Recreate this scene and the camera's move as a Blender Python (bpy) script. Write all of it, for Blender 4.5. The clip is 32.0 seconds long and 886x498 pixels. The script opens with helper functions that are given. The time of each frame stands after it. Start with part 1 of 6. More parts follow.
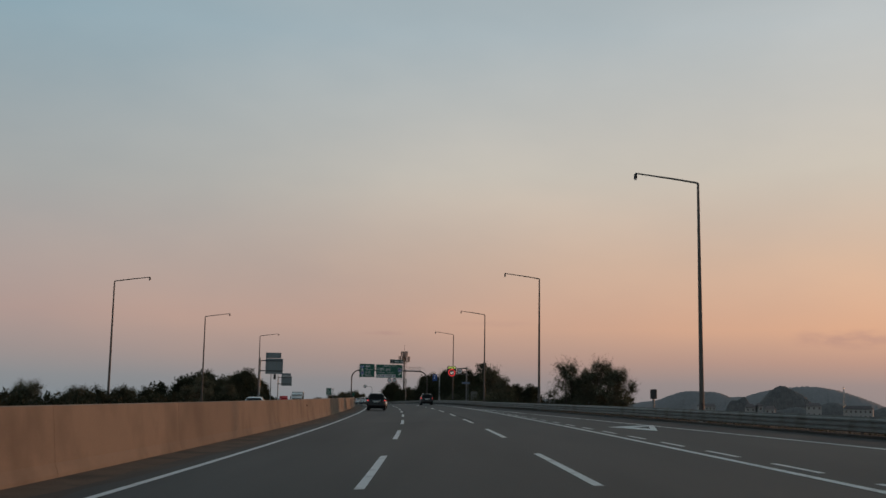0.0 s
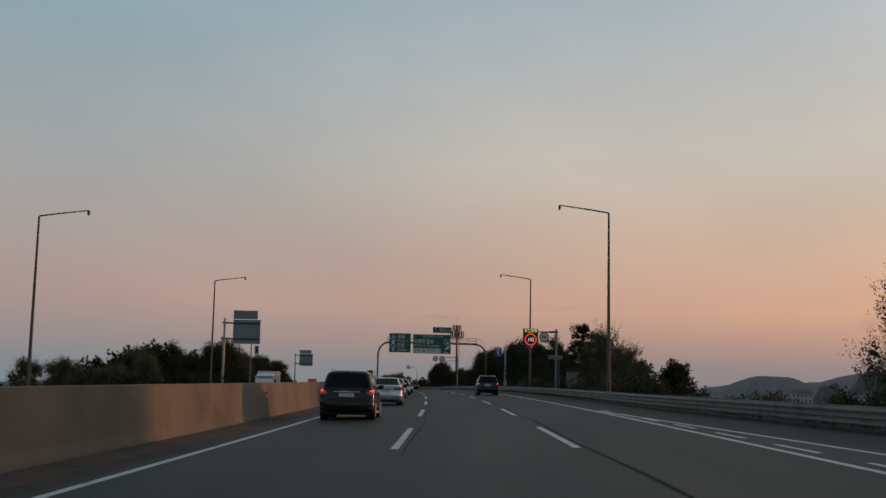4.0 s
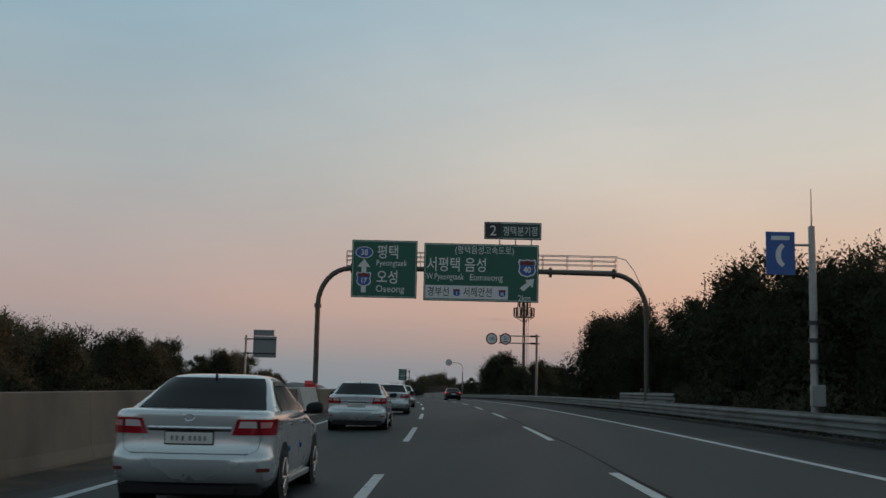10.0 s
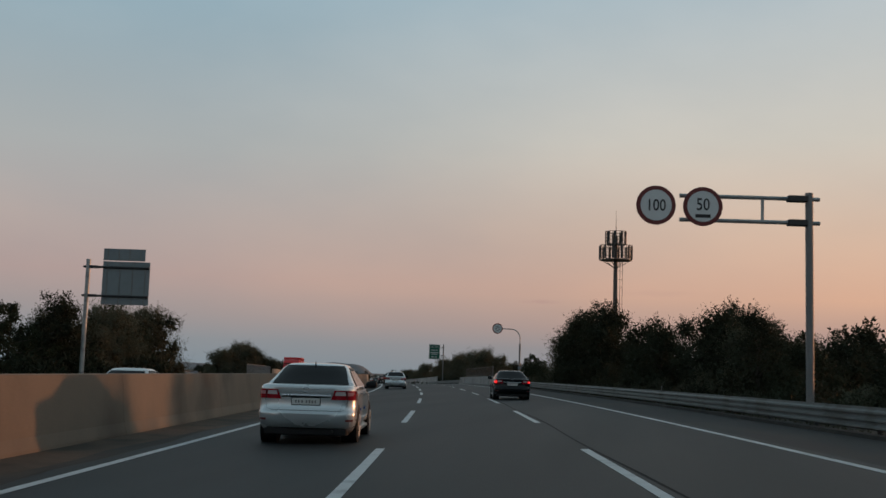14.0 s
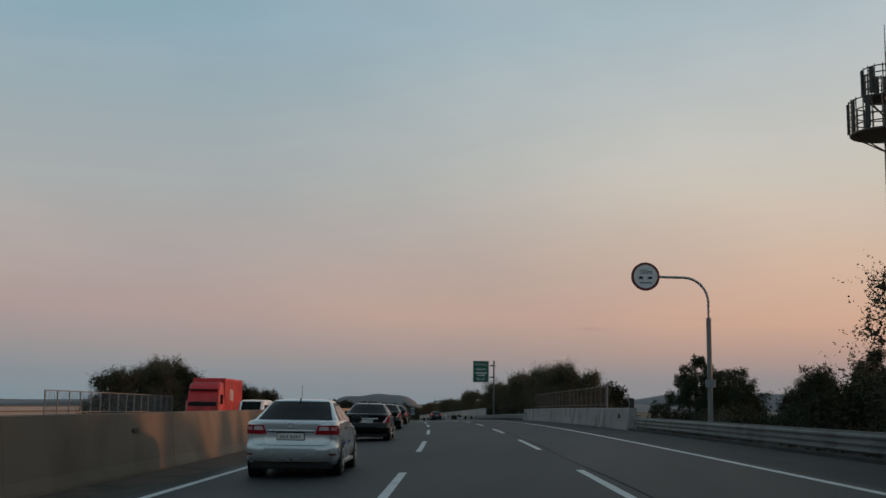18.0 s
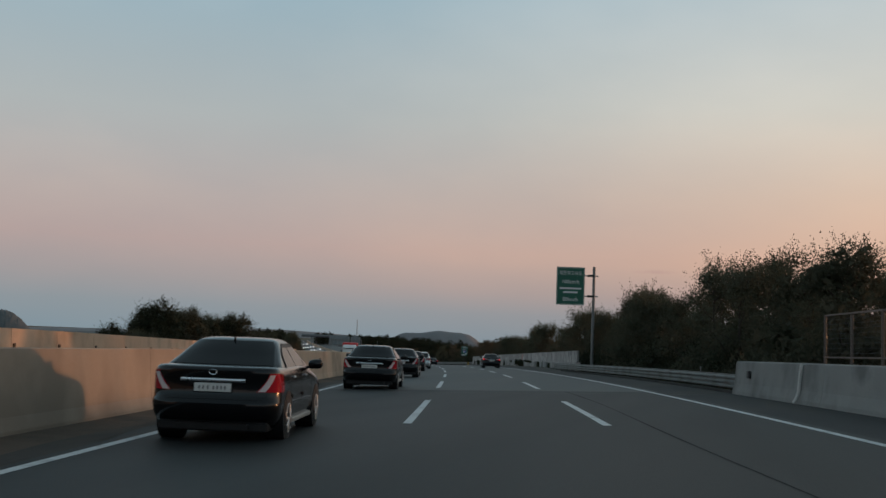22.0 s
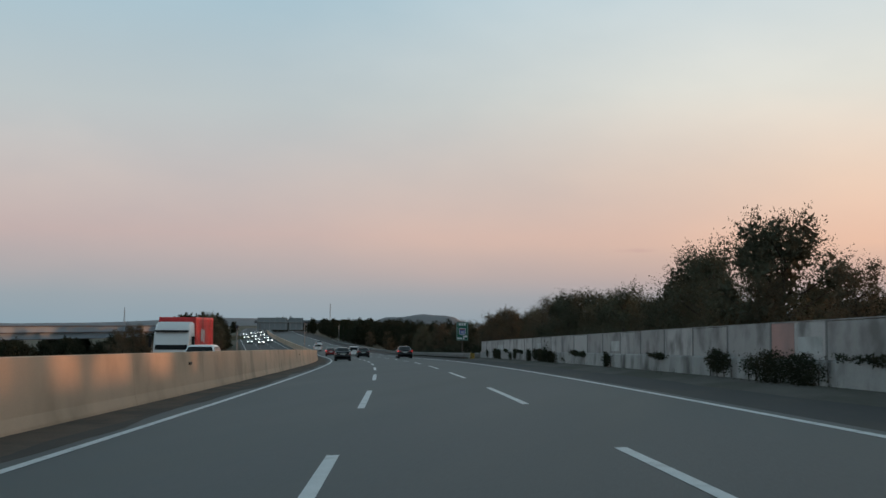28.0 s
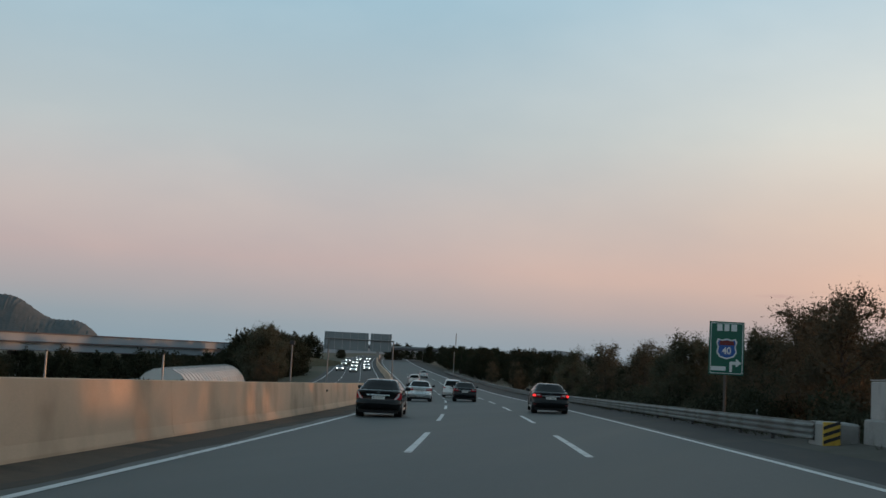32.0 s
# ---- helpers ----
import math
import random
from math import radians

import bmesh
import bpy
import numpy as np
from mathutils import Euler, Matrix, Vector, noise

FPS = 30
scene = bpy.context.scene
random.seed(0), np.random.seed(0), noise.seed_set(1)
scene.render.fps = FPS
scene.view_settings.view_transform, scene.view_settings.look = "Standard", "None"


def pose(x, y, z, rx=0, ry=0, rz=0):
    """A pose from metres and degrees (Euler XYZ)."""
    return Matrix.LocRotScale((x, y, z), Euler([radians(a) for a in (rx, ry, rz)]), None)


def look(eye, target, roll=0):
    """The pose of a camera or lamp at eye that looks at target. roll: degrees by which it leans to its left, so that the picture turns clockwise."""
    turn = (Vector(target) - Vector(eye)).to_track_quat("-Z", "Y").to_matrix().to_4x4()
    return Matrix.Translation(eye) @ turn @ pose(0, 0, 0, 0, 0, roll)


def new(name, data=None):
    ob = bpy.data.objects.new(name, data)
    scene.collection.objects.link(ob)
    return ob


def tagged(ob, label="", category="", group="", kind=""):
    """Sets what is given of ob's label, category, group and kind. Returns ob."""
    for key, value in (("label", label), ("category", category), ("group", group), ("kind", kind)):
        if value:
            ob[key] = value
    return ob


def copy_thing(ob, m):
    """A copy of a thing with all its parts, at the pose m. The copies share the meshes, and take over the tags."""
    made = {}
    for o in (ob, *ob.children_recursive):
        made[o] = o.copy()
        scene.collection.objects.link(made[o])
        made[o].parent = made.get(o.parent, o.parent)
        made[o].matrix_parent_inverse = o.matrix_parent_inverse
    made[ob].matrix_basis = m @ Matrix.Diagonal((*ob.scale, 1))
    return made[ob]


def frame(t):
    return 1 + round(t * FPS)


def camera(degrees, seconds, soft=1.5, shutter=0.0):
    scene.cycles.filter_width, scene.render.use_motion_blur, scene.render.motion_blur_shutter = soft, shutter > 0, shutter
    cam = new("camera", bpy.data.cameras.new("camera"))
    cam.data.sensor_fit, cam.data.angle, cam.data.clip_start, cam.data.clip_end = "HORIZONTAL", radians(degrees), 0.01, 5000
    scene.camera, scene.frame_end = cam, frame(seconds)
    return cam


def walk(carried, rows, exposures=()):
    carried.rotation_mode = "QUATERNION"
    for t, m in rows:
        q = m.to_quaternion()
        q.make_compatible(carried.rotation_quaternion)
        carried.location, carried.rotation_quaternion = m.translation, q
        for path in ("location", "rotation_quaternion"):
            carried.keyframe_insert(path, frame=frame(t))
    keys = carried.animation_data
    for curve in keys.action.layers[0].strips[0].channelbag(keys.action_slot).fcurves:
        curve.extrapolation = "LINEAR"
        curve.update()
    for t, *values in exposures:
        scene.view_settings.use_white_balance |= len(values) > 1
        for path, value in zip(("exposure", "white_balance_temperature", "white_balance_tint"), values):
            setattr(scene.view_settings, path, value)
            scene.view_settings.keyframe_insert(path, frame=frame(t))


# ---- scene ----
# ================= road line, camera =================
# The road as a smooth line: distance s along it (m), offset u to the right, height z above the asphalt.
CURVE_AT = (-100, 0, 80, 160, 240, 320, 400, 480, 560, 640, 720, 800, 900, 1000, 1600)
CURVE = (.5, .59, .32, .47, .51, .48, .58, .46, .49, .54, .59, .46, -.05, -.15, 0)          # left turn, 1/km
GRADE_AT = (-100, 0, 80, 160, 240, 320, 400, 480, 560, 640, 720, 780, 850, 950, 1600)
GRADE = (.9, .9, 1.01, .86, .34, -.2, -.36, -1.62, -2.0, -2.55, -2.3, -.8, .45, .8, .6)   # per cent
BANK = .0287         # cross slope: the outer side of the curve lies higher
SG = np.arange(-100.0, 1600.0, 2.0)
_th = np.cumsum(np.interp(SG, CURVE_AT, CURVE)) * .002
_th -= np.interp(0, SG, _th)
LX, LY = np.cumsum(-np.sin(_th)) * 2, np.cumsum(np.cos(_th)) * 2
LZ = np.cumsum(np.interp(SG, GRADE_AT, GRADE)) * .02
LX, LY, LZ = [a - np.interp(0, SG, a) for a in (LX, LY, LZ)]


def turn_at(s):
    return float(np.interp(s, SG, _th))


def at(s, u=0.0, z=0.0):
    """The world place of a point given along the road."""
    a = turn_at(s)
    return Vector((float(np.interp(s, SG, LX)) + u * math.cos(a), float(np.interp(s, SG, LY)) + u * math.sin(a),
                   float(np.interp(s, SG, LZ)) + z + BANK * max(-22.0, min(11.0, u))))


def stand(s, u=0.0, z=0.0, spin=0.0, size=1.0):
    """A pose on the road: local y runs along the road, x to the right."""
    return Matrix.Translation(at(s, u, z)) @ Matrix.Rotation(turn_at(s) + radians(spin), 4, "Z") @ Matrix.Diagonal((size, size, size, 1))


EYE = 1.355
# seconds, s, u, yaw, pitch, roll
DRIVE = (
    (0, 0.00, -0.67, -0.06, 8.12, -0.87),
    (1, 18.27, -0.83, -0.42, 7.59, -0.92),
    (2, 36.83, -0.73, -0.04, 7.70, -0.80),
    (3, 56.03, -0.68, 0.54, 7.18, -1.05),
    (6, 111.89, -0.66, 0.90, 7.48, -1.14),
    (7, 130.97, -0.77, 0.89, 7.22, -1.26),
    (8, 149.99, -0.69, 0.99, 7.24, -1.02),
    (9, 169.56, -0.60, 1.09, 7.28, -0.77),
    (10, 189.21, -0.63, 0.98, 7.33, -1.22),
    (11, 208.43, -0.56, 1.54, 6.98, -1.52),
    (12, 227.76, -0.45, 2.19, 6.08, -1.70),
    (13, 247.11, -0.46, 1.13, 6.90, -1.83),
    (14, 266.71, -0.49, 1.02, 6.33, -1.77),
    (17, 324.62, -0.69, 1.22, 6.59, -1.77),
    (18, 343.49, -0.59, 1.39, 7.81, -0.72),
    (19, 361.88, -0.51, 1.02, 7.24, -0.59),
    (20, 380.32, -0.41, 0.54, 7.17, -0.81),
    (21, 398.23, -0.41, 1.25, 5.94, -1.62),
    (22, 416.76, -0.52, 2.30, 4.60, -2.15),
    (23, 435.88, -0.76, 1.86, 4.28, -1.97),
    (24, 455.39, -0.80, 1.11, 3.82, -1.51),
    (25, 473.88, -0.93, -0.82, 5.39, -1.58),
    (28, 532.62, -0.92, -1.74, 3.83, -0.34),
    (29, 552.62, -0.80, -1.23, 4.06, -0.93),
    (30, 573.32, -0.68, 0.33, 4.69, -1.27),
    (31, 594.16, -0.42, 1.10, 5.36, -1.74),
    (32, 614.75, -0.32, 2.61, 5.47, -2.95),
)
cam = camera(43.41, 32.0, soft=1.5, shutter=0.12)
walk(cam, [(t, pose(*at(s, u, EYE), 90 + pitch, roll, yaw + math.degrees(turn_at(s)))) for t, s, u, yaw, pitch, roll in DRIVE],
     # the clip's camera opens up and turns cooler as the drive goes on
     [(0, -0.26, 6770, 11.6), (1, -0.41, 6775, 11.8), (2, -0.38, 6800, 12.2), (3, -0.36, 6820, 12.6), (6, -0.05, 6580, 10.1), (7, 0.06, 6580, 10.1), (8, -0.1, 6580, 10.1), (11, -0.09, 6580, 10.1), (12, 0.08, 6580, 10.1), (13, -0.1, 6580, 10.1), (14, -0.15, 6580, 10.1), (17, -0.09, 6550, 9.6),
      (19, -0.3, 6530, 9.1), (20, -0.22, 6510, 9.1), (21, 0.02, 6480, 8.6), (22, -0.03, 6460, 8.1), (23, 0.02, 6430, 8.1), (24, 0.14, 6400, 8.1), (25, 0.26, 6380, 8.1), (28, 0.25, 6330, 7.1), (32, 0.2, 6280, 6.6)])

# ================= sky, sun =================
SUN_SIDE = 52.0      # degrees to the right of the first heading
SUN_HIGH = 4.1
world = bpy.data.worlds.new("dusk_sky")
scene.world = world
world.use_nodes = True
wn, wl = world.node_tree.nodes, world.node_tree.links
wn.clear()


def srgb(r, g, b):
    return tuple((c / 255 / 12.92 if c < 10.3 else ((c / 255 + .055) / 1.055) ** 2.4) for c in (r, g, b)) + (1,)


coord = wn.new("ShaderNodeTexCoord")
split = wn.new("ShaderNodeSeparateXYZ")
wl.new(coord.outputs["Generated"], split.inputs[0])


def sky_ramp(stops):
    ramp = wn.new("ShaderNodeValToRGB")
    wl.new(split.outputs["Z"], ramp.inputs[0])
    els = ramp.color_ramp.elements
    while len(els) > 1:
        els.remove(els[-1])
    for i, (deg, col) in enumerate(stops):
        e = els[0] if i == 0 else els.new(max(0.0, math.sin(radians(deg))))
        e.position = max(0.0, math.sin(radians(deg)))
        e.color = srgb(*col)
    return ramp


cool = sky_ramp(((0, (132, 148, 158)), (1.3, (141, 150, 157)), (2.6, (160, 154, 156)), (4.5, (179, 160, 158)), (7.0, (181, 170, 168)),
                 (11, (176, 181, 182)), (19, (148, 178, 193)), (40, (124, 144, 154)), (90, (104, 122, 132))))
warm = sky_ramp(((0, (150, 143, 146)), (1.3, (162, 147, 148)), (2.4, (198, 159, 145)), (4.0, (233, 182, 151)), (7.5, (232, 198, 172)),
                 (12, (225, 216, 202)), (19, (207, 213, 215)), (40, (134, 150, 160)), (90, (104, 122, 132))))
toward = wn.new("ShaderNodeVectorMath")
toward.operation = "DOT_PRODUCT"
toward.inputs[1].default_value = (math.sin(radians(SUN_SIDE)), math.cos(radians(SUN_SIDE)), 0)
wl.new(coord.outputs["Generated"], toward.inputs[0])
side = wn.new("ShaderNodeMapRange")
side.interpolation_type = "SMOOTHSTEP"
side.inputs[1].default_value, side.inputs[2].default_value = .17, 1.04
wl.new(toward.outputs["Value"], side.inputs[0])
# thin uneven cloud veils
veil_map = wn.new("ShaderNodeMapping")
veil_map.inputs["Scale"].default_value = (2.0, 2.0, 4.5)
veil = wn.new("ShaderNodeTexNoise")
veil.inputs["Scale"].default_value, veil.inputs["Detail"].default_value = 1.6, 5
wl.new(coord.outputs["Generated"], veil_map.inputs[0])
wl.new(veil_map.outputs[0], veil.inputs["Vector"])
blend = wn.new("ShaderNodeMix")
blend.data_type = "RGBA"
veil_side = wn.new("ShaderNodeMath")
veil_side.operation = "MULTIPLY_ADD"
veil_side.inputs[1].default_value, veil_side.inputs[2].default_value = .5, -.25
wl.new(veil.outputs[0], veil_side.inputs[0])
uneven = wn.new("ShaderNodeMath")
uneven.use_clamp = True
wl.new(side.outputs[0], uneven.inputs[0])
wl.new(veil_side.outputs[0], uneven.inputs[1])
wl.new(uneven.outputs[0], blend.inputs[0])
wl.new(cool.outputs[0], blend.inputs[6])
wl.new(warm.outputs[0], blend.inputs[7])
veil_gain = wn.new("ShaderNodeMapRange")
veil_gain.inputs[1].default_value, veil_gain.inputs[2].default_value = .3, .7
veil_gain.inputs[3].default_value, veil_gain.inputs[4].default_value = .976, 1.024
wl.new(veil.outputs[0], veil_gain.inputs[0])
lit = wn.new("ShaderNodeVectorMath")
lit.operation = "SCALE"
wl.new(blend.outputs[2], lit.inputs[0])
wl.new(veil_gain.outputs[0], lit.inputs[3])
# two thin mauve clouds low in the west
puff = wn.new("ShaderNodeTexNoise")
puff.inputs["Scale"].default_value, puff.inputs["Detail"].default_value = 38, 6
puff_map = wn.new("ShaderNodeMapping")
puff_map.inputs["Scale"].default_value = (1, 1, 3)
wl.new(coord.outputs["Generated"], puff_map.inputs[0])
wl.new(puff_map.outputs[0], puff.inputs["Vector"])
sky_col = lit.outputs[0]
for az, el, wide, high, deep in ((3.1, 3.75, .022, .0028, .16), (-20.0, 3.6, .055, .011, .22), (-2.5, 4.3, .05, .004, .05)):
    sub, fit_size, far = wn.new("ShaderNodeVectorMath"), wn.new("ShaderNodeVectorMath"), wn.new("ShaderNodeVectorMath")
    sub.operation, fit_size.operation, far.operation = "SUBTRACT", "MULTIPLY", "LENGTH"
    ca, ce = radians(az), radians(el)
    sub.inputs[1].default_value = (-math.sin(ca) * math.cos(ce), math.cos(ca) * math.cos(ce), math.sin(ce))
    fit_size.inputs[1].default_value = (1 / wide, 1 / wide, 1 / high)
    wl.new(coord.outputs["Generated"], sub.inputs[0])
    wl.new(sub.outputs[0], fit_size.inputs[0])
    wl.new(fit_size.outputs[0], far.inputs[0])
    near_mid, shape, edge = wn.new("ShaderNodeMapRange"), wn.new("ShaderNodeMath"), wn.new("ShaderNodeMapRange")
    near_mid.inputs[1].default_value, near_mid.inputs[2].default_value = 1.3, .1
    shape.operation = "MULTIPLY"
    wl.new(far.outputs["Value"], near_mid.inputs[0])
    wl.new(near_mid.outputs[0], shape.inputs[0])
    wl.new(puff.outputs[0], shape.inputs[1])
    edge.interpolation_type = "SMOOTHSTEP"
    edge.inputs[1].default_value, edge.inputs[2].default_value, edge.inputs[4].default_value = .12, .5, deep * 2
    wl.new(shape.outputs[0], edge.inputs[0])
    tint = wn.new("ShaderNodeMix")
    tint.data_type = "RGBA"
    wl.new(edge.outputs[0], tint.inputs[0])
    wl.new(sky_col, tint.inputs[6])
    tint.inputs[7].default_value = srgb(176, 140, 140)
    sky_col = tint.outputs[2]
# the clear-air glow that the low sun leaves, from the physical sky
nishita = wn.new("ShaderNodeTexSky")
nishita.sky_type, nishita.sun_disc = "NISHITA", False
nishita.sun_elevation, nishita.sun_rotation = radians(SUN_HIGH), radians(SUN_SIDE)
glow = wn.new("ShaderNodeVectorMath")
glow.operation = "SCALE"
glow.inputs[3].default_value = .004
wl.new(nishita.outputs[0], glow.inputs[0])
total = wn.new("ShaderNodeVectorMath")
wl.new(sky_col, total.inputs[0])
wl.new(glow.outputs[0], total.inputs[1])
back = wn.new("ShaderNodeBackground")
back.inputs[1].default_value = 1.0
wl.new(total.outputs[0], back.inputs[0])
sky_out = wn.new("ShaderNodeOutputWorld")
wl.new(back.outputs[0], sky_out.inputs[0])

sun_data = bpy.data.lights.new("sun", "SUN")
sun_data.energy, sun_data.angle, sun_data.color = 1.35, radians(2.0), (1.0, .43, .19)
sun = new("sun", sun_data)
_a, _e = radians(SUN_SIDE), radians(SUN_HIGH)
sun.matrix_world = look((0, 0, 0), (-math.sin(_a) * math.cos(_e), -math.cos(_a) * math.cos(_e), -math.sin(_e)))
# ================= materials =================
def mat(name, color, rough=.8, metal=0.0, spread=.12, scale=6.0, fine=60.0, bump=.15, coat=0.0, per_object=0.0, stain=None, stain_scale=.35,
        stain_at=(.5, .62), stretch=(1, 1, 1)):
    """A surface with grain and wear at two scales, in metres of the thing's own space."""
    m = bpy.data.materials.new(name)
    m.use_nodes = True
    nt = m.node_tree
    n, l = nt.nodes, nt.links
    b = n["Principled BSDF"]
    tc, mp = n.new("ShaderNodeTexCoord"), n.new("ShaderNodeMapping")
    mp.inputs["Scale"].default_value = stretch
    l.new(tc.outputs["Object"], mp.inputs[0])
    big, small = n.new("ShaderNodeTexNoise"), n.new("ShaderNodeTexNoise")
    big.inputs["Scale"].default_value, big.inputs["Detail"].default_value = scale, 5
    small.inputs["Scale"].default_value, small.inputs["Detail"].default_value = fine, 3
    for t in (big, small):
        l.new(mp.outputs[0], t.inputs["Vector"])
    add = n.new("ShaderNodeMath")
    add.operation = "ADD"
    l.new(big.outputs[0], add.inputs[0]), l.new(small.outputs[0], add.inputs[1])
    gain = n.new("ShaderNodeMapRange")
    gain.inputs[1].default_value, gain.inputs[2].default_value = .65, 1.35
    gain.inputs[3].default_value, gain.inputs[4].default_value = 1 - spread, 1 + spread
    l.new(add.outputs[0], gain.inputs[0])
    sc = n.new("ShaderNodeVectorMath")
    sc.operation = "SCALE"
    sc.inputs[0].default_value = color[:3]
    l.new(gain.outputs[0], sc.inputs[3])
    col = sc.outputs[0]
    if per_object:
        oi, mr, s2 = n.new("ShaderNodeObjectInfo"), n.new("ShaderNodeMapRange"), n.new("ShaderNodeVectorMath")
        mr.inputs[3].default_value, mr.inputs[4].default_value = 1 - per_object, 1 + per_object
        s2.operation = "SCALE"
        l.new(oi.outputs["Random"], mr.inputs[0]), l.new(col, s2.inputs[0]), l.new(mr.outputs[0], s2.inputs[3])
        col = s2.outputs[0]
    if stain:
        st, sm, mx = n.new("ShaderNodeTexNoise"), n.new("ShaderNodeMapRange"), n.new("ShaderNodeMix")
        st.inputs["Scale"].default_value, st.inputs["Detail"].default_value = stain_scale, 6
        sm.inputs[1].default_value, sm.inputs[2].default_value = stain_at
        mx.data_type = "RGBA"
        l.new(mp.outputs[0], st.inputs["Vector"]), l.new(st.outputs[0], sm.inputs[0]), l.new(sm.outputs[0], mx.inputs[0])
        l.new(col, mx.inputs[6])
        mx.inputs[7].default_value = (*stain[:3], 1)
        col = mx.outputs[2]
    l.new(col, b.inputs["Base Color"])
    b.inputs["Metallic"].default_value = metal
    rg = n.new("ShaderNodeMapRange")
    rg.inputs[3].default_value, rg.inputs[4].default_value = max(0, rough - .08), min(1, rough + .08)
    l.new(big.outputs[0], rg.inputs[0]), l.new(rg.outputs[0], b.inputs["Roughness"])
    if coat:
        b.inputs["Coat Weight"].default_value, b.inputs["Coat Roughness"].default_value = coat, .04
    if bump:
        bp = n.new("ShaderNodeBump")
        bp.inputs["Strength"].default_value, bp.inputs["Distance"].default_value = bump, .01
        l.new(small.outputs[0], bp.inputs["Height"]), l.new(bp.outputs[0], b.inputs["Normal"])
    return m


def glowing(name, color, strength):
    m = mat(name, color, .4, bump=0)
    b = m.node_tree.nodes["Principled BSDF"]
    b.inputs["Emission Color"].default_value, b.inputs["Emission Strength"].default_value = (*color, 1), strength
    return m


def leafy(name, color, other, through_share=.25):
    m = mat(name, color, .7, spread=.22, scale=1.2, fine=9, bump=0, stain=other, stain_scale=.8, stain_at=(.45, .65), per_object=.25)
    nt = m.node_tree
    b = nt.nodes["Principled BSDF"]
    b.inputs["Specular IOR Level"].default_value = .08
    # light comes through the leaves
    thin, both = nt.nodes.new("ShaderNodeBsdfTranslucent"), nt.nodes.new("ShaderNodeMixShader")
    both.inputs[0].default_value = through_share
    nt.links.new(b.inputs["Base Color"].links[0].from_socket, thin.inputs["Color"])
    nt.links.new(b.outputs[0], both.inputs[1])
    nt.links.new(thin.outputs[0], both.inputs[2])
    nt.links.new(both.outputs[0], nt.nodes["Material Output"].inputs["Surface"])
    return m


ASPHALT_START = mat("worn_asphalt", (.0115, .0150, .0160), .62, spread=.26, scale=.5, fine=45, bump=.35, stain=(.013, .016, .016), stain_scale=.55,
                    stain_at=(.42, .68), stretch=(1, .09, 1))
ASPHALT_START.node_tree.nodes["Principled BSDF"].inputs["Specular IOR Level"].default_value = .24
ASPHALT = mat("asphalt", (.0120, .0155, .0165), .64, spread=.26, scale=.5, fine=45, bump=.35, stain=(.009, .011, .012), stain_scale=.55,
              stain_at=(.42, .68), stretch=(1, .09, 1))
ASPHALT.node_tree.nodes["Principled BSDF"].inputs["Specular IOR Level"].default_value = .36
# The brighter exposure past the bridge is put into this asphalt colour.
ASPHALT_LIFTED = mat("lifted_asphalt", (.057, .067, .068), .64, spread=.22, scale=.5, fine=45, bump=.35, stain=(.064, .072, .068), stain_scale=.55,
                  stain_at=(.42, .68), stretch=(1, .09, 1))
SHOULDER = mat("shoulder_asphalt", (.026, .027, .028), .85, spread=.22, scale=.8, fine=30, bump=.4, stain=(.040, .037, .033), stain_scale=.5,
               stain_at=(.52, .62), stretch=(1, .3, 1))
DARK_RUST = mat("rusty_metal", (.085, .055, .038), .8, .1, spread=.3, scale=8, fine=50, bump=.2)
# Shade under the guardrail is put into this kerb's dark colour.
KERB_SHADED = mat("shade_dark_kerb", (.022, .022, .020), .92, spread=.25, scale=1.5, fine=30, bump=.4, stain=(.04, .036, .03), stain_scale=.6)
GRIT = mat("roadside_grit", (.088, .064, .046), .95, spread=.35, scale=1.5, fine=30, bump=.6, stain=(.045, .038, .03), stain_scale=.6)
# Dark soil, with the shade below the rail mixed into its colour.
EARTH = mat("shaded_verge_earth", (.030, .027, .021), .95, spread=.35, scale=1.4, fine=25, bump=.6, stain=(.050, .042, .030), stain_scale=.6, stain_at=(.5, .68))
JOINT = mat("joint_mortar", (.10, .10, .096), .85, spread=.2, scale=3, fine=40, bump=.2)
GRIME = mat("grimy_asphalt", (.038, .034, .030), .9, spread=.3, scale=1.1, fine=35, bump=.4, stain=(.062, .050, .038), stain_scale=.8, stain_at=(.48, .66), stretch=(1, .35, 1))
TAR = mat("tar_seam", (.019, .0195, .0205), .85, spread=.2, bump=.1)
TAR.node_tree.nodes["Principled BSDF"].inputs["Specular IOR Level"].default_value = .12
LINE = mat("line_paint", (.62, .64, .64), .6, spread=.14, scale=2.5, fine=40, bump=.2, stain=(.36, .37, .37), stain_scale=1.6, stain_at=(.56, .72))
# Tree shade over the first stretch is put into this darker base colour.
MEDIAN_DIM = mat("dimmed_median_concrete", (.200, .158, .120), .88, spread=.12, scale=.9, fine=30, bump=.3, stain=(.128, .100, .076), stain_scale=.40,
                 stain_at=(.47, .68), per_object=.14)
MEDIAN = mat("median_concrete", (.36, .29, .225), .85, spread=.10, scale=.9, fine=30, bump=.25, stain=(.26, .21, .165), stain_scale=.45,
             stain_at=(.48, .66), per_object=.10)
# Soft evening light is put into this warmer, brighter base colour.
MEDIAN_LIT = mat("warm_lit_median_concrete", (.60, .425, .298), .85, spread=.10, scale=.9, fine=30, bump=.25, stain=(.41, .295, .205), stain_scale=.45,
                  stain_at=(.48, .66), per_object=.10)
CONCRETE = mat("grey_concrete", (.285, .285, .275), .85, spread=.13, scale=1.2, fine=30, bump=.3, stain=(.17, .17, .165), stain_scale=.7,
               stain_at=(.52, .68), per_object=.08)
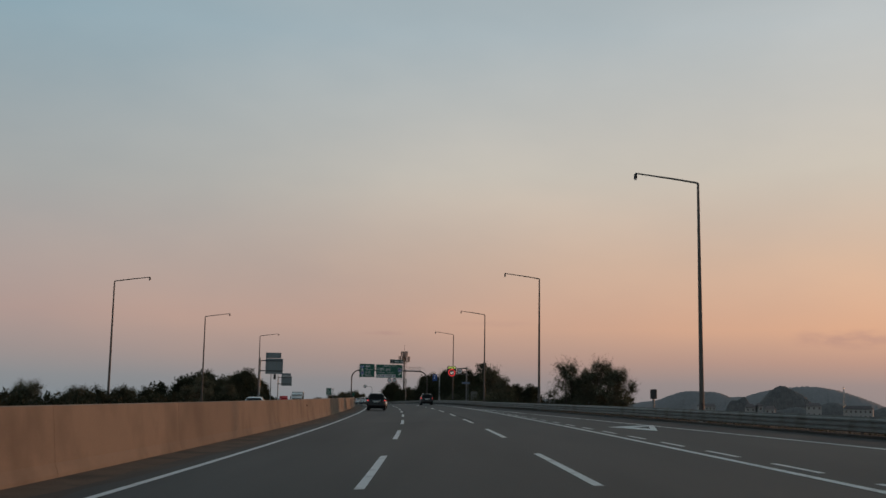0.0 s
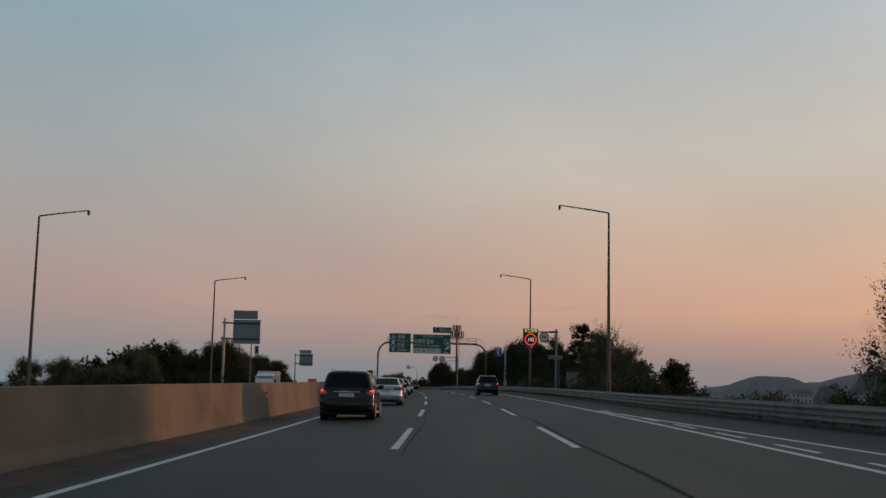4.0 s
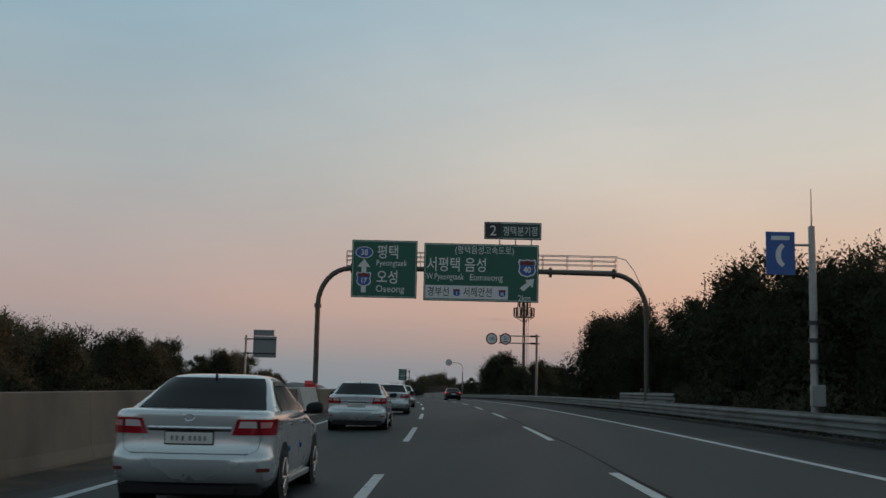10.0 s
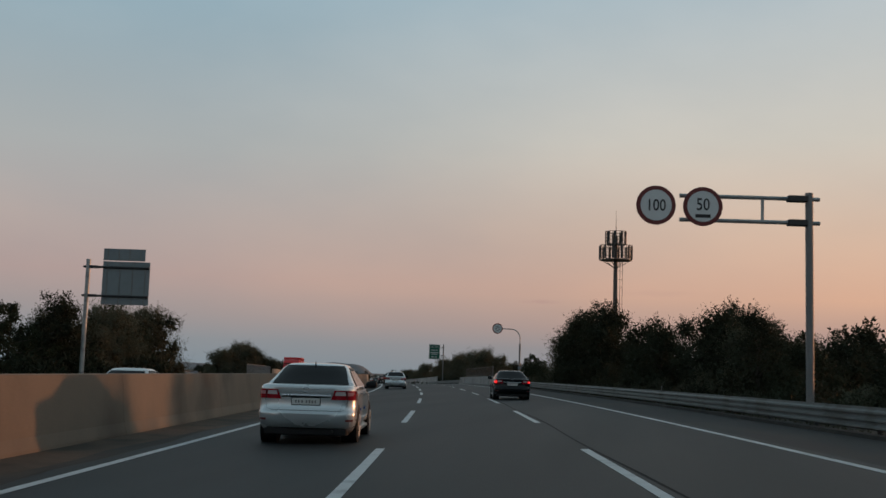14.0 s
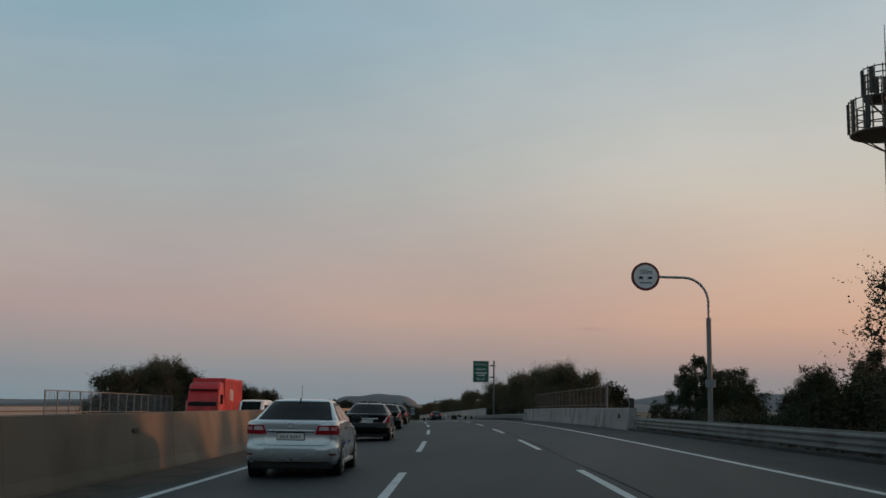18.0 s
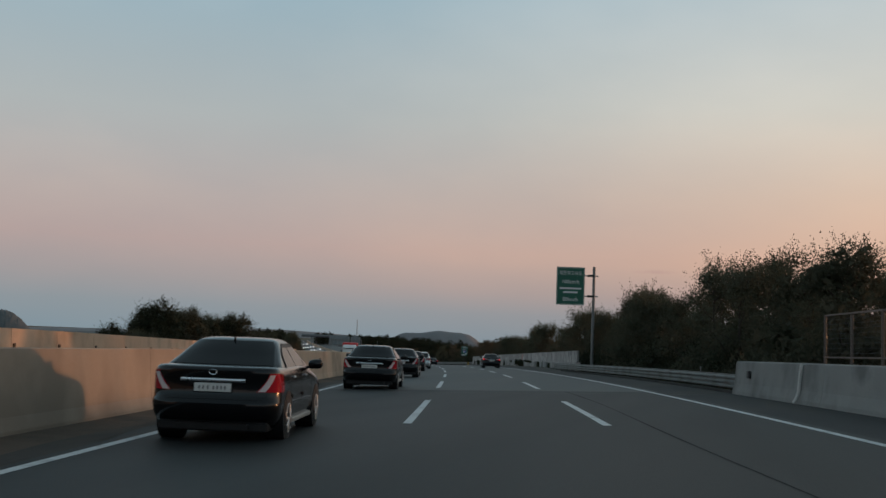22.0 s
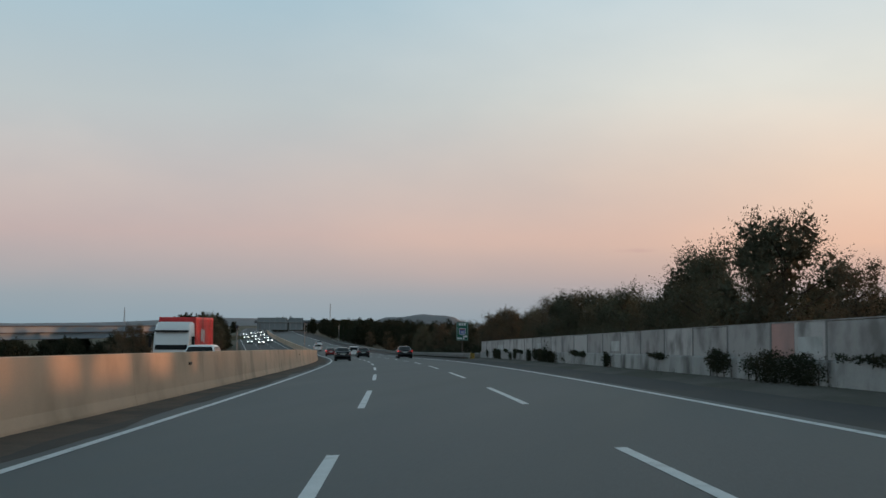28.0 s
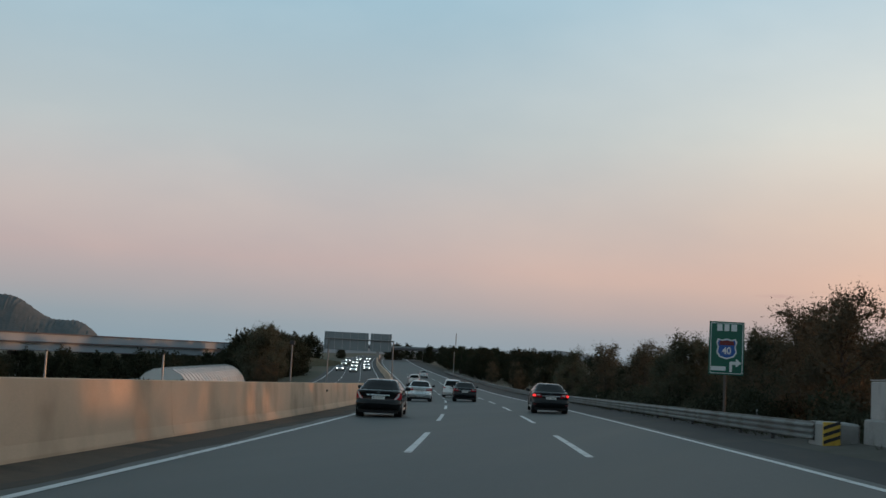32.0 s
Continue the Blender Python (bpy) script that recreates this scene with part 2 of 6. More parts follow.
PALE = mat("white_concrete", (.60, .58, .55), .8, spread=.1, scale=2, fine=30, stain=(.40, .37, .33), stain_scale=1.5, stain_at=(.5, .7))
PANEL = mat("noise_panel", (.40, .39, .38), .65, spread=.12, scale=1.5, fine=20, bump=.1, stain=(.17, .165, .16), stain_scale=.9,
            stain_at=(.48, .68), per_object=.22)
PANEL_PATCH = mat("panel_patch", (.50, .52, .51), .6, spread=.14, scale=2, fine=20, bump=.1, stain=(.34, .35, .34), stain_scale=1.2, stain_at=(.45, .65))
PLINTH = mat("plinth_concrete", (.33, .33, .32), .88, spread=.2, scale=1.4, fine=25, bump=.4, stain=(.10, .10, .095), stain_scale=.75, stain_at=(.50, .68), per_object=.12, stretch=(1, 1, .6))
DUST = mat("roadside_dust", (.085, .080, .070), .95, spread=.3, scale=1.6, fine=28, bump=.6, stain=(.05, .05, .036), stain_scale=.5, stain_at=(.45, .62), stretch=(1, .4, 1))
PANEL_PINK = mat("pink_panel", (.46, .27, .24), .65, spread=.12, scale=1.5, fine=20, bump=.1, stain=(.34, .22, .2))
STEEL = mat("galvanised_steel", (.36, .37, .37), .48, .6, spread=.12, scale=4, fine=40, bump=.06, stain=(.26, .27, .27), stain_scale=1.2)
RAIL = mat("guardrail_steel", (.165, .185, .182), .6, .25, spread=.14, scale=2, fine=40, bump=.06, stain=(.12, .125, .12), stain_scale=.9)
LAMP_POLE = mat("lamp_pole_paint", (.095, .086, .080), .65, .1, spread=.15, scale=3, fine=40, bump=.05)
POST = mat("grey_pole_paint", (.20, .20, .20), .55, .2, spread=.12, scale=3, fine=40, bump=.05)
DARK = mat("dark_metal", (.045, .045, .047), .5, .4, spread=.15, bump=.05)
BROWN_STEEL = mat("brown_gantry_paint", (.10, .085, .075), .5, .2, spread=.15, scale=3, bump=.05)
GREEN = mat("sign_green", (.012, .105, .070), .5, spread=.08, scale=2, bump=0)
GREEN_DARK = mat("sign_dark_green", (.012, .055, .042), .5, spread=.08, bump=0)
BLUE = mat("sign_blue", (.03, .10, .34), .5, spread=.08, bump=0)
WHITE = mat("sign_white", (.66, .68, .68), .5, spread=.06, bump=0)
RED = mat("sign_red", (.15, .020, .02), .5, spread=.08, bump=0)
BLACK = mat("sign_black", (.02, .02, .022), .5, spread=.08, bump=0)
YELLOW = mat("warning_yellow", (.55, .36, .05), .6, spread=.15, bump=0)
SIGN_BACK = mat("sign_back_sheet", (.20, .235, .25), .5, .3, spread=.10, scale=2, bump=.05)
LED_BOX = mat("led_housing", (.03, .03, .03), .6, bump=.05)
LED_RED = glowing("led_red", (1.0, .05, .05), .95)
LED_WHITE = glowing("led_white", (1.0, .86, .80), .5)
LED_YELLOW = glowing("led_yellow", (.75, .95, .2), .6)
TAIL = glowing("tail_lamp_lit", (1.0, .03, .03), 1.5)
LENS_PINK = mat("lamp_pale_red_lens", (.62, .30, .32), .15, spread=.05, bump=0, coat=1)
TAIL_OFF = mat("tail_lamp_red", (.36, .006, .016), .12, spread=.1, bump=0, coat=1)
LENS_CLEAR = mat("lamp_clear_lens", (.66, .60, .61), .15, spread=.05, bump=0, coat=1)
HEADLIGHT = glowing("headlight", (1.0, .96, .88), 5.0)
GLASS = mat("tinted_car_glass", (.008, .009, .010), .10, spread=.02, bump=0)
GLASS.node_tree.nodes["Principled BSDF"].inputs["Specular IOR Level"].default_value = .13
RUBBER = mat("tyre_rubber", (.018, .018, .018), .85, spread=.15, bump=.1)
RIM = mat("alloy_rim", (.34, .34, .34), .3, .85, spread=.08, bump=0)
STRIP = mat("polished_strip", (.80, .82, .84), .30, .8, spread=.04, bump=0)
CHROME = mat("chrome", (.70, .70, .72), .12, 1.0, spread=.04, bump=0)
TRIM = mat("black_trim", (.016, .016, .017), .5, spread=.1, bump=.05)
TRIM.node_tree.nodes["Principled BSDF"].inputs["Specular IOR Level"].default_value = .2
PLATE = mat("plate_white", (.62, .62, .60), .5, spread=.04, bump=0)
SILVER = mat("silver_car_paint", (.68, .73, .75), .28, .48, spread=.04, scale=1, bump=0, coat=1)
BLACK_PAINT = mat("black_car_paint", (.006, .006, .007), .2, 0, spread=.06, scale=1, bump=0, coat=.35)
BLACK_PAINT.node_tree.nodes["Principled BSDF"].inputs["Specular IOR Level"].default_value = .25
DARK_PAINT = mat("dark_grey_car_paint", (.008, .009, .011), .25, .0, spread=.06, scale=1, bump=0, coat=.12)
DARK_PAINT.node_tree.nodes["Principled BSDF"].inputs["Specular IOR Level"].default_value = .3
SILL = mat("pale_sill_plastic", (.42, .42, .40), .4, .3, spread=.05, bump=0)
WHITE_PAINT = mat("white_car_paint", (.70, .70, .69), .3, 0, spread=.03, scale=1, bump=0, coat=1)
RED_PAINT = mat("dark_red_car_paint", (.20, .02, .02), .25, 0, spread=.05, bump=0, coat=1)
CONTAINER = mat("red_container_paint", (.62, .035, .04), .45, spread=.1, scale=1, bump=.05, stain=(.38, .03, .028), stain_scale=.6)
BARK = mat("bark", (.055, .045, .036), .95, spread=.3, scale=6, fine=40, bump=.6)
LEAF = leafy("dark_leaves", (.036, .043, .027), (.050, .048, .029), .15)
LEAF_OLIVE = leafy("olive_leaves", (.084, .090, .062), (.104, .094, .064), .30)
LEAF_AUTUMN = leafy("turning_leaves", (.100, .088, .062), (.124, .094, .060), .30)
NEEDLE = leafy("pine_needles", (.031, .043, .026), (.045, .052, .029))
GRASS = leafy("dry_grass", (.034, .035, .016), (.055, .046, .024))
SOIL = mat("field_ground", (.060, .062, .036), .95, spread=.3, scale=.05, fine=1.2, bump=.4, stain=(.10, .085, .055), stain_scale=.02, stain_at=(.5, .58))
# Distance haze is mixed into the next three base colours.
HAZE_KNOLL = mat("hazed_knoll", (.125, .122, .122), .95, spread=.35, scale=.25, fine=1.2, bump=0)
HAZE_FAR_HILL = mat("hazed_far_hill", (.205, .200, .205), .95, spread=.15, scale=.03, fine=.3, bump=0)
HAZE_HILL = mat("hazed_hill", (.085, .098, .102), .95, spread=.22, scale=.05, fine=.4, bump=0)
HOUSE = mat("house_render", (.36, .355, .35), .8, spread=.1, per_object=.2)
ROOF = mat("house_roof", (.12, .10, .10), .8, spread=.15, per_object=.2)
CABINET = mat("cabinet_paint", (.16, .155, .145), .6, spread=.12, scale=2, fine=30, bump=.05, stain=(.11, .10, .09), stain_scale=1.0)
SHEET = mat("white_sheet", (.55, .56, .55), .5, spread=.1, scale=.6)
# The blue of dusk shade is put into this girder colour.
GIRDER = mat("dusk_blue_girder", (.23, .30, .36), .6, spread=.06, scale=.3)
# Shadow gaps along the viaduct are put into this dark colour.
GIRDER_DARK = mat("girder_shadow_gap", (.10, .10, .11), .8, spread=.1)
# ================= mesh helpers =================
class Geo:
    """Vertices and faces of one part."""

    def __init__(self):
        self.v, self.f = [], []

    def add(self, verts, faces):
        k = len(self.v)
        self.v += [tuple(p) for p in verts]
        self.f += [tuple(i + k for i in q) for q in faces]
        return self

    def box(self, x0, y0, z0, x1, y1, z1, b=0.0):
        """A box, its edges chamfered by b."""
        if b <= 0:
            p = [(x, y, z) for x in (x0, x1) for y in (y0, y1) for z in (z0, z1)]
            return self.add(p, ((0, 1, 3, 2), (4, 6, 7, 5), (0, 4, 5, 1), (2, 3, 7, 6), (0, 2, 6, 4), (1, 5, 7, 3)))
        bm = bmesh.new()
        bmesh.ops.create_cube(bm, size=1)
        for w in bm.verts:
            w.co = ((x0 + x1) / 2 + w.co.x * (x1 - x0), (y0 + y1) / 2 + w.co.y * (y1 - y0), (z0 + z1) / 2 + w.co.z * (z1 - z0))
        bmesh.ops.bevel(bm, geom=bm.edges[:], offset=b, segments=1, affect="EDGES")
        bm.verts.index_update()
        self.add([w.co[:] for w in bm.verts], [[w.index for w in q.verts] for q in bm.faces])
        bm.free()
        return self

    def tube(self, pts, radii, n=10, caps=True):
        """A round tube along points."""
        pts = [Vector(p) for p in pts]
        if not hasattr(radii, "__len__"):
            radii = [radii] * len(pts)
        k = len(self.v)
        ref = None
        for i, p in enumerate(pts):
            d = (pts[min(i + 1, len(pts) - 1)] - pts[max(i - 1, 0)]).normalized()
            if ref is None:
                ref = Vector((1, 0, 0)) if abs(d.x) < .8 else Vector((0, 1, 0))
            a = (ref - d * ref.dot(d)).normalized()
            ref = a
            b = d.cross(a)
            for j in range(n):
                t = 2 * math.pi * j / n
                self.v.append(tuple(p + (a * math.cos(t) + b * math.sin(t)) * radii[i]))
        for i in range(len(pts) - 1):
            for j in range(n):
                c, d = k + i * n + j, k + i * n + (j + 1) % n
                self.f.append((c, d, d + n, c + n))
        if caps:
            self.f.append(tuple(k + j for j in reversed(range(n))))
            self.f.append(tuple(k + (len(pts) - 1) * n + j for j in range(n)))
        return self

    def loft(self, rings, closed=True, caps=True):
        """Faces between rings of equal point counts."""
        n, k = len(rings[0]), len(self.v)
        for r in rings:
            self.v += [tuple(p) for p in r]
        for i in range(len(rings) - 1):
            for j in range(n if closed else n - 1):
                a, b = k + i * n + j, k + i * n + (j + 1) % n
                self.f.append((a, b, b + n, a + n))
        if caps:
            self.f.append(tuple(k + j for j in reversed(range(n))))
            self.f.append(tuple(k + (len(rings) - 1) * n + j for j in range(n)))
        return self

    def slab(self, outline, y0, y1):
        """An upright plate: outline of (x, z), from y0 to y1."""
        return self.loft([[(x, y0, z) for x, z in outline], [(x, y1, z) for x, z in outline]])

    def mesh(self, name, material, smooth=False):
        me = bpy.data.meshes.new(name)
        me.from_pydata(self.v, [], self.f)
        bm = bmesh.new()
        bm.from_mesh(me)
        bmesh.ops.recalc_face_normals(bm, faces=bm.faces[:])
        bm.to_mesh(me)
        bm.free()
        me.materials.append(material)
        if smooth:
            me.polygons.foreach_set("use_smooth", [True] * len(me.polygons))
            me.set_sharp_from_angle(angle=radians(38))
        return me


def part(name, geo, material, parent=None, label="", smooth=False):
    """Links a Geo or a mesh as one mesh object under a thing or under a part."""
    me = geo.mesh(name, material, smooth) if isinstance(geo, Geo) else geo
    ob = new(name, me)
    if parent is not None:
        ob.parent = parent
    return tagged(ob, label)


def thing(name, m, label, category, group="", kind=""):
    """An empty at a thing's base, which its parts hang from."""
    ob = new(name)
    ob.matrix_basis = m
    ob.empty_display_size = .2
    return tagged(ob, label, category, group, kind)


def words(text, size, x, y, z, material, parent, align="LEFT", squeeze=1.0, bold=0.0, name="lettering"):
    """Raised writing on a plate that faces -y: x to the right, z up, proud of y."""
    cu = bpy.data.curves.new(name, "FONT")
    cu.body, cu.size, cu.align_x, cu.extrude, cu.offset = text, size, align, .004, bold
    cu.resolution_u = 3
    tmp = bpy.data.objects.new(name, cu)
    scene.collection.objects.link(tmp)
    me = bpy.data.meshes.new_from_object(tmp.evaluated_get(bpy.context.evaluated_depsgraph_get()))
    bpy.data.objects.remove(tmp)
    bpy.data.curves.remove(cu)
    me.transform(Matrix.Translation((x, y, z)) @ Matrix.Rotation(radians(90), 4, "X") @ Matrix.Diagonal((squeeze, 1, 1, 1)))
    me.materials.clear()
    me.materials.append(material)
    ob = new(name, me)
    ob.parent = parent
    return ob


def disc(x, z, r, y0, y1, n=32, rx=None):
    rx = rx or r
    return Geo().slab([(x + rx * math.cos(2 * math.pi * i / n), z + r * math.sin(2 * math.pi * i / n)) for i in range(n)], y0, y1)


def ring(x, z, r0, r1, y0, y1, n=36):
    g = Geo()
    rings = []
    for i in range(n):
        c, s = math.cos(2 * math.pi * i / n), math.sin(2 * math.pi * i / n)
        rings.append([(x + r0 * c, y0, z + r0 * s), (x + r1 * c, y0, z + r1 * s), (x + r1 * c, y1, z + r1 * s), (x + r0 * c, y1, z + r0 * s)])
    return g.loft(rings + [rings[0]], caps=False)


def steps(s0, s1, step):
    n = max(1, round((s1 - s0) / step))
    return [s0 + (s1 - s0) * i / n for i in range(n + 1)]


def sweep(profile, s0, s1, step=5.0, closed=True, caps=True):
    """A profile of (u, z) drawn along the road; profile may be a function of s."""
    shape = profile if callable(profile) else (lambda s: profile)
    return Geo().loft([[at(s, u, z) for u, z in shape(s)] for s in steps(s0, s1, step)], closed, caps)


def sheet(s0, s1, left, right, z=0.0, step=5.0, cross=1):
    """A flat strip on the road between two offsets, each a number or a function of s."""
    lf = left if callable(left) else (lambda s: left)
    rf = right if callable(right) else (lambda s: right)
    return Geo().loft([[at(s, lf(s) + (rf(s) - lf(s)) * j / cross, z) for j in range(cross + 1)] for s in steps(s0, s1, step)], False, False)


# ================= the large structure =================
END = 1300.0
EDGE_L, LINE_A, LINE_B, EDGE_R = -5.56, -1.8, 1.8, 5.39


def outer(s):
    """Outer edge line, over the joining lane that tapers off."""
    return EDGE_R + max(0.0, min(5.0, (125 - s) * .046))


def rail_u(s):
    return outer(s) + 2.95


BRIDGE = (399.0, 454.0)
NOISE = (511.4, 643.4)



def grime_edge(s):
    """Where the dirty strip along the median gives way to clean asphalt."""
    return -5.98 + .13 * math.sin(s * .21) + .09 * math.sin(s * .57 + 1) + .05 * math.sin(s * 1.31)


def grit_edge(s):
    """Where the heap of brown grit at the wall's foot ends."""
    return -6.42 + .16 * math.sin(s * .17 + 2) + .12 * math.sin(s * .43) + .07 * math.sin(s * 1.07)


tagged(part("road", sheet(-60, 62, grime_edge, lambda s: outer(s) + .35, 0, 2, 6), ASPHALT_START), "grey worn asphalt carriageway with a joining lane", "road", kind="structure")
tagged(part("road", sheet(62, 454.8, grime_edge, lambda s: outer(s) + .35, 0, 2, 6), ASPHALT), "dark worn asphalt carriageway of three lanes", "road", kind="structure")
tagged(part("road", sheet(454.8, END, grime_edge, lambda s: outer(s) + .35, 0, 2, 6), ASPHALT_LIFTED), "asphalt carriageway past the bridge, its colour lifted for exposure", "road", kind="structure")
tagged(part("road_shoulder", sheet(-60, END, lambda s: outer(s) + .35, lambda s: outer(s) + 3.6, -.004, 4, 2), SHOULDER), "rough dusty asphalt hard shoulder", "shoulder", kind="structure")
tagged(part("opposite_road", sheet(-60, END, -21.6, -7.9, 0, 4, 3), ASPHALT), "asphalt carriageway of the oncoming traffic", "road", kind="structure")
tagged(part("gutter", sheet(-60, END, grit_edge, grime_edge, 0, 2, 2), GRIME), "dark dirty asphalt strip beside the median wall", "gutter", kind="structure")
tagged(part("gutter", Geo().loft([[at(s, -7.35, .05), at(s, -7.0, .03), at(s, grit_edge(s), 0)] for s in steps(-60, END, 2)], False, False), GRIT),
       "brown grit gathered along the foot of the median wall", "gutter", kind="structure")
tagged(part("verge", sheet(-60, END, lambda s: outer(s) + 3.4, lambda s: outer(s) + 7.0, -.06, 5, 2), EARTH), "bare dark earth verge, shade of the guardrail in its tone", "verge", kind="structure")

# painted lines
for nm, u0, lab in (("edge_line", EDGE_L, "solid white edge line beside the median"), ("edge_line", EDGE_R, "solid white edge line of the carriageway"),
                    ("edge_line", -9.4, "solid white edge line of the oncoming side"), ("edge_line", -20.4, "solid white outer edge line of the oncoming side")):
    tagged(part(nm, sheet(-60, END, u0 - .085, u0 + .085, .006, 4), LINE), lab, "road marking", "edge lines", "structure")
tagged(part("edge_line", sheet(-60, 122, lambda s: outer(s) - .075, lambda s: outer(s) + .075, .006, 4), LINE),
       "solid white outer line of the joining lane", "road marking", "edge lines", "structure")
marks = thing("lane_dashes", Matrix(), "white broken lane lines, worn at the ends", "road marking", kind="structure")
PHASE, PERIOD, PAINT = 17.0 - 40, 20.0, 9.66
for k in range(-1, 46):
    s0 = PHASE + PERIOD * k
    for u0 in (LINE_A, LINE_B):
        part("dash", sheet(s0, s0 + PAINT, u0 - .08, u0 + .08, .006, 3.3), LINE, marks)
for k in range(0, 24):
    s0 = 74.62 + 5.06 * (k - 14)
    part("short_dash", sheet(s0, s0 + 2.74, 5.79, 5.92, .006, 3), LINE, marks)
far_marks = Geo()
for k in range(0, 62):
    for u0 in (-13.05, -16.75):
        s0 = PHASE + PERIOD * k
        far_marks.loft([[at(s, u, .006) for u in (u0 - .08, u0 + .08)] for s in steps(s0, s0 + PAINT, 5)], False, False)
tagged(part("oncoming_lane_dashes", far_marks, LINE), "white broken lane lines of the oncoming side", "road marking", kind="stuff")
# merge arrow: a bent outline whose long tip leans to the running lanes
arrow = Geo()
OUTER, INNER = ((47.21, 6.93), (48.77, 9.21), (41.41, 7.79)), ((46.01, 7.76), (47.18, 8.66), (43.95, 8.04))
for i in range(3):
    j = (i + 1) % 3
    arrow.add([at(s, u, .006) for s, u in (OUTER[i], OUTER[j], INNER[j], INNER[i])], ((0, 1, 2, 3),))
tagged(part("merge_arrow", arrow, LINE), "white painted arrow outline leaning out of the joining lane", "road marking", kind="structure")
# tar seams along the joints of the lanes, a transverse patch joint on the bridge ends
seam = Geo()
for u0, a, b, w in ((2.02, 60, 150, .04), (1.98, 150, 345, .025), (-1.55, 95, 200, .016), (2.05, 345, 400, .025), (2.6, 425, 454.6, .02)):
    seam.loft([[at(s, u0 - w + .05 * math.sin(s * .3), .003), at(s, u0 + w + .012 * math.sin(s * 1.7) + .05 * math.sin(s * .3), .003)] for s in steps(a, b, 3)], False, False)
tagged(part("tar_seam", seam, TAR), "black tar seam along the lane joint", "road seam", kind="structure")
joint = Geo()
for s0 in (397.2, 412.5, 452.6, 455.0):
    joint.loft([[at(s, u, .0035) for u in (-6.9, 7.8)] for s in (s0, s0 + .14)], False, False)
tagged(part("bridge_joint", joint, JOINT), "pale transverse expansion joint across the lanes", "road joint", kind="structure")

# median wall: cast panels with a toe, each 10 m
median = thing("median_wall", Matrix(), "long warm-grey concrete median wall, stained, stretches toned for light and shade", "concrete barrier", kind="structure")
MP = ((-7.26, -.05), (-7.27, .10), (-7.33, .30), (-7.42, 1.29), (-7.45, 1.31), (-7.75, 1.31), (-7.78, 1.29), (-7.87, .30), (-7.93, .10), (-7.94, -.05))
for i in range(-6, 118):
    a, b = i * 10.0, i * 10.0 + 9.985
    if a <= 245 < b:
        continue
    # Concrete tone by stretch carries shade first, then warm light.
    part("wall_panel", sweep(MP, a, b, 5), MEDIAN_DIM if a < 395 else MEDIAN if a < 455 else MEDIAN_LIT, median)
part("pedestal", sweep([(-7.05 if u > -7.6 else -8.15, z * 1.06) if z < 1.2 else (u + (.1 if u > -7.6 else -.1), z * 1.06) for u, z in MP], 240, 246.8, 3.4), PALE, median,
     "widened pale concrete pedestal under the gantry leg")
part("wall_panel", sweep(MP, 246.82, 249.985, 1.6), MEDIAN_DIM, median)

for i in range(-4, 15):
    s0 = 266.4 + 50.2 * i
    p = part("wall_marker", Geo().box(-.02, -.19, -.045, .028, .19, .045, .012), DARK_RUST, median, "small rusty marker box on the wall face")
    p.matrix_basis = stand(s0, -7.375, .945)
# the guardrail on the right: W beam, posts, reflectors
def guardrail(s0, s1, side_u, flip=1, lab="weathered steel three-wave guardrail on posts", lift=0.0):
    t = thing("guardrail", Matrix(), lab, "guardrail", kind="structure")
    front = [(-d, .150 + .155 * k + z) for k in range(3) for d, z in ((0, 0), (.065, .035), (.065, .080), (0, .120))] + [(0, .635)]
    prof = front + [(u + .012, z) for u, z in reversed(front)]
    a = s0
    while a < s1 - .5:
        b = min(a + 12.0, s1)
        part("beam", sweep(lambda s: [(side_u(s) + flip * u, z + lift) for u, z in prof], a, b - .01, 4), RAIL, t, smooth=True)
        a = b
    me = Geo().tube([(0, 0, -.8), (0, 0, .62)], .057, 8).box(-.07, -.05, .18, -.0, .05, .62).mesh("post", DARK)
    for s in steps(s0 + .4, s1 - .4, 4):
        p = part("post", me, DARK, t)
        p.matrix_basis = stand(s, side_u(s) + flip * .10, lift) @ Matrix.Diagonal((flip, 1, 1, 1))
    me = Geo().tube([(0, 0, .66), (0, 0, .80)], .010, 6).slab([(-.025, .76), (.025, .76), (.025, .82), (0, .83), (-.025, .82)], -.01, .01).mesh("delineator", CONCRETE)
    for s in steps(s0 + 6, s1 - 6, 40):
        p = part("delineator", me, CONCRETE, t)
        p.matrix_basis = stand(s, side_u(s) + flip * .02, lift)
    return t


guardrail(-50, BRIDGE[0] - .2, rail_u)
guardrail(BRIDGE[1] + .2, NOISE[0] + 6, lambda s: rail_u(s) - .1)
guardrail(NOISE[1] + .9, 900, rail_u)
guardrail(-50, 400, lambda s: -21.4, -1, "steel guardrail of the oncoming carriageway")
tagged(part("kerb", sweep(lambda s: [(rail_u(s) - .28, -.05), (rail_u(s) - .26, .08), (rail_u(s) - .08, .09), (rail_u(s) - .06, -.05)], -50, BRIDGE[0], 6), KERB_SHADED),
       "low kerb darkened for the guardrail's shade", "kerb", kind="structure")
tagged(part("kerb", sweep(lambda s: [(rail_u(s) - .28, -.05), (rail_u(s) - .26, .08), (rail_u(s) - .08, .09), (rail_u(s) - .06, -.05)], BRIDGE[1] + .1, NOISE[0], 6), KERB_SHADED),
       "low kerb under the guardrail, shade in its colour", "kerb", kind="structure")

# bridge parapet with fence on the right
parapet = thing("bridge_parapet", Matrix(), "grey concrete bridge parapet with a wire-mesh fence on top", "parapet", kind="structure")
PP = ((7.98, -.05), (7.99, .10), (8.05, .36), (8.12, 1.04), (8.15, 1.07), (8.48, 1.07), (8.5, 1.04), (8.5, -.6))
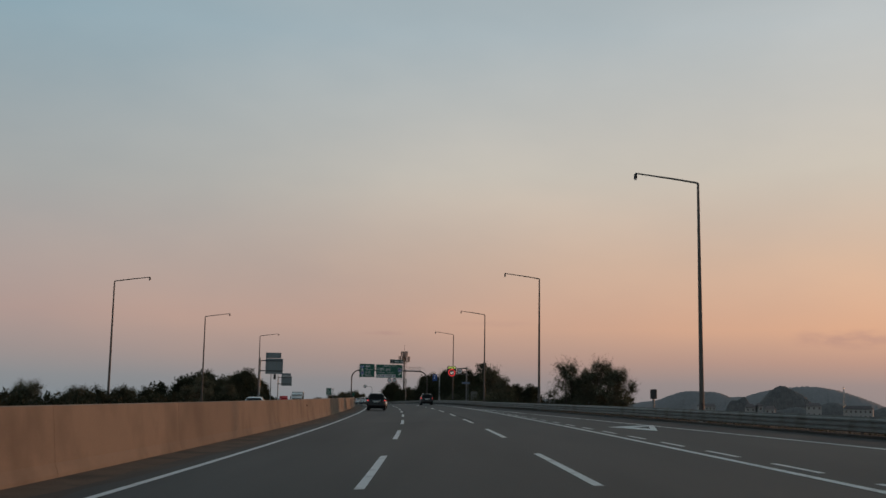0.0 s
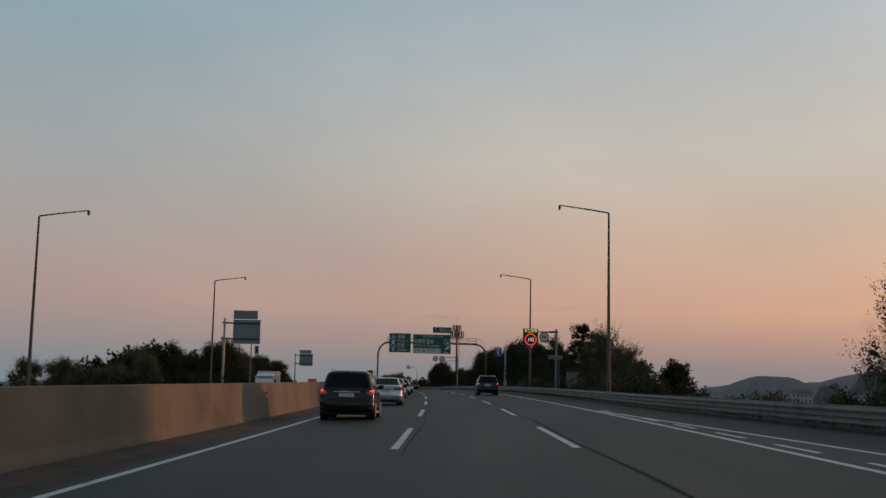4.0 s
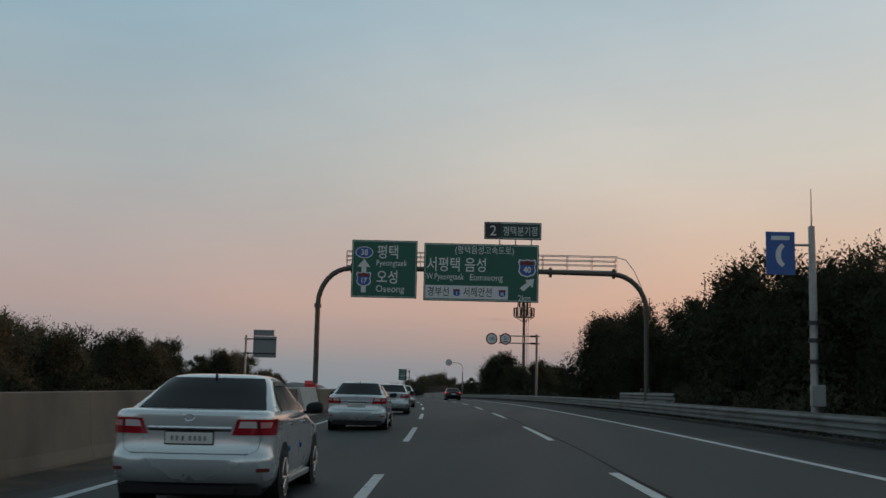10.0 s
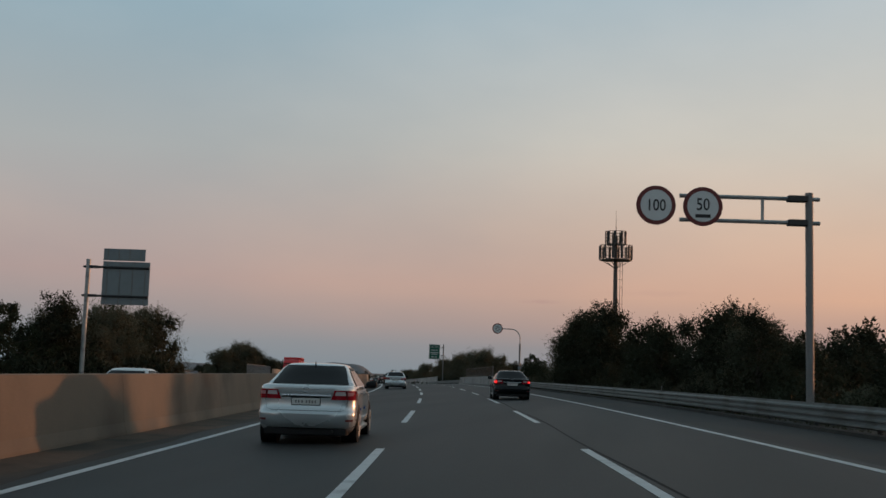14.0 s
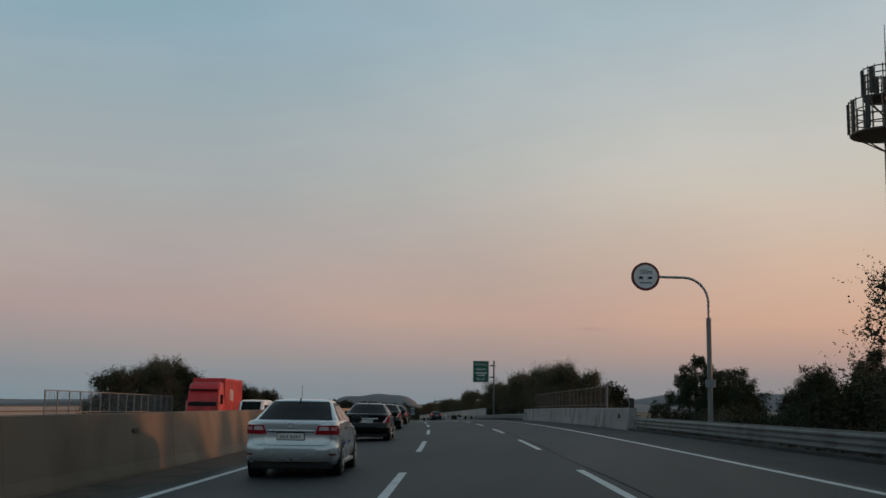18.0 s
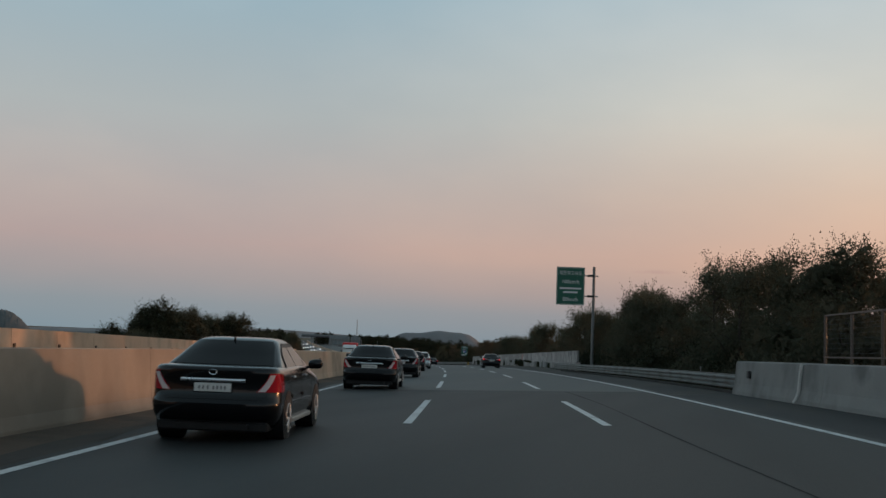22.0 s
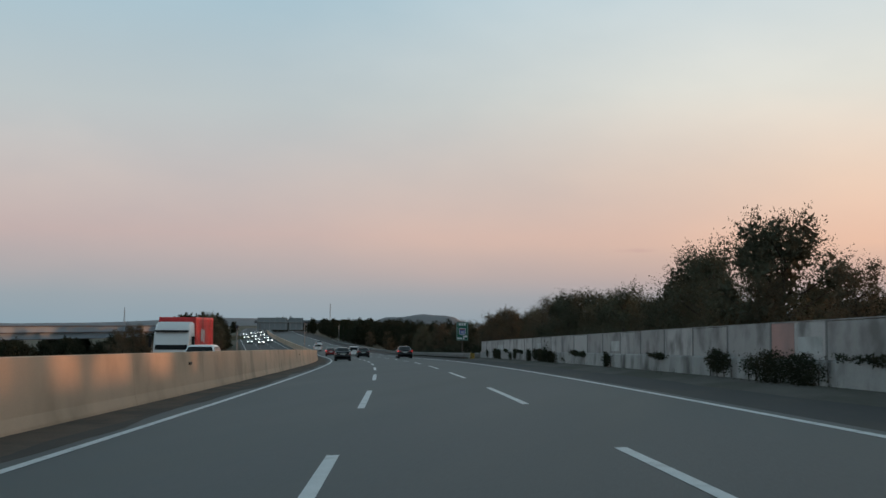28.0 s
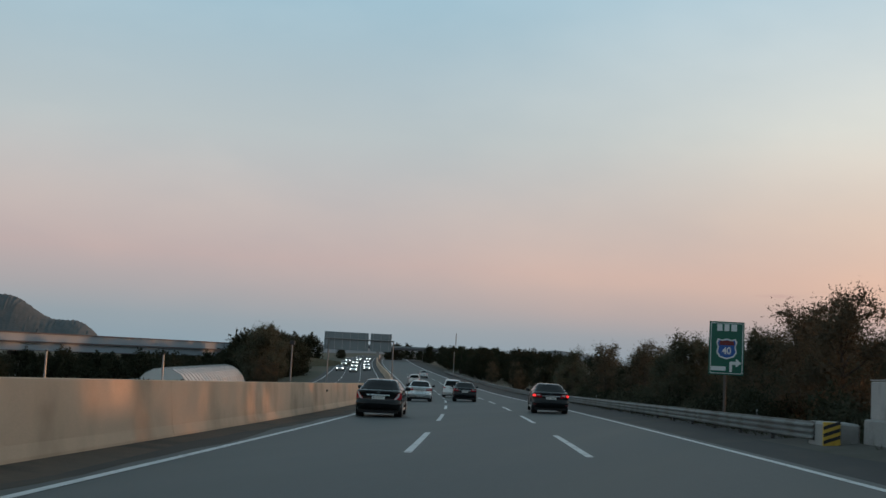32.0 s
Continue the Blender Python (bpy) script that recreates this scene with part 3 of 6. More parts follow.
for a, b in zip(steps(*BRIDGE, 9.2), steps(*BRIDGE, 9.2)[1:]):
    part("parapet_panel", sweep(PP, a + .01, b - .01, 5), CONCRETE, parapet)
pipe = Geo().tube([(0, 0, 1.05), (-.03, 0, .9), (-.08, 0, .30), (-.16, 0, .10), (-.22, 0, .02)], .045, 8).mesh("drain_pipe", PALE, True)
for s in (407.2, 446.6):
    p = part("drain_pipe", pipe, PALE, parapet, "white cable duct down the parapet")
    p.matrix_basis = stand(s, 8.06)
box = Geo().box(-.05, -.12, .55, .03, .12, .78, .01).mesh("junction_box", DARK)
for s in (401.6, 452.0):
    part("junction_box", box, DARK, parapet).matrix_basis = stand(s, 8.03)
fence = thing("parapet_fence", Matrix(), "tall brown-grey mesh fence on the bridge parapet", "fence")
post = Geo().box(-.03, -.03, 1.07, .03, .03, 2.32, .006).mesh("fence_post", BROWN_STEEL)
ps = steps(407.7, 445.5, 2.0)
for s in ps:
    part("fence_post", post, POST, fence).matrix_basis = stand(s, 8.32)
bar_end = part("fence_post", Geo().box(-.04, -.04, 1.07, .04, .04, 2.4, .006), POST, fence)
bar_end.matrix_basis = stand(407.2, 8.32)
for z in (1.22, 2.28):
    part("fence_rail", sweep([(8.30, z), (8.34, z), (8.34, z + .04), (8.30, z + .04)], 407.7, 445.5, 4), BROWN_STEEL, fence)
wires = Geo()
for s in steps(407.75, 445.45, .12):
    p, q = at(s, 8.32, 1.24), at(s, 8.32, 2.29)
    wires.tube([p, q], .0022, 3, False)
for z in steps(1.34, 2.18, .12):
    wires.loft([[at(s, 8.318, z), at(s, 8.322, z), at(s, 8.32, z + .004)] for s in steps(407.7, 445.5, 4)])
part("wire_mesh", wires, DARK, fence)
tagged(part("marker_post", Geo().box(-.12, -.08, 1.0, .12, .08, 1.55, .02), DARK), "dark stub post at the parapet end", "post")
bpy.data.objects["marker_post"].matrix_basis = stand(399.6, 8.35)

# noise wall: low concrete wall, posts and grey panels
noise_wall = thing("noise_wall", Matrix(), "stained grey noise wall of panels on a concrete plinth", "noise barrier", kind="structure")
NP = ((9.28, -.1), (9.30, .70), (9.34, .74), (9.72, .74), (9.74, -.6), (9.28, -.6))
sp = steps(*NOISE, 4.0)
PATCHED = (7, 12, 18, 24, 29)      # panels whose lower half was repaired with paler sheets
for k, (a, b) in enumerate(zip(sp, sp[1:])):
    part("plinth", sweep(NP, a + .008, b - .008, 4), PLINTH, noise_wall)
    h = 1.70 + .015 * math.sin(k * 2.1)
    cuts = [a, a + 2.2, b] if k % 3 == 0 else [a, a + 1.35, a + 2.7, b] if k % 5 == 2 else [a, b]
    for j, (a2, b2) in enumerate(zip(cuts, cuts[1:])):
        hue = PANEL_PINK if (k, j) == (12, 1) else PANEL
        g = sweep([(9.44, .745), (9.44, h - .03), (9.46, h), (9.54, h), (9.56, h - .03), (9.56, .745)], a2 + (.06 if j == 0 else .012), b2 - (.06 if b2 == b else .012), 4)
        p = part("panel", g, hue, noise_wall)
        if k in PATCHED and j == 0:
            part("patch", sweep([(9.425, .86), (9.425, 1.32), (9.439, 1.32), (9.439, .86)], a2 + .25, b2 - .3, 2), PANEL_PATCH, p, "paler repair sheet")
    p = part("wall_post", Geo().box(-.075, -.05, .74, .075, .05, h + .03, .012), POST, noise_wall)
    p.matrix_basis = stand(a, 9.49)
part("wall_cap", sweep([(9.435, 1.705), (9.565, 1.705), (9.565, 1.735), (9.435, 1.735)], *NOISE, 4), PANEL, noise_wall)
tagged(part("verge", Geo().loft([[at(s, 7.78 + .10 * math.sin(s * .31) + .06 * math.sin(s * .9), -.002), at(s, 8.15, .03), at(s, 8.7, .07 + .015 * math.sin(s * .7)), at(s, 9.29, .12)]
                                 for s in steps(NOISE[0] + 1, NOISE[1] + 4, 1.0)], False, False), DUST), "dusty grey-brown strip of earth at the foot of the noise wall", "verge", kind="structure")
chev = thing("chevron_block", stand(644.2, 8.8), "concrete guardrail end block with black and yellow stripes", "crash block")
part("block", Geo().box(-.45, -.55, -.05, .5, .7, .62, .05), CONCRETE, chev)
part("stripe_board", Geo().box(-.46, -.62, .04, -.02, -.56, .64, .01), YELLOW, chev, "yellow warning board")
for k in range(3):
    z = .08 + .18 * k
    part("stripe", Geo().slab([(-.455, z), (-.03, z + .16), (-.03, z + .25), (-.455, z + .09)], -.628, -.621), BLACK, chev)

# parapets beyond the oncoming carriageway
opp = thing("opposite_parapet", Matrix(), "concrete parapet beyond the oncoming lanes, evening warmth in its colour", "parapet", kind="structure")
bracket = Geo().box(-.02, -.10, 0, .07, .10, .22, .01).mesh("bracket", DARK_RUST)
for a, b in zip(steps(438, 580, 6), steps(438, 580, 6)[1:]):
    part("parapet_panel", sweep([(-21.5, -.1), (-21.62, 2.22), (-21.9, 2.22), (-21.95, -.8)], a + .02, b - .02, 3), MEDIAN_LIT, opp)
    part("bracket", bracket, DARK_RUST, opp).matrix_basis = stand(a + .3, -21.585, 1.32)
for a, b in zip(steps(400, 436, 9), steps(400, 436, 9)[1:]):
    part("parapet_panel", sweep([(-21.5, -.1), (-21.6, 1.15), (-21.95, 1.15), (-22, -.8)], a + .02, b - .02, 5), MEDIAN, opp)
lf = thing("opposite_fence", Matrix(), "mesh fence on the far bridge parapet", "fence")
for s in steps(402, 432, 2):
    part("fence_post", Geo().box(-.03, -.03, 1.15, .03, .03, 2.5), POST, lf).matrix_basis = stand(s, -21.75)
for z in (1.3, 2.46):
    part("fence_rail", sweep([(-21.77, z), (-21.73, z), (-21.73, z + .05), (-21.77, z + .05)], 402, 432, 5), POST, lf)
w2 = Geo()
for s in steps(402, 432, .25):
    w2.tube([at(s, -21.75, 1.3), at(s, -21.75, 2.48)], .012, 3, False)
part("wire_mesh", w2, POST, lf)

# ground: one sheet to the horizon, lower than the road bank
gx = np.unique(np.concatenate([np.linspace(-4600, -700, 14), np.linspace(-700, -330, 12), np.arange(-330, 90, 5), np.linspace(90, 700, 16), np.linspace(700, 4600, 14)]))
gy = np.unique(np.concatenate([np.linspace(-900, -100, 8), np.arange(-100, 1300, 7), np.linspace(1300, 4800, 22)]))
GX, GY = np.meshgrid(gx, gy)
px, py = GX.ravel(), GY.ravel()
best_d, best_z = np.full(px.shape, 1e9), np.zeros(px.shape)
for i in range(0, len(SG), 4):
    d = (px - LX[i]) ** 2 + (py - LY[i]) ** 2
    m = d < best_d
    best_d[m], best_z[m] = d[m], LZ[i]
dist = np.sqrt(best_d)
# distance from the middle of both carriageways (u about -6.5) is approximated by the road line with a wide bank
bank = np.clip((dist - 27) / 16, 0, 1)
bank = bank * bank * (3 - 2 * bank)
fade = np.clip((dist - 60) / 300, 0, 1)
base = best_z * (1 - fade) + (-7.5) * fade
pz = base - .75 - 3.6 * bank * (1 - fade) - .8 * fade + np.where(dist > 60, .5 * np.sin(px * .013) * np.cos(py * .017), 0)
nx, ny = len(gx), len(gy)
gf = [(j * nx + i, j * nx + i + 1, (j + 1) * nx + i + 1, (j + 1) * nx + i) for j in range(ny - 1) for i in range(nx - 1)]
gg = Geo()
gg.v, gg.f = list(zip(px.tolist(), py.tolist(), pz.tolist())), gf
tagged(part("ground", gg, SOIL, smooth=True), "dull green and straw-coloured fields below the road bank", "ground", kind="structure")


def ground_z(s, u):
    """Height of the ground over the asphalt at an offset."""
    d = abs(u)
    k = min(1, max(0, (d - 27) / 16))
    return -.75 - 3.6 * k * k * (3 - 2 * k)
# ================= lamps, signs, gantries =================
def street_lamp(s, u, flip, h=11.75):
    """A tall lamp whose arm reaches over the lanes; flip 1: arm to the left."""
    t = thing("street_lamp", stand(s, u), "tall dark tapered street lamp with one sloping arm", "street lamp", "lamps along the road")
    part("base_plate", Geo().box(-.22, -.22, -.8, .22, .22, .06, .03), CONCRETE, t)
    part("pole", Geo().tube([(0, 0, -.1), (0, 0, 1.2), (0, 0, h - .1), (0, 0, h)], [.125, .12, .062, .055], 12), LAMP_POLE, t, smooth=True)
    part("hatch", Geo().box(-.05, -.135, .5, .05, -.11, .95, .008), DARK, t)
    x = -flip
    part("arm", Geo().tube([(0, 0, h - .02), (x * .08, 0, h + .03), (x * 1.2, 0, h + .2), (x * 3.15, 0, h + .45)], [.055, .05, .045, .036], 8), LAMP_POLE, t, smooth=True)
    head = part("lamp_head", Geo().box(-.06, -.13, h + .16, .06, .13, h + .43, .02), DARK, t)
    head.location.x = x * 3.12
    part("lens", Geo().box(-.05, -.11, h + .135, .05, .11, h + .162, .005), LENS_CLEAR, head)


for s, u, flip in ((8.0, 14.0, 1), (54.0, 12.7, 1), (99.7, 10.4, 1), (144.3, 9.5, 1), (190.3, 9.2, 1),
                   (54.5, -28.0, -1), (100.2, -27.7, -1), (144.9, -26.6, -1), (190.5, -23.6, -1)):
    street_lamp(s, u, flip)


def clamp(parent, x, y, z):
    part("clamp", Geo().box(x - .28, y - .13, z - .09, x + .28, y + .13, z + .09, .02), DARK, parent)


def shield(parent, x, z, r, number, y=-.035):
    """A blue route shield with a red head and white rim."""
    def outline(k):
        q = ((-.86, .98), (-.45, .86), (0, 1), (.45, .86), (.86, .98), (1, .62), (.86, .2), (.98, -.35), (.7, -.8), (0, -1.0), (-.7, -.8), (-.98, -.35), (-.86, .2), (-1, .62))
        return [(x + a * r * k, z + b * r * k) for a, b in q]
    sh = part("route_shield", Geo().slab(outline(1.0), y - .006, y), WHITE, parent, "white-rimmed blue route shield")
    part("shield_field", Geo().slab(outline(.86), y - .010, y - .007), BLUE, sh)
    part("shield_head", Geo().slab([(x - .72 * r, z + .34 * r), (x + .72 * r, z + .34 * r), (x + .66 * r, z + .74 * r), (x, z + .8 * r), (x - .66 * r, z + .74 * r)], y - .014, y - .011), RED, sh)
    if number:
        words(number, r * .95, x, y - .016, z - .5 * r, WHITE, sh, "CENTER", .9, .01)


def plate(parent, name, x0, z0, x1, z1, material, y=0.0, rim=WHITE, label=""):
    """A flat sign plate with a thin rim line and stiffeners behind."""
    p = part(name, Geo().box(x0, y - .02, z0, x1, y + .02, z1, .008), material, parent, label)
    if rim is not None:
        g, w, e = Geo(), .025, .05
        for a, b, c, d in ((x0 + e, z0 + e, x1 - e, z0 + e + w), (x0 + e, z1 - e - w, x1 - e, z1 - e), (x0 + e, z0 + e + w, x0 + e + w, z1 - e - w), (x1 - e - w, z0 + e + w, x1 - e, z1 - e - w)):
            g.box(a, y - .026, b, c, y - .0205, d)
        part("border", g, rim, p)
    for z in (z0 + (z1 - z0) * .22, z0 + (z1 - z0) * .78):
        part("stiffener", Geo().box(x0 + .05, y + .021, z - .05, x1 - .05, y + .09, z + .05), STEEL, p)
    return p


# direction gantry over the lanes
G = 245.0
gantry = thing("sign_gantry", stand(G, -.2), "brown curved-tube gantry over the lanes with two green direction signs", "sign gantry")
arc_l = [(-6.95, 0, 1.35), (-6.95, 0, 5.3)] + [(-6.95 + 1.55 * (1 - math.cos(a)), 0, 5.3 + 1.85 * math.sin(a)) for a in [math.pi / 2 * i / 8 for i in range(1, 9)]]
arc_r = [(9.55, 0, -.6), (9.55, 0, 5.3)] + [(9.55 - 1.75 * (1 - math.cos(a)), 0, 5.3 + 1.85 * math.sin(a)) for a in [math.pi / 2 * i / 8 for i in range(1, 9)]]
part("leg", Geo().tube(arc_l, .13, 14), BROWN_STEEL, gantry, smooth=True)
part("leg", Geo().tube(arc_r, .13, 14), BROWN_STEEL, gantry, smooth=True)
part("beam", Geo().tube([(-5.4, 0, 7.15), (1.3, 0, 7.22), (7.8, 0, 7.15)], .12, 14), BROWN_STEEL, gantry, smooth=True)
for x in (-6.95, 9.55):
    part("collar", Geo().tube([(x, 0, 5.15), (x, 0, 5.35)], .18, 14), BROWN_STEEL, gantry)
for x in (-5.3, 4.7, 7.9):
    part("flange", Geo().tube([(x - .06, 0, 7.17), (x + .06, 0, 7.17)], .25, 14), BROWN_STEEL, gantry)
walkway = part("walkway", Geo().box(-5.6, .2, 7.30, 8.1, .75, 7.35), STEEL, gantry, "narrow maintenance walkway behind the signs")
for y in (.22, .73):
    for z in (7.62, 7.85, 8.08):
        part("handrail", Geo().tube([(-5.6, y, z), (8.1, y, z)], .02, 6), STEEL, walkway)
    for x in steps(-5.6, 8.1, 1.25):
        part("baluster", Geo().tube([(x, y, 7.33), (x, y, 8.09)], .018, 6), STEEL, walkway)
part("end_rail", Geo().tube([(8.1, .5, 8.08), (8.6, .5, 7.95), (9.0, .4, 7.4), (9.42, .3, 6.4), (9.5, .2, 5.6)], .02, 6), STEEL, walkway)
left = plate(gantry, "direction_sign", -5.3, 5.68, -2.02, 8.58, GREEN, -.3, label="green direction sign for the way ahead")
part("route_disc", disc(-4.68, 7.95, .30, -.326, -.322, 32, .45), WHITE, left)
part("route_field", disc(-4.68, 7.95, .26, -.331, -.327, 32, .40), BLUE, left)
words("38", .42, -4.68, -.334, 7.81, WHITE, left, "CENTER", .9, .008)
part("arrow", Geo().slab([(-4.80, 5.93), (-4.56, 5.93), (-4.56, 7.22), (-4.36, 7.22), (-4.68, 7.62), (-5.0, 7.22), (-4.80, 7.22)], -.326, -.322), WHITE, left, "white arrow pointing ahead")
shield(left, -4.68, 6.6, .38, "17", -.33)
words("평택", .74, -4.05, -.324, 7.72, WHITE, left, "LEFT", .82, .006)
words("Pyeongtaek", .42, -4.08, -.324, 7.30, WHITE, left, "LEFT", .80)
words("오성", .74, -4.05, -.324, 6.46, WHITE, left, "LEFT", .82, .006)
words("Oseong", .48, -4.08, -.324, 5.98, WHITE, left, "LEFT", .95)
right = plate(gantry, "direction_sign", -1.68, 5.60, 4.08, 8.50, GREEN, -.3, label="wide green direction sign for the exit to another expressway")
words("(평택음성고속도로)", .44, 1.35, -.324, 8.02, WHITE, right, "CENTER", .85)
words("서평택 음성", .78, -1.55, -.324, 7.15, WHITE, right, "LEFT", .80, .006)
words("W.Pyeongtaek", .44, -1.55, -.324, 6.68, WHITE, right, "LEFT", .72)
words("Eumseong", .46, .62, -.324, 6.66, WHITE, right, "LEFT", .88)
strip = part("white_strip", Geo().box(-1.58, -.328, 5.72, 2.55, -.322, 6.38, .004), WHITE, right)
words("경부선", .50, -1.5, -.33, 5.88, BLACK, strip, "LEFT", .82, .004)
words("서해안선", .50, .3, -.33, 5.88, BLACK, strip, "LEFT", .80, .004)
shield(strip, -.02, 6.03, .21, "1", -.33)
shield(strip, 2.26, 6.03, .21, "15", -.33)
shield(right, 3.5, 7.33, .46, "40", -.322)
part("arrow", Geo().slab([(3.14, 6.32), (3.32, 6.16), (3.66, 6.46), (3.78, 6.34), (3.86, 6.80), (3.40, 6.72), (3.50, 6.61)], -.326, -.322), WHITE, right, "white arrow slanting to the exit")
words("2km", .42, 3.05, -.324, 5.68, WHITE, right, "LEFT", .88)
top = plate(gantry, "exit_sign", 1.32, 8.76, 4.2, 9.64, GREEN_DARK, -.3, label="small dark exit number sign on top")
part("number_field", Geo().box(1.38, -.328, 8.82, 2.16, -.322, 9.58, .004), BLACK, top)
words("2", .74, 1.77, -.33, 8.95, WHITE, top, "CENTER", 1)
words("평택분기점", .52, 2.26, -.324, 9.0, WHITE, top, "LEFT", .74)
for x in (2.1, 2.9, 3.7):
    part("bracket", Geo().box(x - .03, -.31, 8.45, x + .03, -.27, 8.8), STEEL, top)

# short second guardrail that shields the gantry's outer leg
guardrail(238.6, 252.6, lambda s: 9.35, 1, "short raised guardrail before the gantry leg", .36)

# lit speed panel on a cantilever
vms = thing("led_speed_sign", stand(176.6, -.37, .18), "black LED speed-limit panel on a steel cantilever post", "traffic sign")
part("post", Geo().tube([(10.5, 0, -.8), (10.5, 0, 6.0)], .115, 12), POST, vms, smooth=True)
for z in (5.75, 4.85):
    part("arm", Geo().tube([(8.6, 0, z), (10.75, 0, z)], .055, 8), STEEL, vms)
    clamp(vms, 10.1, 0, z)
led = part("led_box", Geo().box(7.45, -.16, 4.42, 8.82, .10, 6.02, .03), LED_BOX, vms, "black box with a lit red ring")
part("lit_ring", ring(8.135, 5.03, .45, .545, -.175, -.161), LED_RED, led, "lit red ring")
words("100", .46, 8.135, -.175, 4.87, LED_WHITE, led, "CENTER", .85, .004)
words("안전운행", .34, 8.135, -.175, 5.70, LED_YELLOW, led, "CENTER", .95, .004)
d2 = part("disc", disc(9.38, 5.28, .46, -.08, -.06), RED, vms, "round red-rimmed sign")
part("disc_field", disc(9.38, 5.28, .36, -.09, -.081), WHITE, d2)
for x in (9.20, 9.34, 9.48):
    part("bar", Geo().box(x, -.096, 5.16, x + .08, -.091, 5.42), BLACK, d2)
info = part("info_plate", Geo().box(9.75, -.2, 3.28, 11.05, -.16, 3.62, .006), SIGN_BACK, vms, "small pale plate with illegible writing")
part("plate_pole", Geo().tube([(10.75, -.12, -.8), (10.75, -.12, 3.65)], .035, 8), SIGN_BACK, vms)
part("bar", Geo().box(9.85, -.206, 3.40, 10.95, -.201, 3.50), BLUE, info)

# camera cabinets behind the rail
for s, u, w, h in ((169.0, 10.55, .44, 1.90), (204.8, 11.6, .36, 1.35)):
    c = thing("roadside_cabinet", stand(s, u), "dull grey-beige steel roadside cabinet raised on legs behind the guardrail", "cabinet")
    for x in (-w + .08, w - .08):
        for y in (-.24, .24):
            part("leg", Geo().box(x - .04, y - .04, -.8, x + .04, y + .04, .72, .006), DARK, c)
    part("body", Geo().box(-w, -.32, .72, w, .32, h, .03), CABINET, c, "dull grey-beige sheet-metal body")
    for f in (-1, 1):
        part("door", Geo().box(min(f * .02, f * (w - .05)), -.338, .78, max(f * .02, f * (w - .05)), -.321, h - .06, .006), CABINET, c)
        part("handle", Geo().box(f * .08 - .015, -.355, h * .66, f * .08 + .015, -.339, h * .66 + .14, .005), DARK, c)
    part("roof", Geo().box(-w - .04, -.37, h, w + .04, .37, h + .05, .015), CABINET, c)

# emergency phone sign and aerial pole
ph = thing("phone_sign", stand(221.0, 9.62), "blue emergency telephone sign beside a tall aerial pole", "traffic sign")
part("pole", Geo().tube([(0, 0, -.8), (0, 0, 1.4), (0, 0, 5.85)], [.13, .12, .10], 12), STEEL, ph, smooth=True)
part("whip", Geo().tube([(0, 0, 5.85), (0, 0, 6.95)], [.03, .012], 6), STEEL, ph)
for z in (1.9, 2.5, 3.0):
    part("band", Geo().tube([(0, 0, z), (0, 0, z + .12)], .165, 12), DARK, ph)
part("arm", Geo().tube([(-.9, 0, 5.3), (0, 0, 5.3)], .035, 8), STEEL, ph)
pp = plate(ph, "phone_plate", -1.35, 4.42, -.52, 5.66, BLUE, -.08, None, "blue plate with a white handset")
hand_set = [(-.80 + .28 * math.cos(a), 4.98 + .36 * math.sin(a)) for a in [radians(110 + 14 * i) for i in range(11)]]
inner = [(-.76 + .17 * math.cos(a), 4.98 + .26 * math.sin(a)) for a in [radians(250 - 14 * i) for i in range(11)]]
part("handset", Geo().slab(hand_set + inner, -.108, -.101), WHITE, pp)
part("bar", Geo().box(-1.2, -.108, 5.42, -.68, -.101, 5.54), WHITE, pp)
part("call_box", Geo().box(-.2, -.35, .7, .2, -.15, 1.3, .02), STEEL, ph)

# cantilever with two round limits
lim2 = thing("limit_sign", stand(298.6, 0, .36), "steel cantilever with two round speed-limit signs", "traffic sign")
part("post", Geo().tube([(9.65, 0, -.8), (9.65, 0, 6.45)], .115, 12), POST, lim2, smooth=True)
for z in (6.27, 5.57):
    part("arm", Geo().tube([(5.9, 0, z), (9.95, 0, z)], .06, 8), STEEL, lim2)
    clamp(lim2, 9.3, 0, z)
part("strut", Geo().tube([(8.3, 0, 5.57), (8.3, 0, 6.27)], .05, 8), STEEL, lim2)
for x, tx in ((5.2, "100"), (6.55, "50")):
    d = part("disc", disc(x, 5.95, .57, -.13, -.10), RED, lim2, "round white sign with a red rim")
    part("disc_field", disc(x, 5.95, .45, -.142, -.131), WHITE, d)
    words(tx, .48 if tx == "100" else .5, x, -.146, 5.79 if tx == "100" else 5.84, BLACK, d, "CENTER", .8, .004)
    if tx == "50":
        part("bar", Geo().box(x - .22, -.148, 5.62, x + .22, -.143, 5.72), BLACK, d)
    part("bracket", Geo().box(x - .05, -.1, 5.5, x + .05, -.04, 6.35), STEEL, lim2)

# round lane-narrowing sign on a swan-neck pole
bot = thing("width_sign", stand(387.1, 0, .24), "round red-rimmed warning sign on a swan-neck pole", "traffic sign")
neck = [(9.25, 0, 4.5), (9.25, 0, 5.2)] + [(9.25 - .95 * (1 - math.cos(a)), 0, 5.2 + .98 * math.sin(a)) for a in [math.pi / 2 * i / 8 for i in range(1, 9)]] + [(7.2, 0, 6.2)]
part("pole", Geo().tube([(9.25, 0, -.8), (9.25, 0, 4.6)], .10, 12), POST, bot, smooth=True)
part("neck", Geo().tube(neck, .05, 10), STEEL, bot, smooth=True)
d = part("disc", disc(6.78, 6.2, .56, -.08, -.05), RED, bot, "round white sign with a dark red rim")
part("disc_field", disc(6.78, 6.2, .46, -.092, -.081), WHITE, d)
words("100m", .26, 6.78, -.096, 6.30, BLACK, d, "CENTER", .9)
car_mark = Geo()
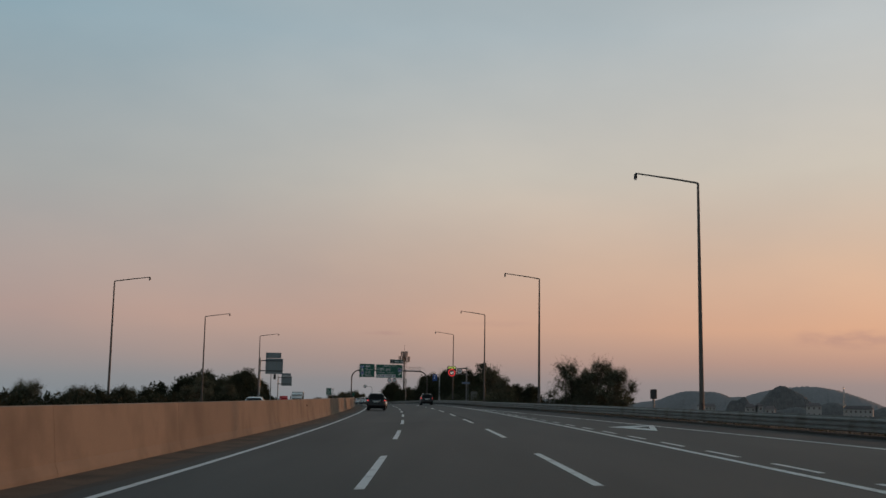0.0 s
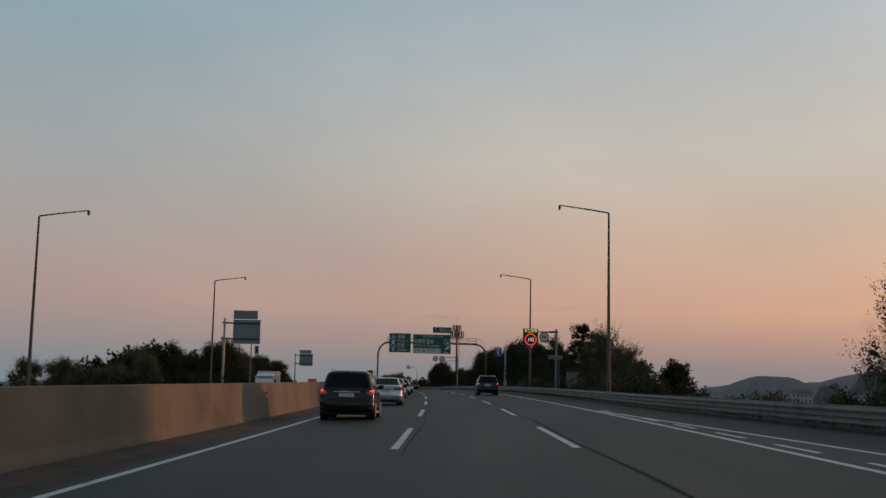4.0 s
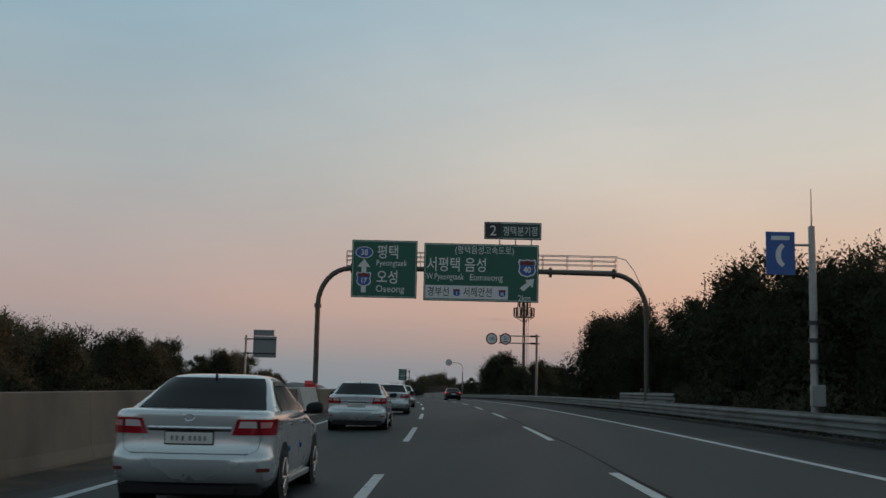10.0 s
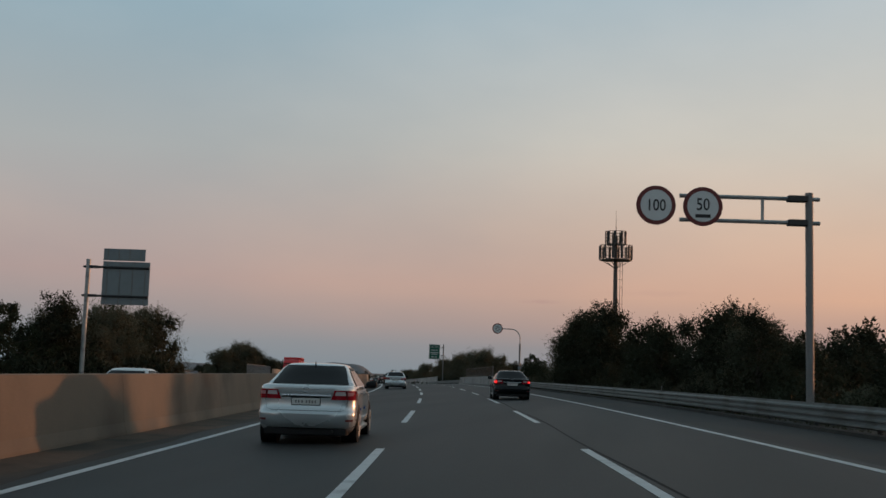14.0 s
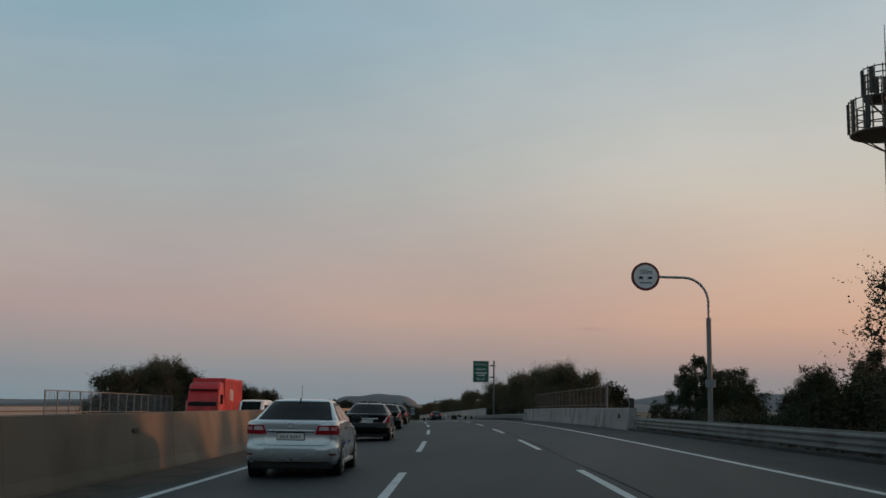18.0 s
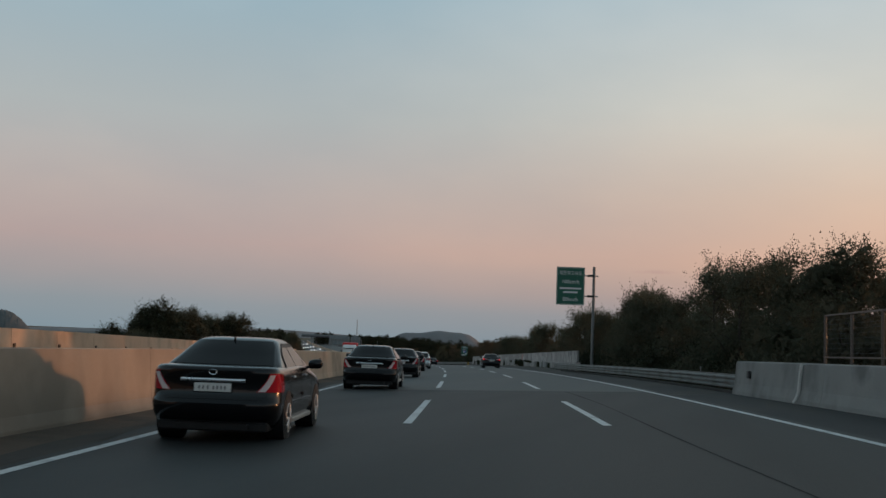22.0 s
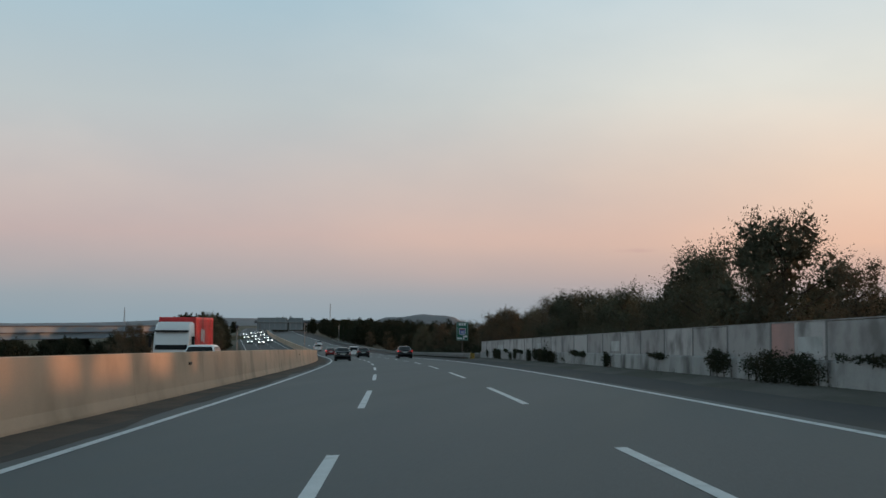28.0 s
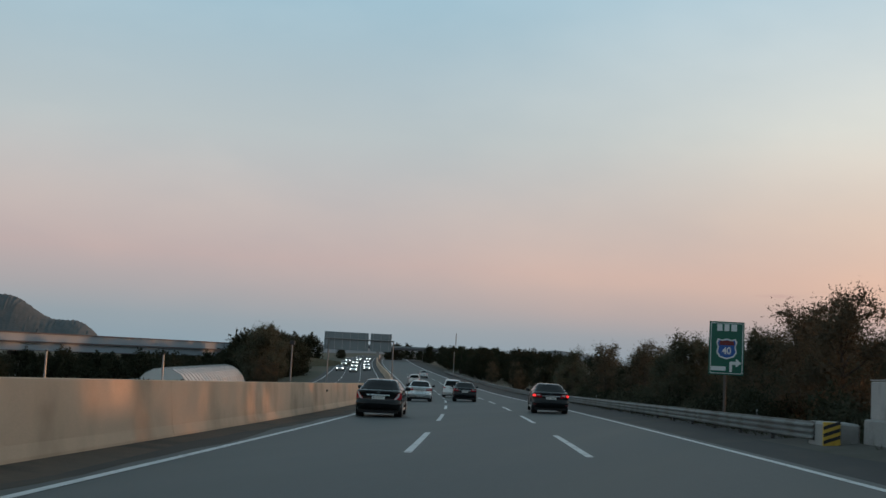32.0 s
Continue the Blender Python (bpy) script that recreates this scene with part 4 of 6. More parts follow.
for x, w in ((6.60, .10), (6.96, .10)):
    car_mark.slab([(x - w, 6.10), (x + w, 6.10), (x + w * .7, 6.2), (x - w * .7, 6.2)], -.097, -.093)
car_mark.box(6.55, -.097, 5.93, 7.01, -.093, 5.97)
part("pictogram", car_mark, BLACK, d)
part("tag", Geo().box(9.05, -.14, 1.9, 9.45, -.11, 2.2, .005), SIGN_BACK, bot)

# green speed-limit board on two arms
lim = thing("speed_board", stand(509.2, -.05, .25), "green speed-limit board on two arms from a grey post", "traffic sign")
part("post", Geo().tube([(10.4, 0, -.8), (10.4, 0, 8.7)], .12, 12), POST, lim, smooth=True)
for z in (7.95, 6.25):
    part("arm", Geo().tube([(9.2, 0, z), (10.75, 0, z)], .055, 8), STEEL, lim)
    clamp(lim, 10.15, 0, z)
bd = plate(lim, "board", 7.28, 5.48, 9.62, 8.62, GREEN, -.12, label="green board with white writing")
words("제한최고속도", .40, 8.45, -.146, 7.98, WHITE, bd, "CENTER", .86)
words("100km/h", .46, 8.45, -.146, 7.25, WHITE, bd, "CENTER", .92)
part("bar", Geo().box(7.55, -.148, 6.78, 9.35, -.143, 6.92), WHITE, bd)
part("bar", Geo().box(7.85, -.148, 6.46, 9.05, -.143, 6.60), WHITE, bd)
words("80km/h", .46, 8.45, -.146, 5.80, WHITE, bd, "CENTER", .92)

# route board near the end
rb = thing("route_board", stand(658.0, 9.1), "upright green board with a route shield and a bent arrow", "traffic sign")
part("post", Geo().tube([(0, .05, -.8), (0, .05, 3.9)], .055, 10), LAMP_POLE, rb, smooth=True)
b4 = plate(rb, "board", -.67, 1.98, .67, 4.02, GREEN, -.08, label="green board with a shield")
for x0, x1 in ((-.38, -.18), (-.10, .08), (.16, .38)):
    part("bar", Geo().box(x0, -.108, 3.66, x1, -.101, 3.92), WHITE, b4)
shield(b4, 0, 2.98, .40, "40", -.102)
part("bar", Geo().box(-.58, -.108, 2.14, -.02, -.101, 2.30), WHITE, b4)
part("arrow", Geo().slab([(.12, 2.10), (.22, 2.10), (.22, 2.38), (.36, 2.38), (.36, 2.28), (.58, 2.45), (.36, 2.62), (.36, 2.50), (.12, 2.50)], -.108, -.101), WHITE, b4, "white arrow bending right")


# backs of the signs for the oncoming side
def back_sign(s, u, z0, z1, z2):
    t = thing("road_sign", stand(s, u), "grey back of a two-plate road sign on a post", "traffic sign", "signs of the oncoming side")
    part("post", Geo().tube([(-.95, 0, -.8), (-.95, 0, z1 + .1)], .15, 12), STEEL, t, smooth=True)
    for k, (a, b, x1) in enumerate(((z0, z1, 3.1), (z1 + .06, z2, 2.75))):
        p = part("sheet", Geo().box(0, .05, a, x1, .09, b, .01), SIGN_BACK, t)
        for x in steps(.3, x1 - .3, .8):
            part("rib", Geo().box(x - .025, .0, a + .03, x + .025, .049, b - .03), POST, p)
    for z in (z0 + .55, z1 - .4):
        part("arm", Geo().tube([(-1.25, -.04, z), (3.05, -.04, z)], .075, 8), DARK, t)
        clamp(t, -.55, 0, z)


back_sign(203.0, -23.4, 5.7, 8.45, 9.5)
back_sign(340.3, -23.1, 5.8, 8.65, 9.5)
t = thing("camera_pole", stand(219.2, -23.3), "slim grey pole with a dark camera box", "camera pole")
part("pole", Geo().tube([(0, 0, -.8), (0, 0, 6.4)], [.10, .07], 10), POST, t, smooth=True)
part("camera_box", Geo().box(.5, -.2, 5.0, .95, .2, 6.0, .03), DARK, t)
part("arm", Geo().tube([(0, 0, 5.6), (.55, 0, 5.6)], .03, 6), POST, t)
t = thing("signal_box_post", stand(64.2, 12.6), "small dark signal box on a post", "signal post")
part("pole", Geo().tube([(0, 0, -.9), (0, 0, 1.6)], .06, 8), POST, t)
part("box", Geo().box(-.17, -.15, 1.1, .17, .15, 1.65, .03), DARK, t)

# gantry seen from behind over the oncoming lanes
bg = thing("sign_gantry", stand(785.0, 0), "grey gantry over the oncoming lanes, its signs seen from behind", "sign gantry")
for x in (-17.4, -7.6):
    part("leg", Geo().tube([(x, 0, -.8 if x < -10 else 1.2), (x, 0, 6.6)], .10, 12), POST, bg, smooth=True)
part("beam", Geo().tube([(-18.0, 0, 6.6), (-7.5, 0, 6.6)], .10, 12), POST, bg, smooth=True)
for x0, x1 in ((-18.1, -11.4), (-11.1, -7.9)):
    p = part("sheet", Geo().box(x0, .2, 4.95, x1, .26, 7.65, .02), SIGN_BACK, bg)
    for x in steps(x0 + .4, x1 - .4, 1.2):
        part("rib", Geo().box(x - .04, .12, 5.0, x + .04, .199, 7.6), STEEL, p)

# aerial tower
tw = thing("radio_tower", stand(401.0, 22.4, -1.8), "brown steel monopole radio tower with two rings of aerials", "radio tower")
part("mast", Geo().tube([(0, 0, 0), (0, 0, 9), (0, 0, 20.4)], [.36, .30, .22], 14), BROWN_STEEL, tw, smooth=True)
part("whip", Geo().tube([(0, 0, 20.4), (0, 0, 23.4)], [.05, .015], 6), DARK, tw)
for x in (.55, .85):
    part("ladder_rail", Geo().tube([(x, 0, .5), (x, 0, 17.2)], .03, 6), BROWN_STEEL, tw)
for z in steps(1, 17, 1.0):
    part("rung", Geo().tube([(.3, 0, z), (.87, 0, z)], .018, 5), BROWN_STEEL, tw)
for z0, z1, r, n in ((17.3, 19.2, 1.95, 12), (19.25, 20.95, 1.22, 9)):
    cage = part("platform", Geo().tube([(0, 0, z0), (0, 0, z0 + .08)], r, 24), BROWN_STEEL, tw, "ring platform with aerial panels")
    for z in (z0 + .45, z0 + .85, z0 + 1.25, z1 - .1):
        g = Geo()
        g.tube([(r * math.cos(a), r * math.sin(a), z) for a in [2 * math.pi * i / 24 for i in range(25)]], .035, 5)
        part("hoop", g, BROWN_STEEL, cage)
    for i in range(n * 2):
        a = 2 * math.pi * i / (n * 2)
        part("stanchion", Geo().tube([(r * math.cos(a), r * math.sin(a), z0), (r * math.cos(a), r * math.sin(a), z1)], .03, 5), BROWN_STEEL, cage)
    for i in range(n):
        a = 2 * math.pi * (i + .3) / n
        p = part("aerial", Geo().box(-.13, -.06, 0, .13, .06, z1 - z0 - .25, .02), DARK, cage)
        p.matrix_basis = Matrix.Translation((r * 1.03 * math.cos(a), r * 1.03 * math.sin(a), z0 + .15)) @ Matrix.Rotation(a + math.pi / 2, 4, "Z")
    for i in range(6):
        a = math.pi * i / 3
        part("brace", Geo().tube([(.2 * math.cos(a), .2 * math.sin(a), z0 - .9), (r * .9 * math.cos(a), r * .9 * math.sin(a), z0)], .04, 5), BROWN_STEEL, cage)
t = thing("median_sign", stand(195.0, -7.6), "small green sign board on top of the median wall", "traffic sign")
part("post", Geo().tube([(0, 0, 1.28), (0, 0, 2.2)], .03, 8), STEEL, t)
p = part("board", Geo().box(-.21, -.05, 1.62, .21, -.02, 2.12, .006), GREEN, t)
# ================= vehicles =================
def panel(a, b, c, d, u0, u1, v0, v1, lift=.008, thick=.012):
    """A thin pane on the face a-b-c-d (low left, low right, up right, up left), cut to a part of it."""
    a, b, c, d = [Vector(p) for p in (a, b, c, d)]
    nrm = (b - a).cross(d - a).normalized()

    def pt(u, v, k):
        lo, hi = a.lerp(b, u), d.lerp(c, u)
        return lo.lerp(hi, v) + nrm * k
    q = [(u0, v0), (u1, v0), (u1, v1), (u0, v1)]
    return Geo().loft([[pt(u, v, lift - thick) for u, v in q], [pt(u, v, lift) for u, v in q]])


def wheel(parent, x, y, r, flip):
    w = part("wheel", Geo().tube([(-.11, 0, 0), (-.10, 0, 0), (.10, 0, 0), (.11, 0, 0)], [r * .86, r, r, r * .86], 22), RUBBER, parent, smooth=True)
    w.matrix_basis = Matrix.Translation((x, y, r))
    rim = part("rim", Geo().tube([(flip * .085, 0, 0), (flip * .112, 0, 0)], [r * .68, r * .64], 20), DARK, w)
    sp = Geo()
    for i in range(10):
        a = 2 * math.pi * i / 10
        sp.tube([(flip * .116, 0, 0), (flip * .116, r * .62 * math.cos(a), r * .62 * math.sin(a))], [r * .07, r * .045], 5)
    sp.tube([(flip * .113, r * .65 * math.cos(a), r * .65 * math.sin(a)) for a in [2 * math.pi * i / 20 for i in range(21)]], r * .035, 5)
    part("spokes", sp, RIM, rim)


# Level outlines of a car's shell: height, rear end, front end, half width, length of the rounded rear and front
SEDAN_BODY = ((.20, .34, 4.60, .80, .30, .6), (.26, .20, 4.72, .86, .36, .7), (.34, .085, 4.82, .90, .42, .75), (.42, .03, 4.86, .918, .45, .8), (.50, .006, 4.86, .924, .45, .8), (.555, 0, 4.86, .925, .45, .8), (.59, .022, 4.85, .925, .45, .8),
      (.62, .055, 4.84, .925, .45, .85), (.72, .082, 4.78, .925, .45, .9), (.82, .080, 4.60, .922, .45, .9), (.90, .062, 4.22, .915, .44, .9), (.97, .04, 3.75, .905, .42, .8), (1.02, .038, 3.35, .888, .40, .6),
      (1.05, .06, 2.9, .868, .38, .5), (1.07, .12, 2.3, .84, .34, .4), (1.082, .24, 1.8, .76, .3, .3))
SEDAN_CABIN = ((.93, .44, 3.74, .875, .16, .45), (1.0, .49, 3.56, .866, .17, .45), (1.06, .58, 3.42, .850, .19, .45), (1.12, .70, 3.30, .812, .23, .42), (1.20, .88, 3.13, .760, .26, .40), (1.28, 1.04, 2.97, .716, .30, .38),
      (1.35, 1.185, 2.82, .674, .33, .36), (1.40, 1.29, 2.71, .640, .35, .34), (1.435, 1.37, 2.62, .605, .36, .3), (1.460, 1.46, 2.52, .555, .36, .28), (1.478, 1.60, 2.40, .47, .34, .22), (1.488, 1.80, 2.25, .33, .18, .15))
SEDAN = dict(name="sedan", L=4.86, hw=.925, ride=.19,
             body=SEDAN_BODY,
             cabin=SEDAN_CABIN,
             rear=(1.085, 1.432, .63, .72), front=(1.04, 1.39, .66, .60), side=(1.055, 1.385), doors=((.36, 1.20), (1.24, 2.02), (2.07, 9.0)), wheels=(.98, 3.78), r=.325, plate_z=.715, strip=(.46, .915), shade_top=.30)
SUV_BODY = ((.24, .15, 4.4, .85, .30, .6), (.30, .06, 4.55, .90, .34, .7), (.42, .0, 4.66, .935, .38, .7), (.56, .0, 4.70, .945, .40, .75), (.66, .02, 4.70, .945, .40, .75), (.70, .05, 4.69, .945, .40, .75), (.80, .06, 4.62, .945, .40, .8),
      (.90, .07, 4.48, .94, .40, .8), (.98, .085, 4.2, .93, .40, .8), (1.04, .11, 3.8, .915, .38, .6), (1.07, .15, 3.4, .89, .36, .5), (1.09, .25, 3.0, .84, .3, .4))
SUV_CABIN = ((1.0, .09, 3.75, .90, .32, .45), (1.08, .115, 3.6, .885, .31, .45), (1.18, .15, 3.42, .86, .30, .45), (1.30, .20, 3.20, .825, .28, .42), (1.42, .26, 3.0, .785, .27, .4), (1.54, .33, 2.8, .745, .26, .38), (1.61, .39, 2.68, .71, .28, .36),
      (1.66, .46, 2.58, .66, .30, .34), (1.695, .58, 2.46, .59, .32, .3), (1.715, .75, 2.3, .48, .30, .28), (1.725, .95, 2.1, .3, .2, .2))
SUV = dict(name="suv", L=4.7, hw=.945, ride=.22,
           body=SUV_BODY,
           cabin=SUV_CABIN,
           rear=(1.12, 1.60, .63, .57), front=(1.12, 1.62, .66, .60), side=(1.12, 1.58), doors=((.12, .72), (.80, 1.66), (1.72, 9.0)), wheels=(.95, 3.68), r=.36, plate_z=.80, strip=(.42, .965), shade_top=.48)


def shell(rows, q, z):
    """The point of a shell at height z: q from 0 at the middle of the rear over 1 and 2 along the side to 3 at the middle of the front."""
    zs = [r[0] for r in rows]
    rear, front, hw, cr, cf = [float(np.interp(z, zs, [r[i] for r in rows])) for i in range(1, 6)]
    f, q = (-1 if q < 0 else 1), abs(q)
    if q > 3:
        f, q = -f, 6 - q
    if q <= 1:
        a = q * math.pi / 2
        return Vector((f * hw * math.sin(a) ** .667, rear + cr * (1 - max(math.cos(a), 0) ** .667), z))
    if q <= 2:
        return Vector((f * hw, rear + cr + (front - cf - rear - cr) * (q - 1), z))
    a = (3 - q) * math.pi / 2
    return Vector((f * hw * math.sin(a) ** .667, front - cf * (1 - max(math.cos(a), 0) ** .667), z))


def shell_mesh(rows):
    qs = [0, .1, .2, .3, .42, .54, .66, .78, .9, 1, 1.1, 1.25, 1.4, 1.55, 1.7, 1.85, 2, 2.12, 2.25, 2.4, 2.55, 2.7, 2.85]
    ring = qs + [3] + [-q for q in reversed(qs[1:])]
    return Geo().loft([[shell(rows, q, r[0]) for q in ring] for r in rows])


def skin(rows, left, right, z0, z1, lift=.006, nu=8, nv=5, thick=.012):
    """A curved plate that follows a shell between two edges, each a function of the height."""
    out, back = [], []
    mid = Vector((0, shell(rows, 1.5, z0).y, (z0 + z1) / 2 - .3))
    for i in range(nv + 1):
        z = z0 + (z1 - z0) * i / nv
        a, b = left(z), right(z)
        for j in range(nu + 1):
            q = a + (b - a) * j / nu
            p = shell(rows, q, z)
            n = (shell(rows, q + .01, z) - shell(rows, q - .01, z)).cross(shell(rows, q, z + .01) - shell(rows, q, z - .01))
            n.normalize()
            if n.dot(p - mid) < 0:
                n = -n
            out.append(p + n * lift)
            back.append(p + n * (lift - thick))
    g, w = Geo(), nu + 1
    k = len(out)
    faces = [(i * w + j, i * w + j + 1, (i + 1) * w + j + 1, (i + 1) * w + j) for i in range(nv) for j in range(nu)]
    rim = [j for j in range(nu)] + [i * w + nu for i in range(nv)] + [nv * w + j for j in range(nu, 0, -1)] + [i * w for i in range(nv, 0, -1)]
    edge = [(rim[i], rim[(i + 1) % len(rim)], rim[(i + 1) % len(rim)] + k, rim[i] + k) for i in range(len(rim))]
    return g.add(out + back, faces + [tuple(k + x for x in reversed(q)) for q in faces] + edge)


def car(kit, paint, m, label, lit=TAIL, group="cars on the road", lights=False, rails=False, slant=False):
    """A car with its rear at its own origin, nose along +y."""
    t = thing(kit["name"], m, label, "car", group)
    B, C = kit["body"], kit["cabin"]
    body = part("body", shell_mesh(B), paint, t, smooth=True)
    cabin = part("cabin", shell_mesh(C), paint, t, smooth=True)
    lin = lambda z0, z1, a, b: (lambda z: a + (b - a) * (z - z0) / (z1 - z0))
    z0, z1, q0, q1 = kit["rear"]
    part("rear_window", skin(C, lin(z0, z1, -q0, -q1), lin(z0, z1, q0, q1), z0, z1, .006, 12, 6), GLASS, cabin, smooth=True)
    z0, z1, q0, q1 = kit["front"]
    part("windscreen", skin(C, lin(z0, z1, 3 - q0, 3 - q1), lambda z: 3, z0, z1, .006, 6, 6), GLASS, cabin, smooth=True)
    part("windscreen", skin(C, lin(z0, z1, q0 - 3, q1 - 3), lambda z: -3, z0, z1, .006, 6, 6), GLASS, cabin, smooth=True)
    z0, z1 = kit["side"]
    base = shell(C, 1, z0).y

    def at_y(y, lean):
        def q(z):
            a, b = shell(C, 1, z).y, shell(C, 2, z).y
            k = (z - z0) / (z1 - z0)
            yy = y + lean * (z1 - z0) * (.55 * k + .45 * k ** 4 if lean > 1 else k)
            return max(1.0, min(2.12, 1 + (yy - a) / (b - a)))
        return q
    for y0, y1 in kit["doors"]:
        lean0 = 1.75 if y0 == kit["doors"][0][0] and kit["name"] == "sedan" else .12
        for f in (1, -1):
            le, ri = at_y(base + y0, lean0), at_y(base + y1, .12)
            part("side_window", skin(C, lambda z: f * min(le(z), ri(z) - .005), lambda z: f * ri(z), z0, z1, .006, 5, 5), GLASS, cabin, smooth=True)
    first = at_y(base + kit["doors"][0][0], 1.75 if kit["name"] == "sedan" else .12)
    for f in (1, -1):
        if kit["name"] == "sedan":
            part("window_trim", skin(C, lambda z: f * (first(z) - .012), lambda z: f * (first(z) + .012 + .09 * max(0, z - z0 - .12)), z0, z1, .014, 2, 8), TRIM, cabin, "black weather shield round the rear side window")
        part("window_trim", skin(C, lambda z: f * (first(z1) - .012), lambda z: f * 2.05, z1 - .035, z1 + .018, .012, 10, 2), TRIM, cabin, "black weather shield over the windows")
        part("belt_strip", skin(C, lambda z: f * 1.0, lambda z: f * 2.1, z0 - .028, z0 - .010, .006, 10, 1), CHROME if paint is not DARK_PAINT else TRIM, cabin)
    ry, rz = C[-4][1], C[-4][0]
    part("aerial", Geo().loft([[(-.02, ry + .0, rz - .01), (.02, ry, rz - .01), (0, ry + .20, rz)], [(-.005, ry - .02, rz + .075), (.005, ry - .02, rz + .075), (0, ry + .03, rz + .06)]]), TRIM, cabin)
    if rails:
        for x in (-.60, .60):
            part("roof_rail", Geo().tube([(x, .7, 1.66), (x, .8, 1.75), (x, 2.2, 1.76), (x, 2.4, 1.66)], .025, 6), CHROME, cabin)
    sx, sz = kit["strip"]
    la, lb, li = (sz - .100, sz + .070, .235) if kit["name"] == "sedan" else (sz - .08, sz + .20, .42)
    for f in (-1, 1):
        if slant:
            la, lb = sz - .19, sz + .075
            inner_edge = lin(la, lb, .36, .62)
            lamp = part("tail_lamp", skin(B, lambda z: f * inner_edge(z), lambda z: f * 1.02, la, lb, .008, 8, 4), TAIL_OFF, body, "red tail lamp with a slanting clear stripe", smooth=True)
            part("clear_lens", skin(B, lambda z: f * (inner_edge(z) + .015), lambda z: f * (inner_edge(z) + .13), la + .005, lb - .02, .012, 3, 3), LENS_CLEAR, lamp, "clear lens stripe")
        else:
            top_edge, out_edge = lin(la, lb, li, li + .06), lin(la, lb, .90, 1.05)
            lamp = part("tail_lamp", skin(B, lambda z: f * top_edge(z), lambda z: f * out_edge(z), la, lb, .008, 10, 4), TAIL_OFF, body, "red tail lamp", smooth=True)
            if kit["name"] == "sedan":
                part("clear_lens", skin(B, lambda z: f * (top_edge(z) + .035), lambda z: f * .51, la + .080, lb - .022, .012, 4, 2), LENS_CLEAR, lamp, "clear upper lens")
                part("clear_lens", skin(B, lambda z: f * .565, lambda z: f * (.74 + 1.3 * (z - la - .08)), la + .080, lb - .028, .012, 4, 2), LENS_PINK, lamp, "pale red upper lens")
                part("lamp_gap", skin(B, lambda z: f * .525, lambda z: f * .545, la, lb - .005, .012, 1, 2), TRIM, lamp)
        if lit is not None:
            part("lit_bulb", skin(B, lambda z: f * .58, lambda z: f * .86, (la + lb) / 2 - .05, (la + lb) / 2 + .05, .016, 4, 2), lit, lamp, "glowing red bulb")
        if not slant:
            part("reflector", skin(B, lambda z: f * .52, lambda z: f * .76, .425, .462, .005, 4, 1), RED, body)
        mz, my = C[1][0] + .02, 3.0
        mm = part("mirror", Geo().tube([(f * .90, my + .06, mz + .05), (f * .94, my + .055, mz + .05), (f * 1.04, my + .05, mz + .06), (f * 1.11, my + .05, mz + .06), (f * 1.13, my + .05, mz + .06)], [.045, .075, .085, .07, .03], 10), TRIM if paint is SILVER else paint, cabin, smooth=True)
        part("mirror_stalk", Geo().box(f * .86 - .07, my + .03, mz - .02, f * .86 + .07, my + .09, mz + .02, .008), TRIM, mm)
        for y in (1.35, 2.45):
            x = f * (kit["hw"] + .0)
            part("door_handle", Geo().box(x - .02, y, sz - .02, x + .02, y + .19, sz + .015, .008), CHROME, body)
        for y in (1.27, 2.27):
            part("door_guard", Geo().box(f * (kit["hw"] + .008) - .016, y, .60, f * (kit["hw"] + .008) + .016, y + .045, .655, .006), BLUE if paint is SILVER else TRIM, body)
        for y in (1.22, 2.22, 3.22):
            part("door_seam", skin(B, lambda z: f * (1 + (y - shell(B, 1, z).y) / (shell(B, 2, z).y - shell(B, 1, z).y)), lambda z: f * (1 + (y + .008 - shell(B, 1, z).y) / (shell(B, 2, z).y - shell(B, 1, z).y)), .30, .90, .0015, 1, 5), TRIM, body)
        part("sill_trim", Geo().box(f * (kit["hw"] - .03) - .03, 1.45, .22, f * (kit["hw"] - .03) + .03, 3.3, .29, .01), SILL, body, "pale sill strip")
    pz = kit["plate_z"]
    part("plate_frame", Geo().box(-.275, .062, pz - .010, .275, .095, pz + .135, .006), TRIM, body, "black plate surround")
    pl = part("number_plate", Geo().box(-.265, .058, pz, .265, .09, pz + .125, .006), PLATE, body, "white number plate")
    for x in (-.20, -.145, -.08, .0, .055, .11, .165):
        part("bar", Geo().box(x, .0535, pz + .035, x + .026, .0575, pz + .085), POST, pl)
    bar_z, bar_r = (pz + .168, .026) if slant else (pz + .170, .017)
    part("chrome_strip", Geo().tube([shell(B, q, bar_z) for q in [sx * .5 * i / 6 for i in range(-6, 7)]], bar_r, 8), STRIP, body, smooth=True)
    # Thin black skin stands in for the shadow below the chrome strip.
    part("strip_shade", skin(B, lambda z: -sx * .5, lambda z: sx * .5, pz + .137, pz + .157, .003, 10, 1, .006), TRIM, body, smooth=True)
    part("badge", Geo().tube([(.056 * math.cos(a), .036, sz + .078 + .034 * math.sin(a)) for a in [2 * math.pi * i / 16 for i in range(17)]], .005, 5), CHROME, body)
    low = .612 if kit["name"] == "sedan" else .70
    for f in (-1, 1):
        edge = lambda z: f * (.40 + .10 * min(1, (z - low) / .05) ** .5 + .07 * (z - low) / .2)
        part("lid_seam", skin(B, edge, lambda z: edge(z) + f * .007, low, la, .0012, 1, 8, .004), TRIM, body)
    part("lid_seam", skin(B, lambda z: -.41, lambda z: .41, low - .004, low + .004, .0012, 14, 1, .004), TRIM, body)
